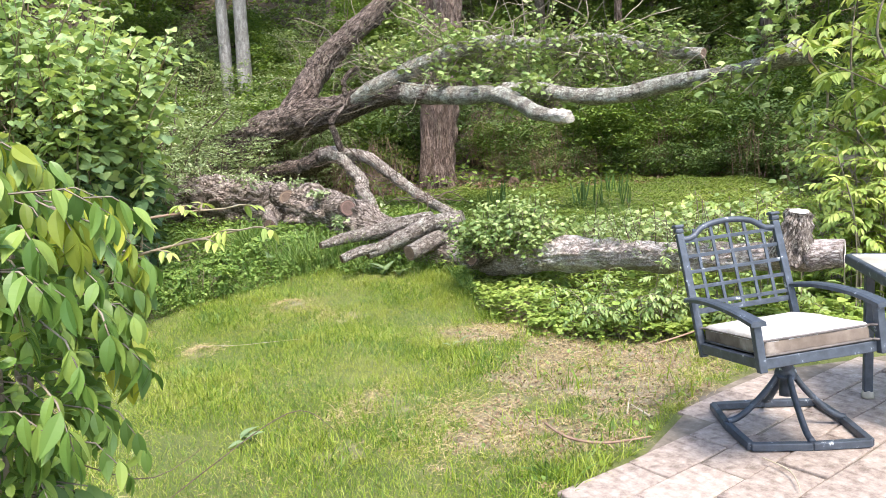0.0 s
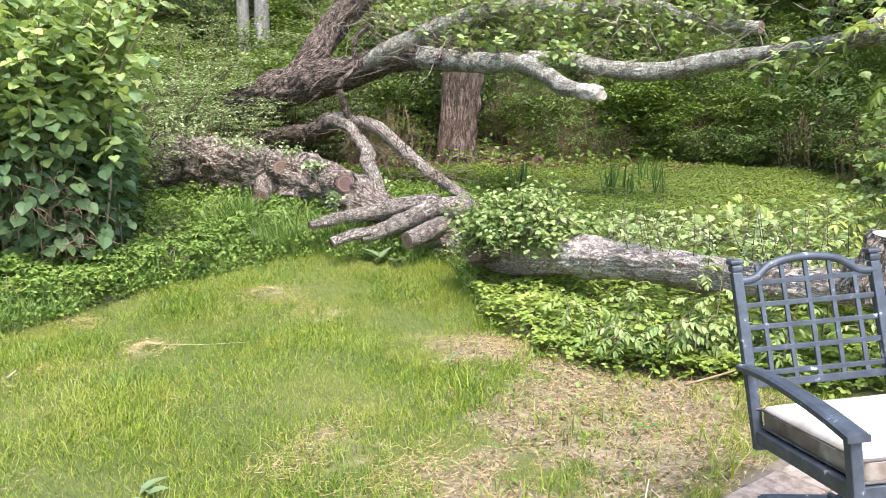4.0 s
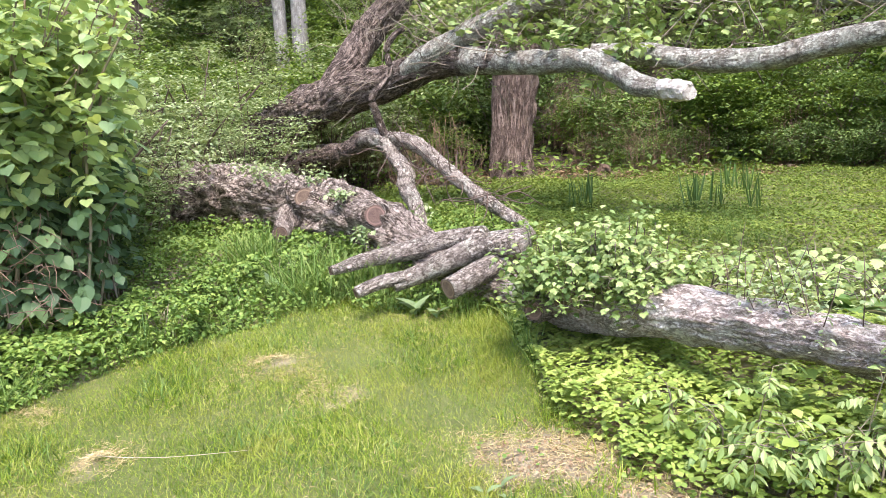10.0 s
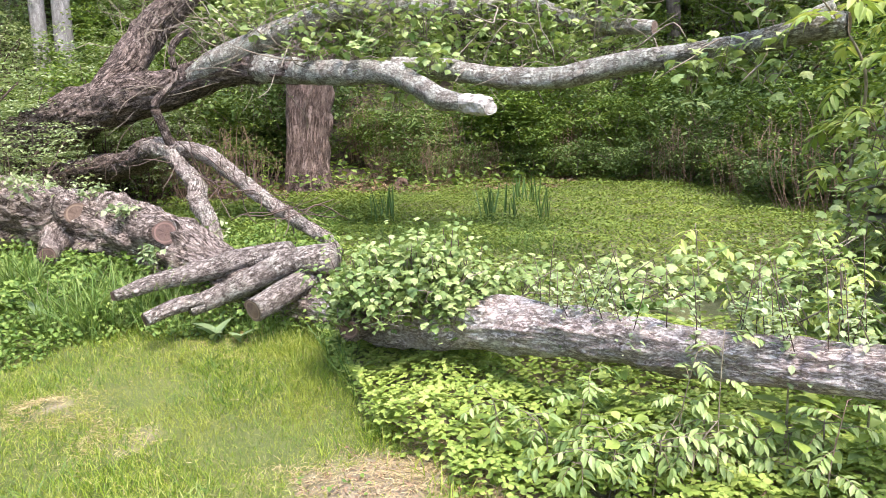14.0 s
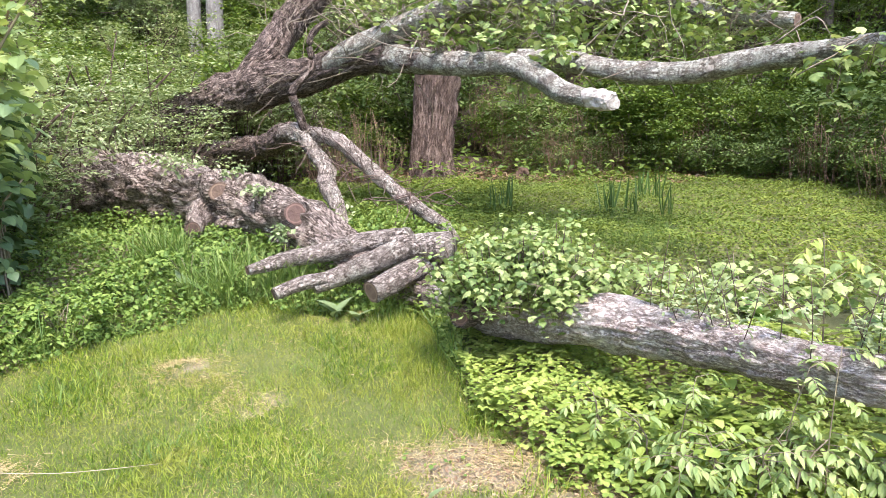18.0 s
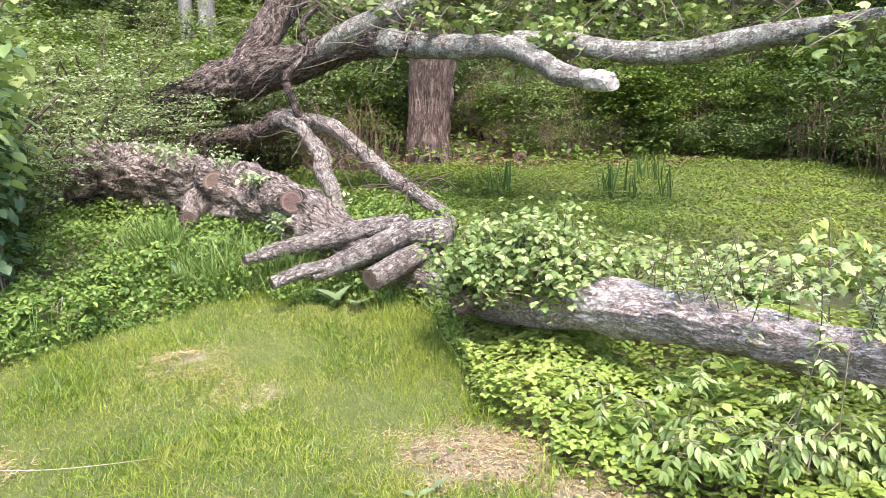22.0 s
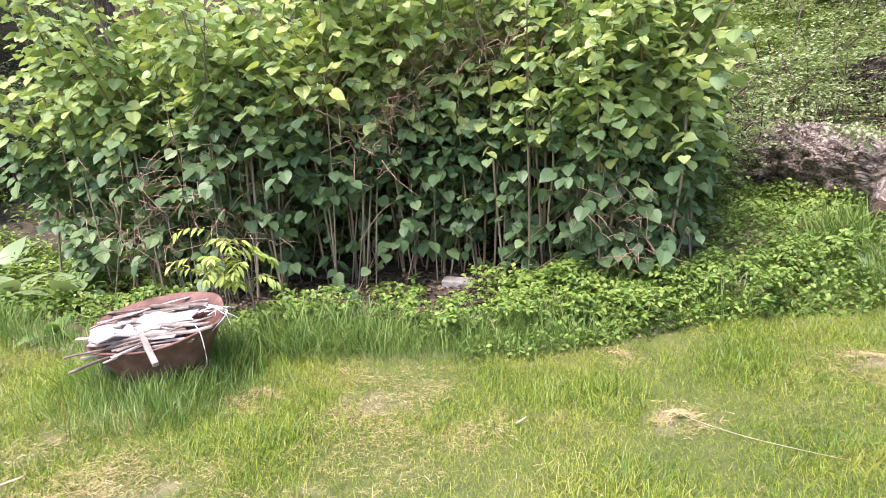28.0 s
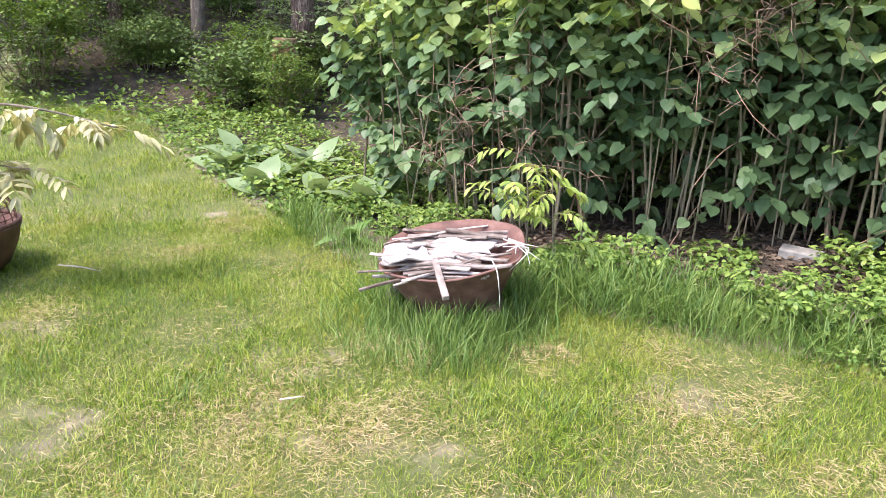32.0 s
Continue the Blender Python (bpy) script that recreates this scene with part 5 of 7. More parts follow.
feathered_plant("vine_seedlings", "low trailing plants with long pointed leaflets", "seedling", stems, 0.040, 5, 0.16, M_FROND, 37, 0.004, (0.0, 0.5), 1.0, LEAFLET, 7, 0.4)
stems = []
for k in range(11):
    x = 1.15 + 1.35 * rf.random()
    y = float(lawn_edge(x)) + rf.uniform(0.05, 0.42)
    h = rf.uniform(0.18, 0.34)
    stems.append([(x, y, G(x, y)), (x + rf.normal(0, 0.05), y - 0.03, G(x, y) + h * 0.7), (x + rf.normal(0, 0.12), y - 0.10, G(x, y) + h)])
feathered_plant("vine_seedlings", "pale arching seedlings with long paired leaflets at the lawn's edge", "seedling", stems, 0.046, 5, 0.18, M_FROND, 45, 0.004, (0.0, 0.5), 1.0, LEAFLET, 6, 0.4)
for k, (x, y, h) in enumerate(((1.98, 4.62, 0.46), (2.22, 4.5, 0.40), (2.5, 4.55, 0.5), (1.72, 4.75, 0.34), (2.75, 4.5, 0.46))):
    r = np.random.default_rng(160 + k)
    z = G(x, y)
    t = thing("pokeweed", "young pokeweed with long pointed leaves round an upright stem", "plant", Matrix.Translation((x, y, z)), "pokeweed by the trunk")
    link_mesh("stem", *thin([(0, 0, -0.02), (0.01, 0, h * 0.5), (0.0, -0.02, h)], 0.006, 6, 0.05), M_CANE, t, "", True)
    for j in range(13):
        up = 0.25 + 0.75 * j / 12
        v, f = leaf_arrays(LEAFLET, [(0.005, -0.02 * up, h * up)], [j * 2.4 + r.normal(0, 0.3)], [r.normal(0.15 + 0.5 * up, 0.2)], [r.normal(0, 0.2)], [r.uniform(0.12, 0.19) * (1.1 - 0.4 * up)])
        link_mesh("leaf", v, f, M_FROND, t, "", True)
feathered_plant("sumac_seedlings", "feathered seedlings standing against the fallen trunk", "seedling",
                [[(1.72, 4.62, 0.0), (1.74, 4.66, 0.35), (1.78, 4.70, 0.68)], [(1.62, 4.72, 0.0), (1.60, 4.70, 0.3), (1.66, 4.68, 0.60)], [(1.30, 5.05, 0.0), (1.32, 5.02, 0.25), (1.36, 5.0, 0.45)], [(2.0, 4.4, 0.0), (2.0, 4.38, 0.25), (2.03, 4.35, 0.5)]],
                0.036, 7, 0.15, M_FROND, 43, 0.0028, (0.0, 0.7), 1.0, LEAFLET, 9, 0.3, M_CANE)
stems = []
for k in range(20):
    x, y = rf.uniform(2.9, 3.7), rf.uniform(4.6, 5.25)
    h = rf.uniform(0.7, 1.35)
    stems.append([(x, y, 0), (x + rf.normal(0, 0.05), y, h * 0.6), (x + rf.normal(-0.05, 0.12), y - 0.08, h)])
feathered_plant("tree_of_heaven", "young saplings with yellow-green feathered leaves before the bird feeder", "sapling", stems, 0.06, 7, 0.24, M_SUMAC, 44, 0.005, (0.0, 0.8), 1.1, LEAFLET, 12, 0.3)
# sapling behind the tub, and the branch that hangs in by the fire pit
feathered_plant("ash_sapling", "small sapling with bright feathered leaves behind the rusty tub", "sapling",
                [[(-4.55, 3.95, 0.1), (-4.45, 3.9, 0.5), (-4.42, 3.85, 0.8)], [(-4.7, 3.95, 0.1), (-4.6, 3.85, 0.45), (-4.5, 3.75, 0.62)], [(-4.35, 4.05, 0.1), (-4.3, 4.0, 0.4), (-4.25, 3.95, 0.7)]],
                0.07, 6, 0.26, M_SUMAC, 38, 0.006, (0.0, 0.8), 1.1, LANCE, 8, 0.35)
feathered_plant("overhanging_branch", "pale yellowish feathered branch reaching over the lawn", "branch",
                [[(-4.9, -0.6, 0.55), (-4.8, 0.3, 0.98), (-4.85, 1.05, 1.06), (-4.95, 1.62, 0.92)], [(-4.9, -0.6, 0.5), (-4.9, 0.4, 0.78), (-4.95, 1.15, 0.70)], [(-4.9, -0.6, 0.0), (-4.9, -0.5, 0.5), (-4.9, 0.3, 1.1), (-5.0, 0.9, 1.25)]],
                0.085, 7, 0.26, M_PALE, 39, 0.008, (-0.6, 0.3), 0.8, LANCE, 26, 0.25)


# ---- maple sprouts ----
def sprouts(name, label, blobs, n, size, mat, seed, up=0.2, shape=MAPLE, stem_to=None):
    r = np.random.default_rng(seed)
    t = thing(name, label, "sprouts")
    at, pieces = [], []
    for k, (cx, cy, cz, sx, sy, sz) in enumerate(blobs):
        m_ = max(3, n // len(blobs))
        p = np.array([cx, cy, cz]) + r.normal(size=(m_, 3)) * np.array([sx, sy, sz]) * 0.5
        at.append(p)
        for q in p[:: max(1, m_ // 7)]:
            foot = np.array([cx, cy, cz - sz * 0.8]) + r.normal(size=3) * np.array([sx, sy, 0]) * 0.2
            pieces.append(thin([foot, (foot + q) / 2 + (0, 0, 0.03), q], 0.0035, 4, 0.15))
    at = np.vstack(at)
    joined("stem", pieces, M_TWIG, t, "", "stuff")
    k = len(at)
    leaves("foliage", shape, at, r.uniform(0, 6.3, k), r.normal(-0.25, 0.35, k), r.normal(0, 0.35, k), size * r.uniform(0.6, 1.2, k), mat, t, kind="stuff")
    return t


mid = []
for k in range(46):
    a, q = rf.uniform(0, 6.3), rf.random() ** 0.5
    mid.append((0.76 + math.cos(a) * 0.46 * q, 6.12 + math.sin(a) * 0.28 * q, 0.52 + 0.34 * (1 - q * q) * rf.uniform(0.0, 1.0), 0.14, 0.12, 0.10))
sprouts("maple_sprouts", "low maple leaves close about the fallen trunk", mid, 4200, 0.044, M_MAPLE, 51)
# tufts of upright leafing shoots
clump = thing("maple_shoots", "dense tuft of pale maple shoots growing from the fallen trunk", "shoots")
pieces, rows = [], []
for k in range(96):
    a, q = rf.uniform(0, 6.3), rf.random() ** 0.5
    foot = np.array([0.76 + math.cos(a) * 0.36 * q, 6.16 + math.sin(a) * 0.18 * q, 0.46])
    h = rf.uniform(0.30, 0.60) * (1.05 - 0.55 * q * q)
    tip = foot + np.array([math.cos(a) * 0.22 * q + rf.normal(0, 0.05), math.sin(a) * 0.20 * q - 0.06, h])
    line = spline([foot, foot * 0.5 + tip * 0.5 + (math.cos(a) * 0.04, -0.02, 0.02), tip], 12)
    pieces.append(thin(line[::3], 0.0035, 4, 0.06))
    for j in range(4, 12):
        for side in (0, math.pi):
            yaw = j * 1.57 + side + rf.normal(0, 0.3)
            rows.append((*(line[j] + np.array([math.cos(yaw), math.sin(yaw), 0.25]) * rf.uniform(0.015, 0.05)), yaw, rf.normal(-0.55 if j < 10 else -0.2, 0.3), rf.uniform(0.036, 0.064) * (1.0 if j < 9 else 0.7)))
joined("stem", pieces, M_SHOOT, clump, "", "stuff")
rows = np.array(rows)
leaves("foliage", MAPLE, rows[:, :3], rows[:, 3], rows[:, 4], rf.normal(0, 0.3, len(rows)), rows[:, 5], M_MAPLE, clump, kind="stuff")
sprouts("maple_sprouts", "maple sprouts hanging from the upper limbs",
        [(x + rf.normal(0, 0.15), y + 0.3 + rf.normal(0, 0.15), z + 0.08 + rf.normal(0.0, 0.2), 0.32, 0.32, 0.26) for x, y, z in
         [tuple(p) for p in spline([(-0.9, 10.6, 2.5), (0.0, 9.8, 2.6), (0.6, 9.5, 2.55), (1.2, 9.2, 2.45), (1.8, 9.0, 2.5), (2.4, 8.8, 2.45), (2.9, 8.5, 2.4)], 60)]], 3000, 0.078, M_MAPLE, 52)
sprouts("maple_sprouts", "leafy maple sprouts over the long grey limb",
        [(x + rf.normal(0, 0.25), y + rf.normal(0, 0.25), z + rf.normal(0.0, 0.25), 0.36, 0.36, 0.22) for x, y, z in
         [tuple(p) for p in spline([(-0.7, 11.4, 3.2), (-0.2, 10.9, 3.0), (0.4, 10.5, 2.9), (1.0, 10.3, 2.75), (1.7, 10.2, 2.7)], 32)]], 1500, 0.08, M_MAPLE, 56)
sprouts("maple_sprouts", "bright maple leaves along the grey limb",
        [(x + rf.normal(0, 0.1), y + rf.normal(0, 0.1), z + rf.normal(0.0, 0.09), 0.2, 0.2, 0.16) for x, y, z in
         [(0.95, 8.6, 2.0), (1.1, 8.5, 2.05), (1.2, 8.4, 2.1), (1.3, 8.7, 2.05), (2.85, 6.8, 1.95), (2.9, 6.6, 1.9), (2.75, 6.9, 1.85), (3.0, 6.5, 2.0), (3.05, 6.4, 1.9), (0.1, 9.5, 2.25), (-0.3, 10.0, 2.35), (-0.6, 10.3, 2.35), (0.7, 8.9, 2.15), (3.15, 6.4, 2.2), (3.2, 6.5, 2.4), (3.1, 6.6, 2.6)]], 620, 0.09, M_MAPLE, 53)
sprouts("maple_sprouts", "leafy sprouts on the broad trunk end",
        [(-3.3, 9.5, 1.38, 0.3, 0.3, 0.12), (-2.6, 9.0, 1.25, 0.25, 0.25, 0.1), (-2.3, 8.8, 1.2, 0.2, 0.2, 0.1), (-1.75, 8.7, 1.12, 0.2, 0.2, 0.08), (-3.8, 9.7, 1.3, 0.4, 0.4, 0.2), (-1.35, 8.1, 1.0, 0.12, 0.12, 0.06),
         (-1.05, 7.62, 0.70, 0.08, 0.05, 0.07), (-0.9, 8.6, 0.75, 0.3, 0.25, 0.12)], 620, 0.055, M_WOODS2, 54, shape=OVAL)
sprouts("maple_sprouts", "pale maple sprouts behind the fallen trunk",
        [(x, y, z, 0.22, 0.2, 0.14) for x, y, z in [(1.35, 6.1, 0.62), (1.7, 5.6, 0.72), (1.95, 5.35, 0.75), (2.15, 5.1, 0.78), (2.3, 5.0, 0.70), (2.5, 5.2, 0.85), (2.0, 5.7, 0.66), (3.0, 5.5, 0.95), (2.6, 4.8, 0.6), (1.5, 6.4, 0.6), (1.9, 6.0, 0.62), (2.9, 5.0, 0.7),
                                           (3.0, 5.45, 1.25), (3.08, 5.5, 1.1), (2.96, 5.4, 1.4)]], 1150, 0.052, M_MAPLE, 55)
# upright bare shoots on the trunk
shoots = thing("trunk_shoots", "thin upright reddish shoots on the fallen trunk", "shoots")
pieces, budat = [], []
for x, y, z, n in ((1.35, 5.6, 0.58, 5), (1.6, 5.2, 0.6, 7), (1.72, 5.0, 0.6, 6), (1.95, 4.65, 0.62, 7), (2.1, 4.45, 0.62, 7), (2.2, 4.35, 0.64, 5), (1.45, 5.42, 0.56, 6), (1.85, 4.8, 0.58, 7), (1.52, 5.25, 0.5, 5), (2.02, 4.52, 0.6, 5)):
    for k in range((n + 1) // 2):
        b = np.array([x, y, z]) + rf.normal(size=3) * (0.07, 0.07, 0.01)
        tip = b + np.array([rf.normal(-0.02, 0.06), rf.normal(0, 0.04), rf.uniform(0.16, 0.38)])
        pieces.append(thin([b, (b + tip) / 2 + rf.normal(size=3) * 0.008, tip], 0.0023, 4, 0.1))
        for q in np.linspace(-0.3, 0.66, 40):
            budat.append(b + (tip - b) * q + rf.normal(size=3) * 0.021)
joined("stem", pieces, M_SHOOT, shoots, "", "stuff")
budat = np.array(budat)
leaves("foliage", OVAL, budat, rf.uniform(0, 6.3, len(budat)), rf.normal(0, 0.4, len(budat)), 0.0, rf.uniform(0.018, 0.038, len(budat)), M_WOODS2, shoots, kind="stuff")

# ---- low growth ----
def carpet(name, label, cat, n, area, keep, size, mat, shape, seed, lift=(0.02, 0.14), pitch=(-0.15, 0.3)):
    r = np.random.default_rng(seed)
    x, y = r.uniform(area[0], area[1], n), r.uniform(area[2], area[3], n)
    ok = keep(x, y)
    x, y = x[ok], y[ok]
    k = len(x)
    at = np.c_[x, y, ground_z(x, y) + r.uniform(*lift, k) * (1 + 0.6 * wave(x, y, 2.0, seed))]
    return tagged(leaves(name, shape, at, r.uniform(0, 6.3, k), r.normal(*pitch, k), r.normal(0, 0.3, k), size * r.uniform(0.6, 1.25, k), mat), label, cat, kind="stuff")


carpet("ground_cover", "bright ground cover of broad pale-green leaves", "ground cover", 33000, (0.0, 4.6, 4.0, 7.4), lambda x, y: (y > lawn_edge(x) - 0.06 + 0.10 * wave(x, y, 4)) & (y < lawn_edge(x) + 2.2) & (x > 0.05), 0.029, M_COVER, TREFOIL, 61, (0.09, 0.165), (-0.03, 0.15))
carpet("ground_cover", "low leaves at the front of the ground cover", "ground cover", 13000, (0.0, 4.0, 4.0, 7.4), lambda x, y: (y > lawn_edge(x) - 0.1 + 0.10 * wave(x, y, 4)) & (y < lawn_edge(x) + 0.25) & (x > 0.05), 0.028, M_COVER, TREFOIL, 69, (0.01, 0.11), (-0.03, 0.22))
carpet("broad_leaved_plants", "broad pale leaves at the edge of the ground cover", "plants", 2600, (0.8, 3.6, 4.2, 6.0), lambda x, y: (y > lawn_edge(x) + 0.03) & (y < lawn_edge(x) + 0.75) & (wave(x, y, 2.6, 4.0) > 0.25 - 0.25 * (x - 1.4)), 0.06, M_COVER, BROAD, 68, (0.10, 0.27), (-0.12, 0.25))
carpet("clearing_cover", "low yellow-green creeping plants over the clearing", "ground cover", 130000, (-2.6, 6.6, 7.0, 14.2),
       lambda x, y: (y > np.interp(x, [-2.6, 0.3, 1.5, 3.0, 6.6], [8.9, 7.3, 6.2, 5.3, 4.6])) & (y < 13.9 - 0.32 * np.abs(x - 2.5) + 0.3 * wave(x, y, 1.5)), 0.038, M_CLEAR, FLAKE, 62, (0.01, 0.09))
carpet("weeds", "mixed low green weeds between lawn and fallen trunk", "weeds", 62000, (-5.5, 0.4, 5.4, 10.5), lambda x, y: (y > lawn_edge(x) - 0.05 + 0.05 * wave(x, y, 4)) & (y < 10.2) & (x < 0.3) & ((x > -2.7) | (y > 7.0)), 0.046, M_WEED, DIAMOND, 63, (0.01, 0.20))
carpet("weeds", "broad-leaved weeds along the foot of the hedge", "weeds", 34000, (-7.2, -1.8, 2.6, 7.6), lambda x, y: (y > lawn_edge(x) + 0.3) & (y < np.maximum(lawn_edge(x) + 1.2, np.interp(x, FRONT[:80, 0], FRONT[:80, 1]) + 0.25)) & ((x > -3.7) | (wave(x, y, 2.4, 3.0) > 0.2)), 0.05, M_WEED, OVAL, 64, (0.02, 0.17))
carpet("weeds", "low weeds creeping into the lawn's edge", "weeds", 30000, (-3.1, 0.2, 4.8, 7.6), lambda x, y: np.abs(y - lawn_edge(x) - 0.04) < 0.16 + 0.08 * wave(x, y, 3.0, 1.0), 0.034, M_WEED, DIAMOND, 75, (0.0, 0.09))
carpet("hedge_foot_cover", "bright trefoil plants under the end of the hedge", "ground cover", 5200, (-3.9, -2.3, 5.3, 6.9), lambda x, y: (np.hypot((x + 3.15) / 0.62, (y - 6.0) / 0.5) < 1 + 0.15 * wave(x, y, 4.0)), 0.042, M_WEED, TREFOIL, 72, (0.08, 0.20), (-0.03, 0.18))
carpet("weeds", "weeds at the wood's edge beside the lawn", "weeds", 18000, (-12.5, -6.2, 0.5, 4.6), lambda x, y: (y > lawn_edge(x)) & (y < lawn_edge(x) + 2.2), 0.07, M_WEED, FLAKE, 65, (0.02, 0.18))
carpet("clearing_cover", "low plants round the foot of the old tree", "ground cover", 15000, (-3.6, 1.0, 10.4, 13.3), lambda x, y: y < 13.1 - 0.25 * np.abs(x) + 0.2 * wave(x, y, 2.0), 0.05, M_CLEAR, FLAKE, 71, (0.01, 0.12))
carpet("dead_leaves", "dry brown leaves and bits on the bare soil", "leaf litter", 15000, (0.1, 2.3, 2.3, 5.8), lambda x, y: (bare(x, y) > 0.35) & (y > patio_edge(x)), 0.022, M_LITTER, FLAKE, 66, (0.002, 0.02), (0, 0.35))
carpet("straw_litter", "dry straw and clippings over the bare soil", "straw", 26000, (0.0, 2.3, 2.3, 5.8), lambda x, y: (bare(x, y) > 0.2) & (y > patio_edge(x) - 0.05) & (y < lawn_edge(x) + 0.1), 0.045, M_STRAW, BLADE, 73, (0.002, 0.02), (0.05, 0.25))
carpet("soil_weeds", "small green weeds scattered over the bare soil", "weeds", 1500, (0.1, 2.3, 2.5, 5.4), lambda x, y: (bare(x, y) > 0.3) & (y > patio_edge(x)) & (wave(x, y, 5.0, 3.0) > 0.1), 0.03, M_WEED, OVAL, 74, (0.01, 0.05))
carpet("dead_leaves", "dry leaves and bits under the knotweed, darkened for shade", "leaf litter", 12000, (-6.4, -2.9, 3.6, 7.2), lambda x, y: (y > lawn_edge(x) + 0.35) & (y < np.interp(x, FRONT[:80, 0], FRONT[:80, 1]) + 0.9), 0.05, M_DUFF, FLAKE, 76, (0.005, 0.03), (0, 0.3))
carpet("dead_leaves", "brown leaf litter round the old tree", "leaf litter", 11000, (-1.8, 6.4, 12.4, 14.8), lambda x, y: np.hypot((x - 2.2) / 4.0, (y - 13.7) / 0.9) < 1 + 0.2 * wave(x, y, 2.0), 0.07, M_LITTER, FLAKE, 67, (0.005, 0.05), (0, 0.35))

# ---- taller weeds ----
W1 = bush("weed_clump", "leafy clump of knee-high green weeds", 0.26, 0.26, 0.30, 560, 0.04, M_WEED, OVAL, 151, 12, 0.2, M_CANE, (0.002, 0.004), 0.03, 0.3)
rw = np.random.default_rng(152)
places = []
for k in range(44):
    x = rw.uniform(-3.3, -0.9)
    y = float(lawn_edge(x)) + rw.uniform(0.15, 1.9)
    places.append((x, y, rw.uniform(0, 6.3), rw.uniform(0.6, 1.15)))
for k in range(16):
    x = rw.uniform(-6.6, -3.3)
    places.append((x, float(lawn_edge(x)) + rw.uniform(0.45, 0.95), rw.uniform(0, 6.3), rw.uniform(0.6, 1.0)))
set_out(W1, places, "weed clumps")

# ---- dock plants ----
def dock(x, y, n, size, seed, label="broad-leaved dock plant with large ragged leaves", mt=None):
    r = np.random.default_rng(seed)
    t = thing("dock_plant", label, "plant", Matrix.Translation((x, y, G(x, y))), "dock plants")
    for k in range(n):
        v, f = leaf_arrays(DOCKB if size > 0.395 else DOCKL, [(r.normal(0, 0.02), r.normal(0, 0.02), 0.02)], [k * 2.4 + r.normal(0, 0.3)], [r.uniform(0.95, 1.4) if 0.1 < size < 0.265 else r.uniform(0.55, 1.3) if size < 0.395 else r.uniform(0.6, 1.2)], [r.normal(0, 0.25)], [size * r.uniform(0.7, 1.15)])
        link_mesh("leaf", v, f, mt or M_DOCK, t, "", True)


for k, (x, y, n, s) in enumerate(((-0.52, 7.0, 5, 0.18), (-0.36, 6.95, 4, 0.14), (-1.75, 7.35, 4, 0.26), (-5.55, 3.0, 6, 0.28), (-7.4, 2.45, 8, 0.40), (-8.5, 2.2, 8, 0.46), (-7.8, 2.7, 8, 0.46), (-8.6, 3.1, 8, 0.48), (-7.1, 2.95, 7, 0.40), (-9.3, 2.3, 7, 0.44), (-6.5, 3.3, 8, 0.42), (-0.78, 3.15, 5, 0.09), (0.22, 4.75, 4, 0.07), (2.4, 6.9, 8, 0.3), (3.3, 6.6, 8, 0.3))):
    if 0.395 < s:
        dock(x, y, n, s, 70 + k, "large floppy dock plant at the wood's edge", M_DOCKP)
    elif s < 0.265:
        dock(x, y, n, s, 70 + k, "small dock plant with a few grey-green leaves", M_DOCKP)
    else:
        dock(x, y, n, s, 70 + k)

# ---- irises ----
for k, (x, y) in enumerate(((0.72, 10.6), (0.85, 10.7), (2.05, 10.35), (2.25, 10.25), (2.66, 10.2), (2.62, 11.3), (2.80, 11.3), (2.1, 10.5))):
    r = np.random.default_rng(90 + k)
    t = thing("iris_clump", "upright clump of dark green sword-shaped iris leaves", "iris", Matrix.Translation((x, y, G(x, y))), "irises in the clearing")
    for j in range(9):
        v, f = leaf_arrays(leaf_shape([0.022, 0.028, 0.024, 0.0], 0.5, 0.05), [(r.normal(0, 0.05), r.normal(0, 0.05), 0)], [r.uniform(0, 6.3)], [r.uniform(1.3, 1.55)], [r.uniform(0, 3)], [r.uniform(0.3, 0.5)])
        link_mesh("blade", v, f, M_IRIS, t)


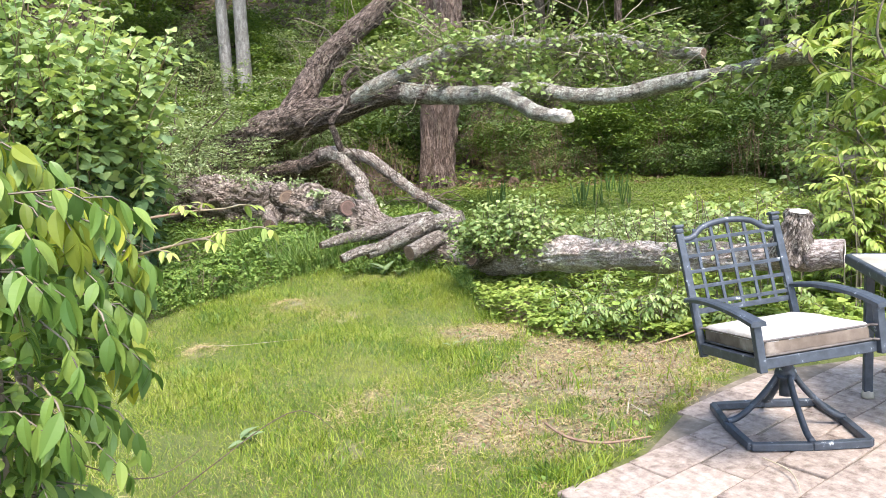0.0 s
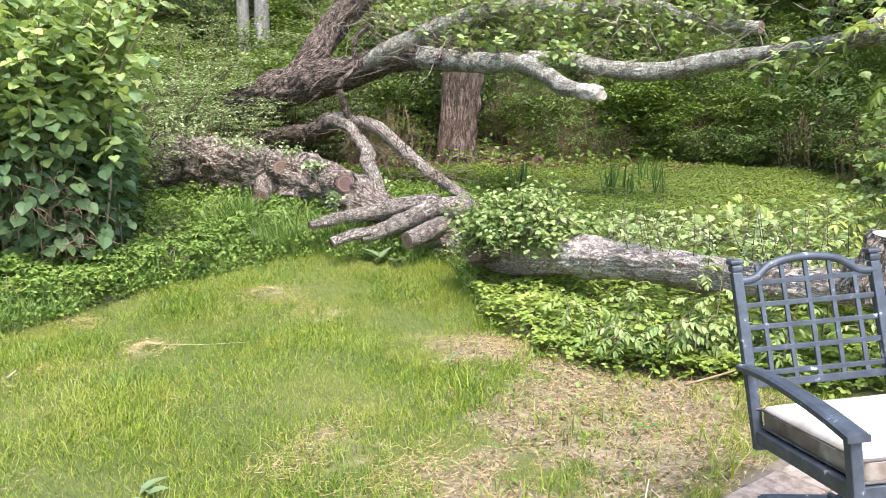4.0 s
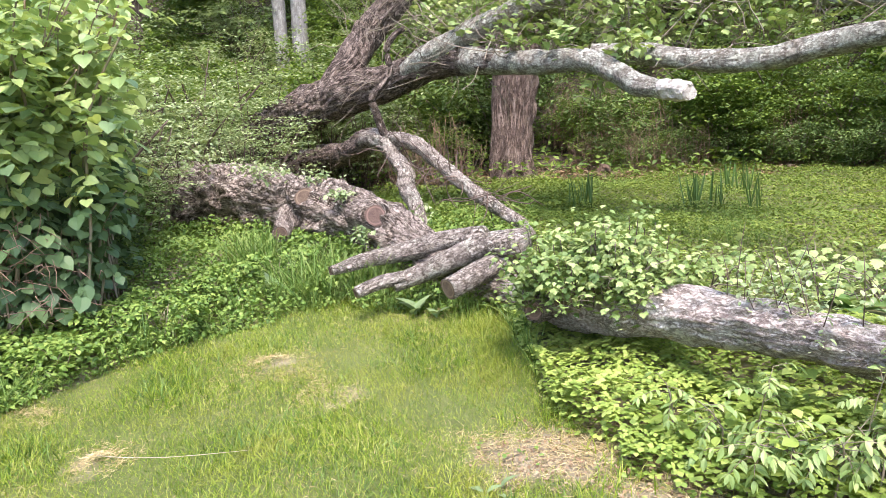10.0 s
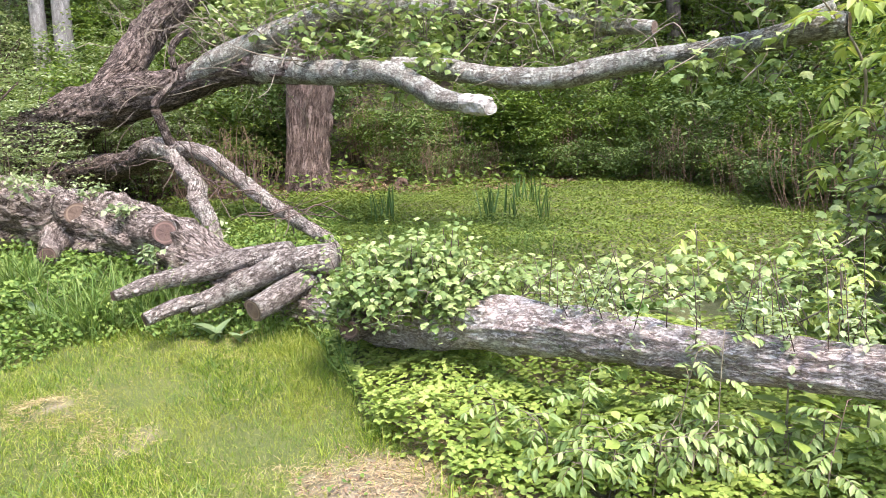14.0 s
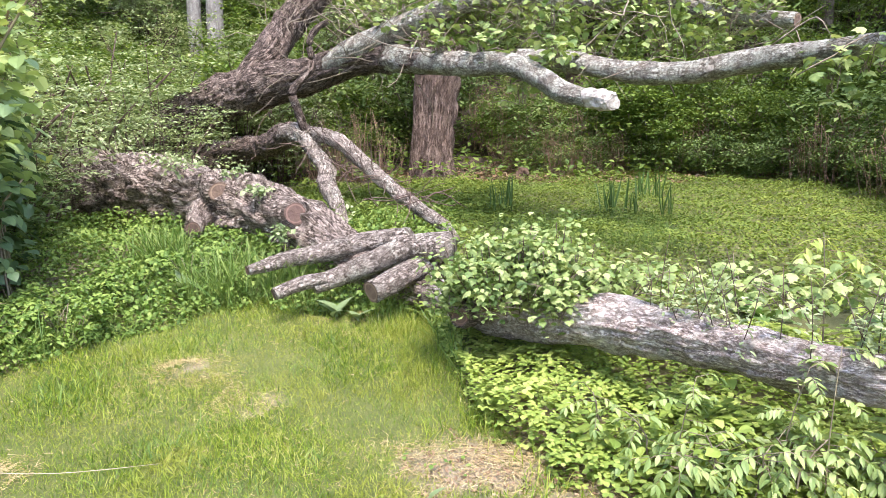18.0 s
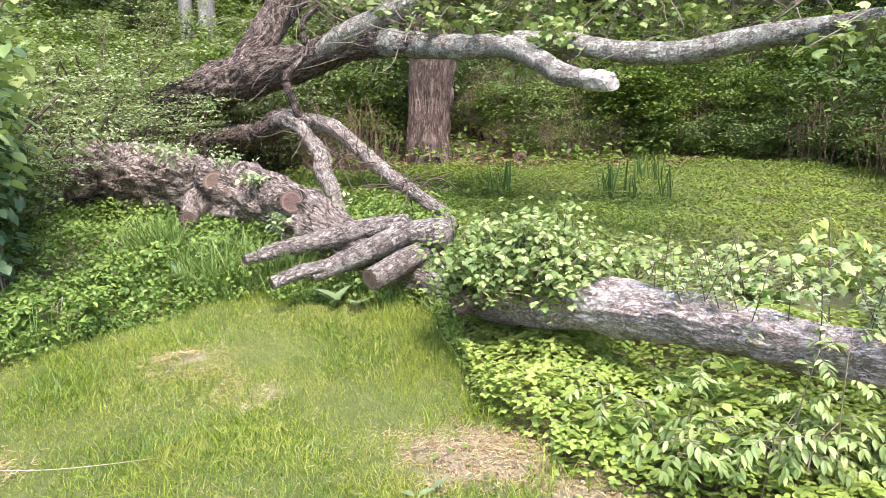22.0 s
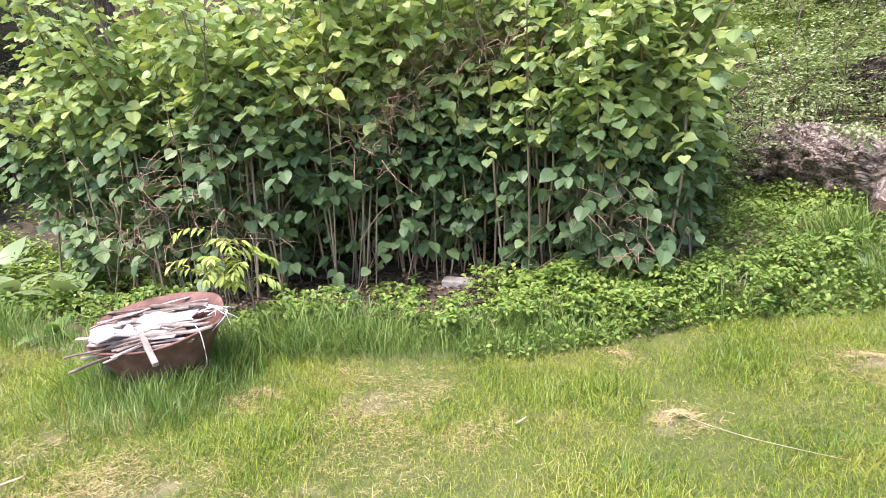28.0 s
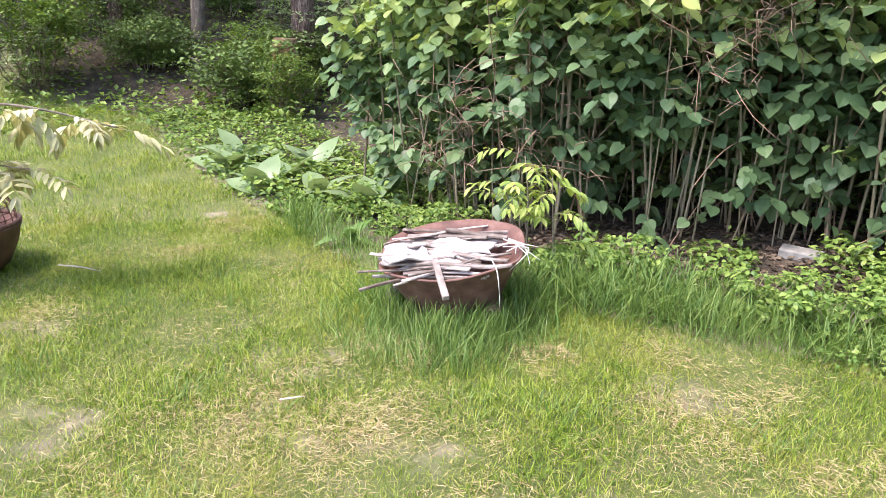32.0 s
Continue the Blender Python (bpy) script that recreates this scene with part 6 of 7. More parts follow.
# ---- swivel garden chair ----
def garden_chair(m):
    c = thing("garden_chair", "weathered blue-grey metal swivel chair with a stained pale cushion", "chair", m)
    # the seat rocks and turns on its post
    tip = m.inverted() @ Matrix.Translation((1.575, 2.635, 0.35)) @ Matrix.Rotation(radians(9.0), 4, "Z") @ Matrix.Rotation(radians(-3.5), 4, "Y") @ Matrix.Rotation(radians(-7.3), 4, "X") @ Matrix.Translation((0, 0, -0.174)) @ Matrix.Scale(0.878, 4)
    W, D = 0.50, 0.50
    # base frame, bowed bars
    S = 0.235
    ends = [(-S, -S), (S, -S), (S, S), (-S, S)]
    swing = Matrix.Rotation(radians(-1), 4, "Z")
    for k in range(4):
        a, b = ends[k], ends[(k + 1) % 4]
        mx, my = (a[0] + b[0]) / 2 * 1.06, (a[1] + b[1]) / 2 * 1.06
        bm = bar((a[0], a[1], 0.018), (mx, my, 0.018), 0.03, 0.032)
        half = bar((mx, my, 0.018), (b[0], b[1], 0.018), 0.03, 0.032)
        me = bpy.data.meshes.new("tmp")
        half.to_mesh(me)
        half.free()
        bm.from_mesh(me)
        bpy.data.meshes.remove(me)
        part("base_bar", bm, M_IRON, c).matrix_basis = swing
        pts = [(mx, my, 0.035), (mx * 0.75, my * 0.75, 0.06), (mx * 0.35, my * 0.35, 0.16), (mx * 0.12, my * 0.12, 0.24)]
        v, f, u, tri = tube_arrays([(*p, 0.014) for p in pts], 8, 0.02)
        link_mesh("base_strut", v, np.vstack([f[:, [0, 1, 2]], f[:, [0, 2, 3]], tri]), M_IRON, c, "", True).matrix_basis = swing
    hub = thin([(0, 0, 0.14), (0, 0, 0.24), (-0.05, -0.10, 0.42)], 0.027, 16, 0.05)
    link_mesh("swivel_post", *hub, M_IRON, c, "", True)
    link_mesh("hub_collar", *thin([(0, 0, 0.22), (0, 0, 0.25), (-0.01, -0.02, 0.28)], 0.044, 18, 0.01), M_IRON, c, "", True)
    part("rocker_plate", box(0.22, 0.20, 0.03, Matrix.Translation((0, 0, 0.335)), 0.006), M_IRON, c)
    for k in range(3):
        link_mesh("spring", *thin([(0.06 + 0.03 * k, -0.12, 0.33), (0.06 + 0.03 * k, 0, 0.325), (0.06 + 0.03 * k, 0.12, 0.33)], 0.014, 10, 0.03), M_IRON, c, "", True)
    # seat frame
    z = 0.375
    for a, b in (((-W / 2, -D / 2, z), (W / 2, -D / 2, z)), ((-W / 2, D / 2, z), (W / 2, D / 2, z)), ((-W / 2, -D / 2, z), (-W / 2, D / 2, z)), ((W / 2, -D / 2, z), (W / 2, D / 2, z))):
        part("seat_rail", bar(a, b, 0.028, 0.045), M_IRON, c)
    part("seat_panel", box(W - 0.02, D - 0.02, 0.012, Matrix.Translation((0, 0, 0.384)), 0.004), M_PIPE, c, "dark woven seat sling")
    # cushion with piping
    bm = bmesh.new()
    bmesh.ops.create_cube(bm, size=1)
    bmesh.ops.scale(bm, vec=(W - 0.03, D + 0.02, 0.085), verts=bm.verts)
    bmesh.ops.bevel(bm, geom=bm.edges[:], offset=0.022, segments=3, affect="EDGES", profile=0.5)
    bmesh.ops.subdivide_edges(bm, edges=[e for e in bm.edges if e.calc_length() > 0.2], cuts=9, use_grid_fill=True)
    for q in bm.verts:
        k = max(0, 1 - (q.co.x / (W / 2)) ** 2) * max(0, 1 - (q.co.y / (D / 2)) ** 2)
        q.co.z += 0.018 * k * (1 if q.co.z > 0 else 0) + 0.004 * noise.noise(q.co * 9)
        q.co.z += 0.438
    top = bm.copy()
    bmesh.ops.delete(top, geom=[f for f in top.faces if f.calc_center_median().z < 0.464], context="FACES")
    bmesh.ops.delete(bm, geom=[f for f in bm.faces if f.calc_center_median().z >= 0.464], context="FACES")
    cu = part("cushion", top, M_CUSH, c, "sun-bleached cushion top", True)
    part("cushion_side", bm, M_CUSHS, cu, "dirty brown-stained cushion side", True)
    for zz in (0.466, 0.406):
        x1, y1 = W / 2 - 0.016, D / 2 + 0.008
        ring = [(-x1, -y1 + 0.02, zz), (-x1 + 0.02, -y1, zz), (x1 - 0.02, -y1, zz), (x1, -y1 + 0.02, zz), (x1, y1 - 0.02, zz), (x1 - 0.02, y1, zz), (-x1 + 0.02, y1, zz), (-x1, y1 - 0.02, zz), (-x1, -y1 + 0.02, zz)]
        link_mesh("piping", *thin(ring, 0.005, 6, 0.02), M_PIPE, cu, "", True)
    # back, leaning
    lean = 0.165
    P = lambda x, h: (x, D / 2 + 0.01 + lean * (h - 0.36) * 0.95, h)
    for sx in (-1, 1):
        x = sx * W / 2
        post = part("back_post", bar(P(x, 0.33), P(x, 0.925), 0.036, 0.028), M_IRON, c)
        part("finial", box(0.05, 0.044, 0.016, Matrix.Translation(P(x, 0.962)), 0.006), M_IRON, post, "chipped square finial")
        part("finial", box(0.042, 0.036, 0.026, Matrix.Translation(P(x, 0.940)), 0.008), M_IRON, post, "chipped square finial")
        # arm: level behind, dipping and flaring to the front
        arm = [(x * 1.06, D / 2 + 0.06, 0.605), (x * 1.10, 0.10, 0.612), (x * 1.12, -0.14, 0.588), (x * 1.10, -0.31, 0.548)]
        line = spline(arm, 12)
        bm = bmesh.new()
        prev = None
        for j, p in enumerate(line):
            w, h = 0.024 + 0.008 * (j / 11), 0.011
            ring = [bm.verts.new((p[0] + dx * w, p[1], p[2] + dz * h)) for dx, dz in ((-1, -1), (1, -1), (1, 0.5), (0.6, 1), (-0.6, 1), (-1, 0.5))]
            if prev:
                for q in range(6):
                    bm.faces.new((prev[q], prev[(q + 1) % 6], ring[(q + 1) % 6], ring[q]))
            else:
                bm.faces.new(ring)
            prev = ring
        bm.faces.new(prev[::-1])
        bmesh.ops.recalc_face_normals(bm, faces=bm.faces)
        part("armrest", bm, M_IRON, c, "chipped painted armrest")
        part("arm_post", bar((x * 1.06, -0.272, 0.345), (x * 1.08, -0.272, 0.555), 0.032, 0.034), M_IRON, c)
    # arched top rail and lattice
    arch = [P(-W / 2, 0.895), P(-W * 0.38, 0.90), P(-W * 0.24, 0.945), P(0, 0.962), P(W * 0.24, 0.945), P(W * 0.38, 0.90), P(W / 2, 0.895)]
    v, f, u, tri = tube_arrays([(*p, 0.015) for p in arch], 8, 0.02)
    link_mesh("top_rail", v, np.vstack([f[:, [0, 1, 2]], f[:, [0, 2, 3]], tri]), M_IRON, c, "", True)
    for h in (0.885, 0.81, 0.735, 0.66, 0.58, 0.545):
        part("back_slat", bar(P(-W / 2, h), P(W / 2, h), 0.012, 0.018 if h > 0.56 else 0.026, 0.002), M_IRON, c)
    for k in range(5):
        x = W * (-0.34 + 0.17 * k)
        part("back_bar", bar(P(x, 0.55), P(x * 1.02, 0.955 - 0.5 * x * x), 0.016, 0.010, 0.002), M_IRON, c)
    for o in c.children:
        if not o.name.startswith(("base_", "swivel", "hub_")):
            o.matrix_basis = tip
    return c


garden_chair(Matrix.Translation((1.69, 2.92, 0.066)))

# ---- garden table ----
table = thing("garden_table", "weathered blue-grey garden table with a worn top", "table", pose(2.655, 2.91, 0.066, 0, 0, -14))
part("table_top", box(1.06, 0.86, 0.018, Matrix.Translation((0, 0, 0.645)), 0.004), M_TABLE, table, "worn stone-coloured top")
for a, b in (((-0.54, -0.44, 0.63), (0.54, -0.44, 0.63)), ((-0.54, 0.44, 0.63), (0.54, 0.44, 0.63)), ((-0.54, -0.44, 0.63), (-0.54, 0.44, 0.63)), ((0.54, -0.44, 0.63), (0.54, 0.44, 0.63))):
    part("top_rim", bar(a, b, 0.034, 0.05, 0.01), M_IRON, table)
for sx in (-1, 1):
    for sy in (-1, 1):
        lg = part("leg", bar((sx * 0.51, sy * 0.20, 0.03), (sx * 0.51, sy * 0.20, 0.62), 0.038, 0.038), M_IRON, table)
        link_mesh("foot", *thin([(sx * 0.51, sy * 0.20, 0), (sx * 0.51, sy * 0.20, 0.02), (sx * 0.51, sy * 0.20, 0.045)], 0.028, 12, 0.01), M_TABLE, lg, "scuffed pale foot", True)
part("stretcher", bar((-0.51, -0.20, 0.36), (-0.51, 0.20, 0.36), 0.026, 0.026), M_IRON, table)

# ---- rusty tub of scrap wood ----
TUBZ = G(-4.0, 3.25)
tub = thing("rusty_tub", "rusty steel wheelbarrow tray standing in long grass", "tub", Matrix.Translation((-3.97, 3.32, TUBZ - 0.02)) @ Matrix.Rotation(radians(66), 4, "Z") @ Matrix.Rotation(radians(-5), 4, "Y") @ Matrix.Rotation(radians(7), 4, "X"))
bm = bmesh.new()
rings = []
prof = [(0.62, 0.15), (0.70, 0.20), (0.82, 0.28), (0.94, 0.36), (1.0, 0.385), (1.02, 0.392), (1.0, 0.40), (0.93, 0.375), (0.78, 0.29), (0.60, 0.19)]
for s, h in prof:
    ring = []
    for k in range(48):
        a = 2 * math.pi * k / 48
        ex, ey = math.copysign(abs(math.cos(a)) ** 0.8, math.cos(a)), math.copysign(abs(math.sin(a)) ** 0.8, math.sin(a))
        lift = 0.06 * max(0, ey) * h / 0.4 + 0.035 * max(0, ex) * h / 0.4
        ring.append(bm.verts.new((0.37 * s * ex, 0.31 * s * ey + 0.03 * h, h + lift + 0.006 * math.sin(5 * a))))
    rings.append(ring)
for r0, r1 in zip(rings, rings[1:]):
    for k in range(48):
        bm.faces.new((r0[k], r0[(k + 1) % 48], r1[(k + 1) % 48], r1[k]))
bm.faces.new(rings[0][::-1])
bm.faces.new(rings[-1])
bmesh.ops.recalc_face_normals(bm, faces=bm.faces)
part("tray", bm, M_RUST, tub, "", True)
for sx in (-1, 1):
    part("leg", bar((0.16, sx * 0.13, 0.17), (0.20, sx * 0.15, 0.0), 0.025, 0.012), M_RUST, tub)
part("axle_frame", bar((-0.25, 0, 0.15), (0.25, 0, 0.15), 0.30, 0.025), M_RUST, tub)
link_mesh("wheel", *thin([(-0.24 + 0.12 * math.cos(b), 0.0, 0.11 + 0.12 * math.sin(b)) for b in np.linspace(0, 2 * math.pi, 25)], 0.028, 10, 0.03), M_PIPE, tub, "flat dark tyre", True)
TM = tub.matrix_basis
rb = np.random.default_rng(101)
for k in range(60):
    ln = rb.uniform(0.22, 0.58)
    w, h = rb.uniform(0.010, 0.034), rb.uniform(0.006, 0.016)
    a = rb.normal(0.05, 0.3)
    mloc = Matrix.Translation((rb.normal(-0.03, 0.07), rb.uniform(-0.25, 0.24), 0.375 + 0.001 * k + rb.uniform(0, 0.015))) @ Matrix.Rotation(a, 4, "Z") @ Matrix.Rotation(rb.normal(0, 0.05), 4, "Y")
    bm = box(ln, w, h, None, 0.003, 1)
    bmesh.ops.subdivide_edges(bm, edges=[e for e in bm.edges if e.calc_length() > 0.15], cuts=7, use_grid_fill=True)
    for q in bm.verts:
        q.co.z += 0.02 * noise.noise(Vector((q.co.x * 4, k, 0)))
        q.co.y += 0.012 * noise.noise(Vector((q.co.x * 6, k, 5)))
    o = part("wood_strip", bm, M_PLANK)
    o.matrix_basis = TM @ mloc
    tagged(o, "bleached strip of scrap wood lying across the rusty tub", "scrap wood", "scrap wood in the tub")
for k, (x, y, w, d, a) in enumerate(((-0.12, -0.05, 0.44, 0.26, 0.12), (0.02, 0.02, 0.40, 0.16, -0.15), (-0.2, -0.16, 0.22, 0.14, 0.5))):
    bm = box(w, d, 0.012, None, 0.003, 1)
    bmesh.ops.subdivide_edges(bm, edges=bm.edges[:], cuts=8, use_grid_fill=True)
    for q in bm.verts:
        q.co.z += 0.05 * noise.noise(Vector((q.co.x * 6, q.co.y * 6, k))) + 0.25 * q.co.y * q.co.y
        q.co.x += 0.05 * noise.noise(Vector((q.co.y * 14, k, 3))) * abs(q.co.x) / w
        q.co.y += 0.05 * noise.noise(Vector((q.co.x * 12, k, 7))) * abs(q.co.y) / d
    o = part("bark_sheet", bm, M_SHEET)
    o.matrix_basis = TM @ Matrix.Translation((x, y, 0.43 + 0.012 * k)) @ Matrix.Rotation(a, 4, "Z")
    tagged(o, "curled pale sheet of old board lying on the scrap wood", "scrap wood", "scrap wood in the tub")
st = part("wood_stick", box(0.26, 0.032, 0.028, None, 0.004), M_PLANK)
st.matrix_basis = TM @ Matrix.Translation((-0.02, -0.30, 0.40)) @ Matrix.Rotation(-1.25, 4, "Z") @ Matrix.Rotation(0.35, 4, "Y")
tagged(st, "short pale stick jutting over the tub's rim", "stick")
wire = [thin([(0.28 + rb.normal(0, 0.03), -0.02 + rb.normal(0, 0.06), 0.46), (0.36 + rb.normal(0, 0.03), -0.08 + rb.normal(0, 0.05), 0.47 + rb.normal(0, 0.02)), (0.40 + rb.normal(0, 0.05), -0.1 + rb.normal(0, 0.08), 0.40 + rb.normal(0, 0.04))], 0.003, 4, 0.03) for k in range(9)]
wire.append(thin([(0.22, -0.20, 0.45), (0.25, -0.28, 0.42), (0.255, -0.29, 0.30), (0.25, -0.285, 0.24)], 0.003, 4, 0.03))
o = joined("string", wire, M_STRING)
o.matrix_basis = TM
tagged(o, "tangled pale string hanging over the tub", "string")

# ---- fire pit ----
pit = thing("fire_pit", "round rusty fire pit with a mesh lid and split logs", "fire pit", Matrix.Translation((-5.38, 0.54, G(-5.38, 0.54))) @ Matrix.Scale(1.2, 4))
bm = bmesh.new()
rings = []
for s, h in ((0.20, 0.0), (0.27, 0.05), (0.32, 0.16), (0.335, 0.23), (0.345, 0.245), (0.345, 0.26), (0.325, 0.255), (0.30, 0.20), (0.22, 0.10)):
    rings.append([bm.verts.new((s * math.cos(2 * math.pi * k / 40), s * math.sin(2 * math.pi * k / 40), h)) for k in range(40)])
for r0, r1 in zip(rings, rings[1:]):
    for k in range(40):
        bm.faces.new((r0[k], r0[(k + 1) % 40], r1[(k + 1) % 40], r1[k]))
bm.faces.new(rings[0][::-1])
bm.faces.new(rings[-1])
part("bowl", bm, M_RUST, pit, "", True)
mesh = []
for k in range(30):
    a = 2 * math.pi * k / 30
    mesh.append(thin([(0.325 * math.cos(a) * c, 0.325 * math.sin(a) * c, 0.26 + 0.24 * s) for c, s in ((1, 0), (0.96, 0.3), (0.85, 0.6), (0.6, 0.85), (0.15, 1.0))], 0.0025, 4, 0.06))
for q in range(12):
    e = q / 12 * 1.5
    mesh.append(thin([(0.325 * math.cos(e) * math.cos(b), 0.325 * math.cos(e) * math.sin(b), 0.26 + 0.24 * math.sin(e)) for b in np.linspace(0, 2 * math.pi, 25)], 0.0025, 4, 0.06))
joined("mesh_lid", mesh, M_RUST, pit, "rusty wire mesh lid", "stuff")
for k in range(3):
    a = 2.1 * k + 0.4
    part("foot", bar((0.22 * math.cos(a), 0.22 * math.sin(a), 0.13), (0.30 * math.cos(a), 0.30 * math.sin(a), -0.01), 0.03, 0.02), M_RUST, pit)
for e0 in (0.0, 0.7):
    rim = [(0.335 * math.cos(b), 0.335 * math.sin(b) * math.cos(e0) * (1 if e0 == 0 else 0.2), 0.265 + (0 if e0 == 0 else 0.25 * math.sin(b))) for b in np.linspace(0, 2 * math.pi if e0 == 0 else math.pi, 30)]
    link_mesh("rim_hoop", *thin(rim, 0.012, 8, 0.05), M_RUST, pit, "", True)
for k in range(4):
    bm = bar((-0.2, -0.09 + 0.07 * k, 0.25 + 0.03 * (k % 2)), (0.2, -0.1 + 0.07 * k, 0.26 + 0.04 * (k % 2)), 0.08, 0.07, 0.015)
    o = part("split_log", bm, M_ROT)
    o.matrix_basis = pit.matrix_basis
    tagged(o, "weathered reddish split log lying in the fire pit", "log", "split logs")

# ---- bird feeder ----
feeder = thing("bird_feeder", "grey wooden bird feeder with a pitched roof amid leaves", "bird feeder", pose(3.27, 5.56, -0.02, 0, 0, 20))
part("post", box(0.06, 0.06, 0.95, Matrix.Translation((0, 0, 0.47))), M_FEED, feeder)
part("tray", box(0.30, 0.24, 0.03, Matrix.Translation((0, 0, 0.945))), M_FEED, feeder)
for sy in (-1, 1):
    part("tray_lip", box(0.32, 0.018, 0.05, Matrix.Translation((0, sy * 0.12, 0.965))), M_FEED, feeder)
part("body", box(0.16, 0.14, 0.14, Matrix.Translation((0, 0, 1.03))), M_FEED, feeder)
part("body_panel", box(0.05, 0.145, 0.142, Matrix.Translation((-0.05, 0, 1.03))), M_STONE, feeder)
for sy in (-1, 1):
    part("roof_board", box(0.34, 0.19, 0.018, Matrix.Translation((0, sy * 0.075, 1.125)) @ Matrix.Rotation(-sy * 0.35, 4, "X")), M_FEED, feeder, "lichen-grey roof board")

# ---- rotten stump, block, sticks, hay ----
stump = thing("rotten_stump", "crumbling red-brown rotten stump", "stump", Matrix.Translation((1.25, 13.2, G(1.25, 13.2))) @ Matrix.Scale(0.75, 4))
limb("stump_body", [(0, 0, -0.05, 0.22), (0, 0, 0.08, 0.18), (0.02, 0, 0.2, 0.12), (0.04, 0, 0.27, 0.07)], M_ROT, stump, "", 22, 0.02, 0.7, 22.0, 3.0)
limb("root", [(0, 0, 0.05, 0.08), (-0.2, -0.05, 0.08, 0.06), (-0.4, -0.08, 0.02, 0.03)], M_ROT, stump, "", 12, 0.03, 0.3, 12.0, 5.0)
limb("root", [(0, 0, 0.05, 0.08), (0.22, -0.05, 0.06, 0.06), (0.42, -0.1, 0.0, 0.03)], M_ROT, stump, "", 12, 0.03, 0.3, 12.0, 8.0)
snag = thing("broken_snag", "short orange-brown broken tree stump in the wood", "stump", Matrix.Translation((-12.6, 3.1, G(-12.6, 3.1))))
limb("snag_body", [(0, 0, -0.05, 0.26), (0, 0, 0.3, 0.22), (0.02, 0, 0.8, 0.2), (0.03, 0, 1.15, 0.17)], M_SNAG, snag, "", 18, 0.05, 0.2, 6.0, 3.0)
blk = part("stone_block", box(0.26, 0.14, 0.08, None, 0.012), M_STONE)
blk.matrix_basis = pose(-4.22, 5.75, G(-4.22, 5.75) + 0.015, 4, 3, 40)
tagged(blk, "grey concrete block in weeds under the hedge", "block")
rs = np.random.default_rng(111)


def ground_stick(name, pts, r, mat, label, cat="stick"):
    rows = [(x, y, G(x, y) + 0.012 + dz) for x, y, dz in pts]
    o = link_mesh(name, *thin(rows, r, 6, 0.02), mat, None, label, True)
    tagged(o, category=cat)


ground_stick("twig", [(-1.75, 4.98, 0.03), (-1.55, 4.93, 0.04), (-1.35, 4.95, 0.03), (-1.15, 4.98, 0.03), (-0.95, 5.05, 0.02)], 0.0016, M_TWIGP, "thin pale dry stalk lying in the lawn")
ground_stick("twig", [(-2.16, 4.34, 0.02), (-2.13, 4.38, 0.05)], 0.006, M_TWIGP, "short pale stick in the lawn")
ground_stick("twig", [(-3.25, 2.35, 0.02), (-3.2, 2.44, 0.05)], 0.006, M_TWIGP, "short pale stick in the lawn")
ground_stick("twig", [(-5.3, 1.15, 0.03), (-5.15, 1.3, 0.05), (-5.1, 1.42, 0.03)], 0.005, M_TWIGP, "crooked pale stick in the lawn")
ground_stick("twig", [(0.66, 3.05, 0.04), (0.74, 2.86, 0.03), (0.88, 2.78, 0.02), (1.08, 2.80, 0.02)], 0.006, M_DEADTWIG, "crooked dry twig at the paving edge")
ground_stick("twig", [(1.05, 3.12, 0.02), (1.08, 3.2, 0.07)], 0.004, M_TWIGP, "short dry stalk at the paving edge")
ground_stick("twig", [(1.14, 3.06, 0.02), (1.08, 3.16, 0.05)], 0.004, M_TWIGP, "short dry stalk at the paving edge")
ground_stick("twig", [(1.45, 2.58, 0.01), (1.5, 2.45, 0.012), (1.47, 2.3, 0.01)], 0.003, M_TWIGP, "pale curved stalk lying on the paving")
ground_stick("twig", [(1.5, 4.35, 0.03), (1.75, 4.45, 0.06), (1.95, 4.6, 0.08)], 0.006, M_DEADTWIG, "dry twig at the edge of the leaves")
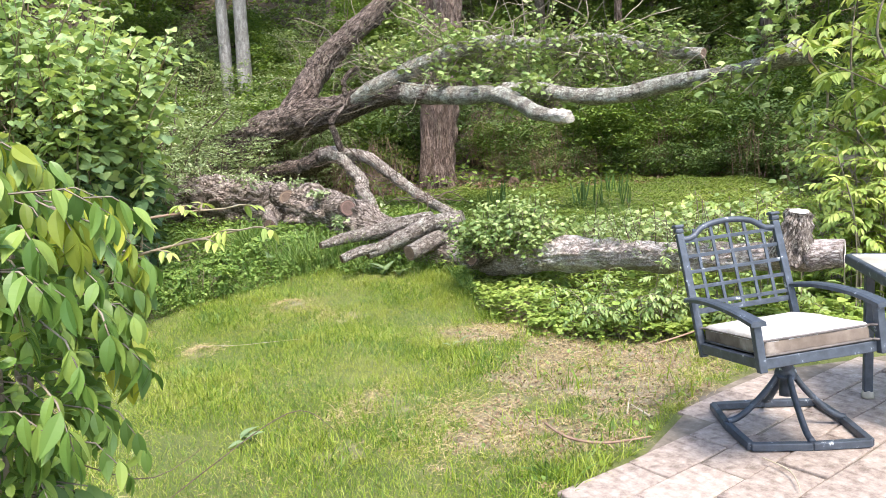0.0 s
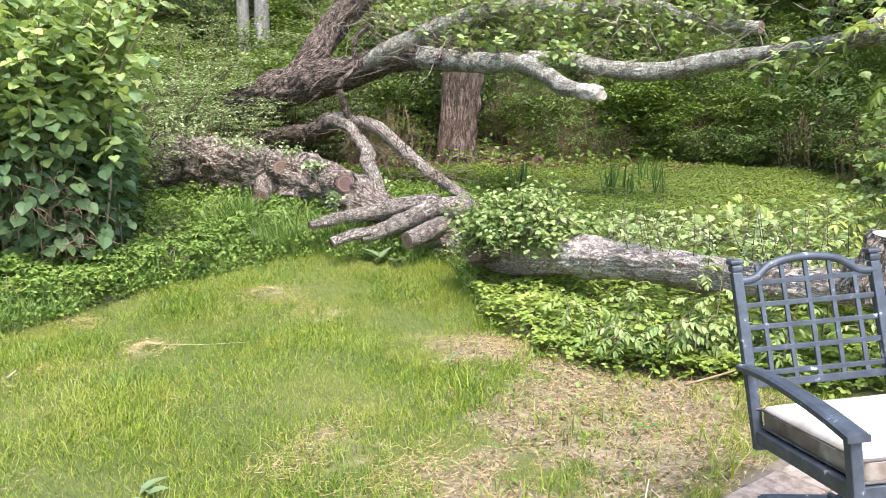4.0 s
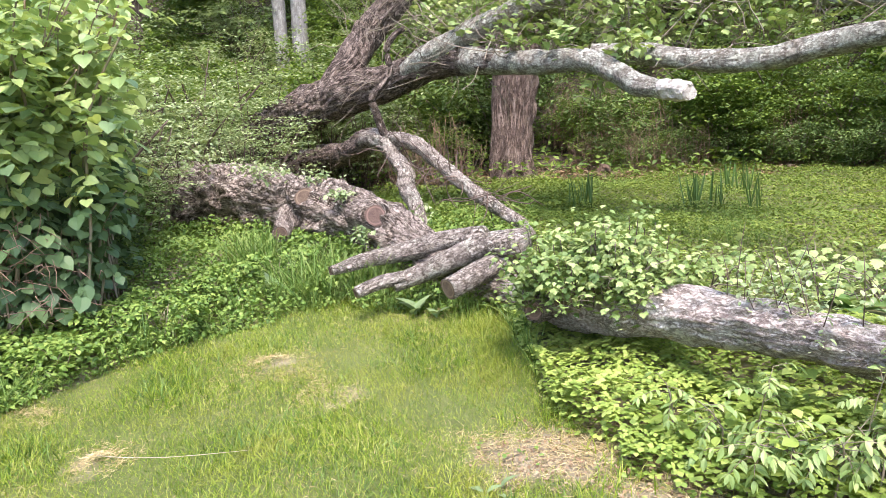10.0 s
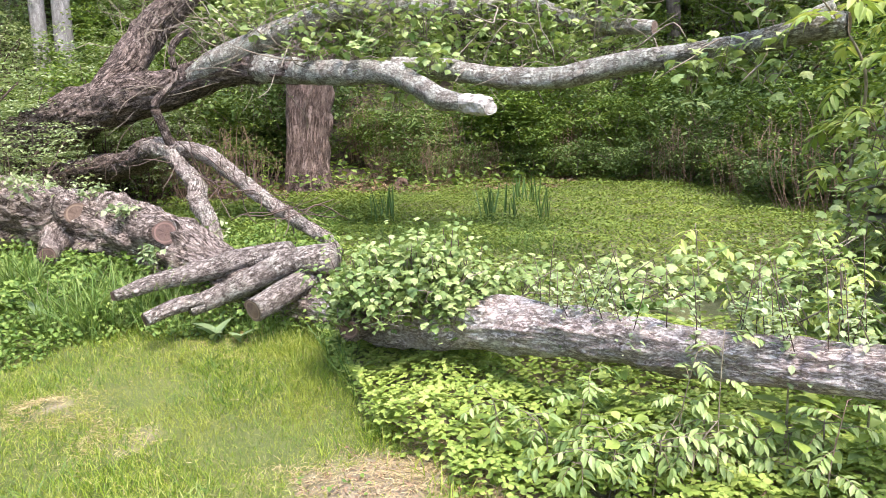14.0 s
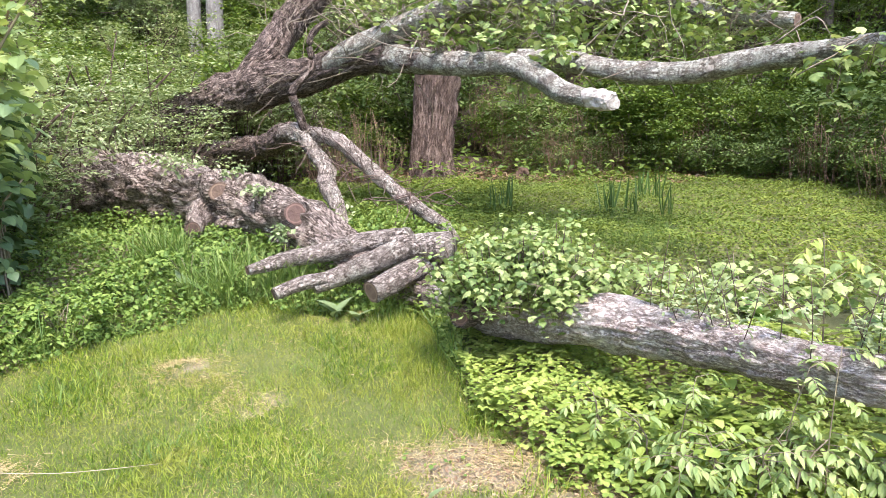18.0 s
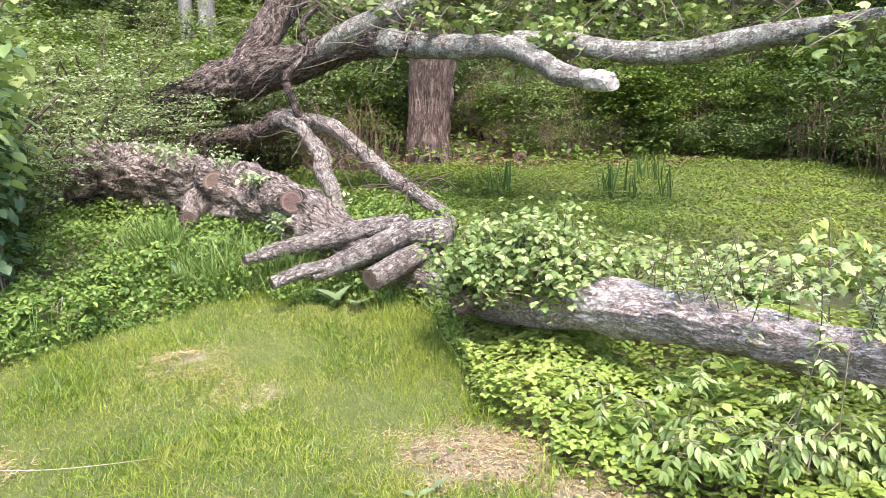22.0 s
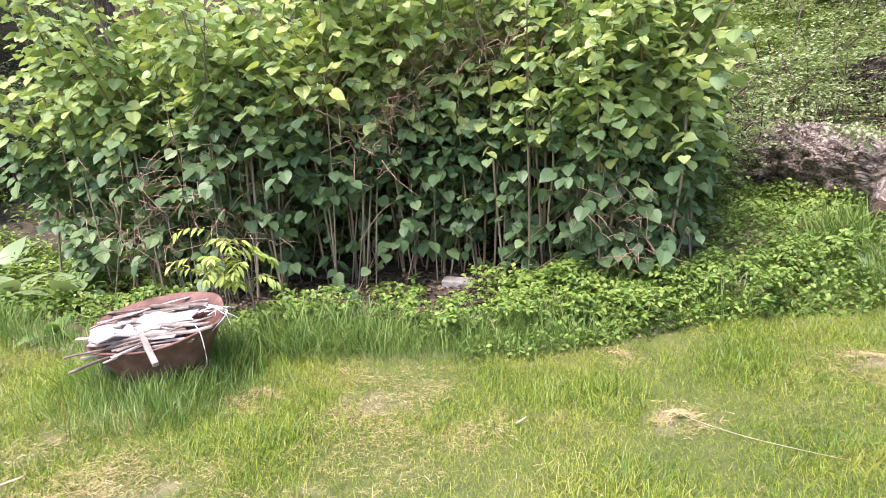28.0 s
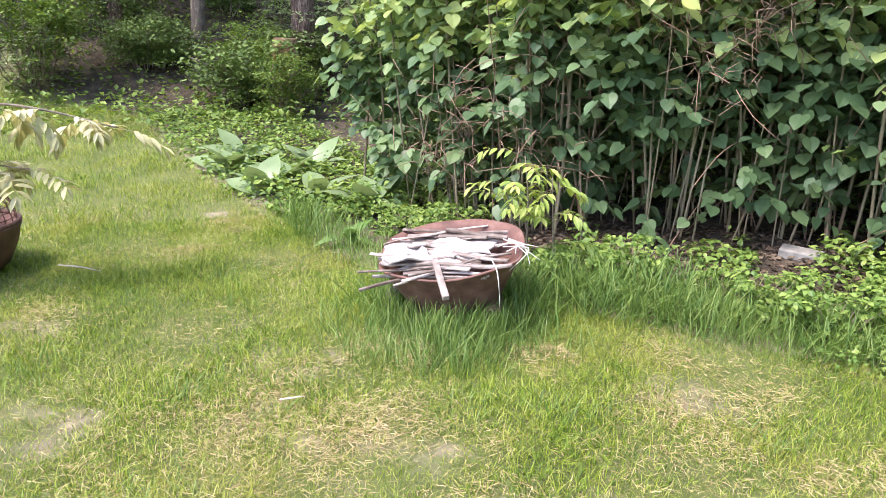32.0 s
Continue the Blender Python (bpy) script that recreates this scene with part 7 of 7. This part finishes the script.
for k, (x, y, s, n) in enumerate(((-1.29, 6.17, 0.16, 260), (-1.66, 4.95, 0.10, 160), (-0.80, 5.77, 0.13, 160), (-2.78, 4.04, 0.2, 320), (-3.62, 3.0, 0.12, 220), (-3.4, 3.6, 0.10, 150), (-3.6, 2.35, 0.25, 320), (-3.0, 2.62, 0.2, 220), (-5.6, 1.9, 0.16, 220), (-6.3, 2.1, 0.14, 200),
                                  (-2.4, 5.45, 0.10, 130), (0.75, 5.2, 0.26, 420), (0.6, 5.0, 0.2, 260), (1.0, 4.6, 0.28, 360), (-0.35, 7.0, 0.1, 130), (0.0, 3.5, 0.2, 260), (0.3, 3.0, 0.2, 220), (1.45, 3.75, 0.12, 150), (-2.6, 1.7, 0.3, 300), (-4.4, 1.3, 0.2, 200), (-3.38, 2.21, 0.22, 420), (-3.1, 2.65, 0.22, 380), (-3.15, 1.53, 0.32, 600), (-2.93, 4.08, 0.2, 300), (-2.35, 2.95, 0.2, 260), (-6.0, 2.2, 0.22, 260), (-2.3, 4.2, 0.12, 160), (-0.1, 3.6, 0.24, 320))):
    n = n * 4
    spin = rs.uniform(0, 3.1)
    a = rs.normal(size=(n, 2)) * s * (0.85, 0.38)
    a = np.c_[a[:, 0] * math.cos(spin) - a[:, 1] * math.sin(spin), a[:, 0] * math.sin(spin) + a[:, 1] * math.cos(spin)]
    a += rs.normal(0, s * 0.75, (4, 2))[rs.integers(0, 4, n)]
    d = np.hypot(a[:, 0], a[:, 1]) / s
    hump = 0.05 if k in (0, 1, 3, 4, 5) else 0.015
    at = np.c_[x + a[:, 0], y + a[:, 1], ground_z(x + a[:, 0], y + a[:, 1]) + 0.012 + hump * np.exp(-d * d * 2)]
    n = len(at)
    o = leaves("hay_clump", BLADE, at, rs.uniform(0, 6.3, n), rs.normal(0.05, 0.25, n), rs.normal(0, 1, n), rs.uniform(0.022, 0.06, n), M_STRAW)
    tagged(o, "clump of dry mown hay lying on the lawn", "hay", kind="stuff")

# ---- grass ----
def grass(name, label, n, area, keep, size, mat, seed, pitch=(1.05, 0.3), shape=BLADE):
    r = np.random.default_rng(seed)
    x, y = r.uniform(area[0], area[1], n), r.uniform(area[2], area[3], n)
    ok = keep(x, y, r)
    x, y = x[ok], y[ok]
    k = len(x)
    at = np.c_[x, y, ground_z(x, y) - 0.004]
    h = r.uniform(size[0], size[1], k) * (1 + 0.35 * wave(x, y, 1.6, 3.0))
    return tagged(leaves(name, shape, at, r.uniform(0, 6.3, k), np.clip(r.normal(*pitch, k), 0.25, 1.5), r.normal(0, 0.6, k), h, mat), label, "grass", kind="stuff")


def on_lawn(x, y, r):
    return (y < lawn_edge(x) + 0.1 * r.random(len(x))) & (y > patio_edge(x) + 0.02) & (r.random(len(x)) > bare(x, y) * 0.93) & (np.hypot(x + 4.0, y - 3.25) > 0.25)


for n, area, sd in ((270000, (-3.0, 2.3, 2.2, 7.5), 121), (190000, (-6.5, -3.0, 0.2, 4.8), 122), (90000, (-3.0, 0.7, 0.4, 2.3), 123)):
    grass("lawn", "bright green mown lawn with worn dry spots", n, area, on_lawn, (0.028, 0.07), M_GRASS, sd, (0.85, 0.34))
grass("lawn", "lawn running out towards the wood", 60000, (-13.5, -6.5, -2.0, 3.2), on_lawn, (0.05, 0.10), M_GRASS, 124)
grass("clearing_grass", "grass among the creeping plants of the clearing", 44000, (-2.6, 2.5, 8.2, 12.6), lambda x, y, r: (y > np.interp(x, [-2.6, 0.3, 1.5, 5.5], [9.0, 7.5, 6.5, 5.8])) & (wave(x, y, 0.8, 1.0) > -0.1), (0.06, 0.14), M_TALL, 125, shape=REED)
grass("tall_grass", "uncut grass along the hedge and by the logs", 60000, (-6.5, 0.4, 2.6, 7.9), lambda x, y, r: (np.abs(y - lawn_edge(x) - 0.14) < 0.24 * r.random(len(x)) + 0.06) & (wave(x, y, 1.4, 5.0) > -0.55), (0.12, 0.32), M_TALL, 126, (1.1, 0.25), REED)
grass("tall_grass", "lush uncut grass before the hedge", 24000, (-4.4, -2.4, 3.6, 5.9), lambda x, y, r: (y > lawn_edge(x) - 0.12 + 0.12 * wave(x, y, 3.0, 2.0)) & (y < lawn_edge(x) + 0.8 - 0.3 * r.random(len(x))) & (r.random(len(x)) < np.clip((y - lawn_edge(x)) * 2 + 0.35, 0.15, 0.8)), (0.10, 0.30), M_TALL, 134, (0.95, 0.32), REED)
grass("tall_grass", "tufts of long grass by the logs", 5200, (-2.3, -0.7, 6.9, 8.2), lambda x, y, r: (y > lawn_edge(x)) & (wave(x, y, 2.6, 8.0) > 0.15), (0.2, 0.42), M_TALL, 135, (1.15, 0.22), REED)
grass("tall_grass", "long grass round the rusty tub", 10000, (-4.9, -3.2, 2.4, 4.1), lambda x, y, r: (np.hypot(x + 3.95, y - 3.25) < 0.34 + 0.34 * r.random(len(x)) * (1 + 0.5 * wave(x, y, 2.5, 1.0))) & (np.hypot(x + 4.0, y - 3.25) > 0.14), (0.09, 0.27), M_TALL, 127, (1.1, 0.25), REED)
grass("tall_grass", "taller grass beside the ground cover", 9000, (-0.25, 0.75, 5.3, 7.0), lambda x, y, r: (np.abs(y - lawn_edge(x) + 0.15) < 0.22) | ((x > 0.0) & (x < 0.42) & (y < lawn_edge(x)) & (y > 5.6) & (wave(x, y, 3.0, 2.0) > -0.3)), (0.06, 0.13), M_GRASS, 132, (0.95, 0.3), REED)
grass("tall_grass", "long grass close about the rusty tub", 5200, (-4.5, -3.4, 2.8, 3.9), lambda x, y, r: (np.hypot(x + 3.93, y - 3.30) < 0.40) & (np.hypot(x + 3.97, y - 3.32) > 0.20), (0.18, 0.33), M_TALL, 133, (1.2, 0.2), REED)
grass("tall_grass", "long grass in front of the rusty tub", 2000, (-4.1, -3.2, 2.6, 3.6), lambda x, y, r: np.hypot((x + 3.62), (y - 3.1)) < 0.34 + 0.12 * wave(x, y, 4.0, 1.0), (0.10, 0.23), M_TALL, 130, (1.15, 0.22), REED)
grass("tall_grass", "tufts of grass on the bare ground by the paving", 3600, (0.2, 1.9, 2.6, 5.6), lambda x, y, r: (y > patio_edge(x) + 0.02) & (y < lawn_edge(x)) & (wave(x, y, 3.1, 7.0) > 0.42), (0.06, 0.15), M_GRASS, 128)

grass("lawn_tufts", "lusher dark green tufts in the lawn", 60000, (-6.5, 1.6, 0.6, 7.0), lambda x, y, r: on_lawn(x, y, r) & (wave(x, y, 2.3, 9.0) + 0.5 * wave(x, y, 6.0, 3.0) > 0.45), (0.05, 0.10), M_TALL, 129, (0.9, 0.3))
for sd, area, n in ((141, (-3.2, 1.6, 0.6, 7.0), 28000), (142, (-7.5, -2.0, -0.5, 4.6), 75000)):
    r = np.random.default_rng(sd)
    x, y = r.uniform(area[0], area[1], n), r.uniform(area[2], area[3], n)
    ok = on_lawn(x, y, r) & (wave(x, y, 1.9, 6.0) + 0.6 * wave(x, y, 5.0, 2.0) + r.normal(0, 0.35, n) > 0.35)
    x, y = x[ok], y[ok]
    k = len(x)
    o = leaves("dry_clippings", BLADE, np.c_[x, y, ground_z(x, y) + r.uniform(0.01, 0.035, k)], r.uniform(0, 6.3, k), r.normal(0.15, 0.3, k), r.normal(0, 1, k), r.uniform(0.02, 0.05, k), M_STRAW)
    tagged(o, "scattered dry grass clippings on the lawn", "clippings", kind="stuff")

# ---- paving ----
patio = thing("patio", "old clay-paver terrace with worn uneven edges", "patio", kind="structure")
px0 = np.linspace(0.42, 4.3, 60)
top = np.minimum(patio_edge(px0) - 0.03, 4.1)
v = np.vstack([np.c_[px0, np.full(60, -0.6), np.full(60, 0.055)], np.c_[px0, top, np.full(60, 0.055)]])
f = np.array([(i, i + 1, i + 61, i + 60) for i in range(59)])
link_mesh("sand_bed", v, f, plain_mat("joint_sand", [(0.3, (0.10, 0.08, 0.06)), (0.6, (0.20, 0.165, 0.13)), (0.75, (0.30, 0.25, 0.20))], 15.0, 1.0), patio, "dark sandy joints with moss")
PW, PD = 0.40, 0.198
pm = bpy.data.meshes.new("paver")
bm = box(PW - 0.007, PD - 0.007, 0.05, None, 0.006, 2)
bm.to_mesh(pm)
bm.free()
pm.materials.append(M_PAVER)
ca, sa = math.cos(radians(38)), math.sin(radians(38))
rpv = np.random.default_rng(131)
for i in range(-16, 18):
    for j in range(-30, 30):
        lx, ly = (i + 0.5 * (j % 2)) * PW, j * PD
        x, y = 2.0 + lx * ca - ly * sa, 2.6 + lx * sa + ly * ca
        if not (0.45 < x < 4.2 and -0.55 < y < 4.1) or y > float(patio_edge(x)) - 0.05 - 0.05 * rpv.random():
            continue
        o = new("paver", pm)
        o.parent = patio
        o.matrix_basis = pose(x, y, 0.039 + rpv.normal(0, 0.002), rpv.normal(0, 0.6), rpv.normal(0, 0.6), 38 + rpv.normal(0, 0.8))
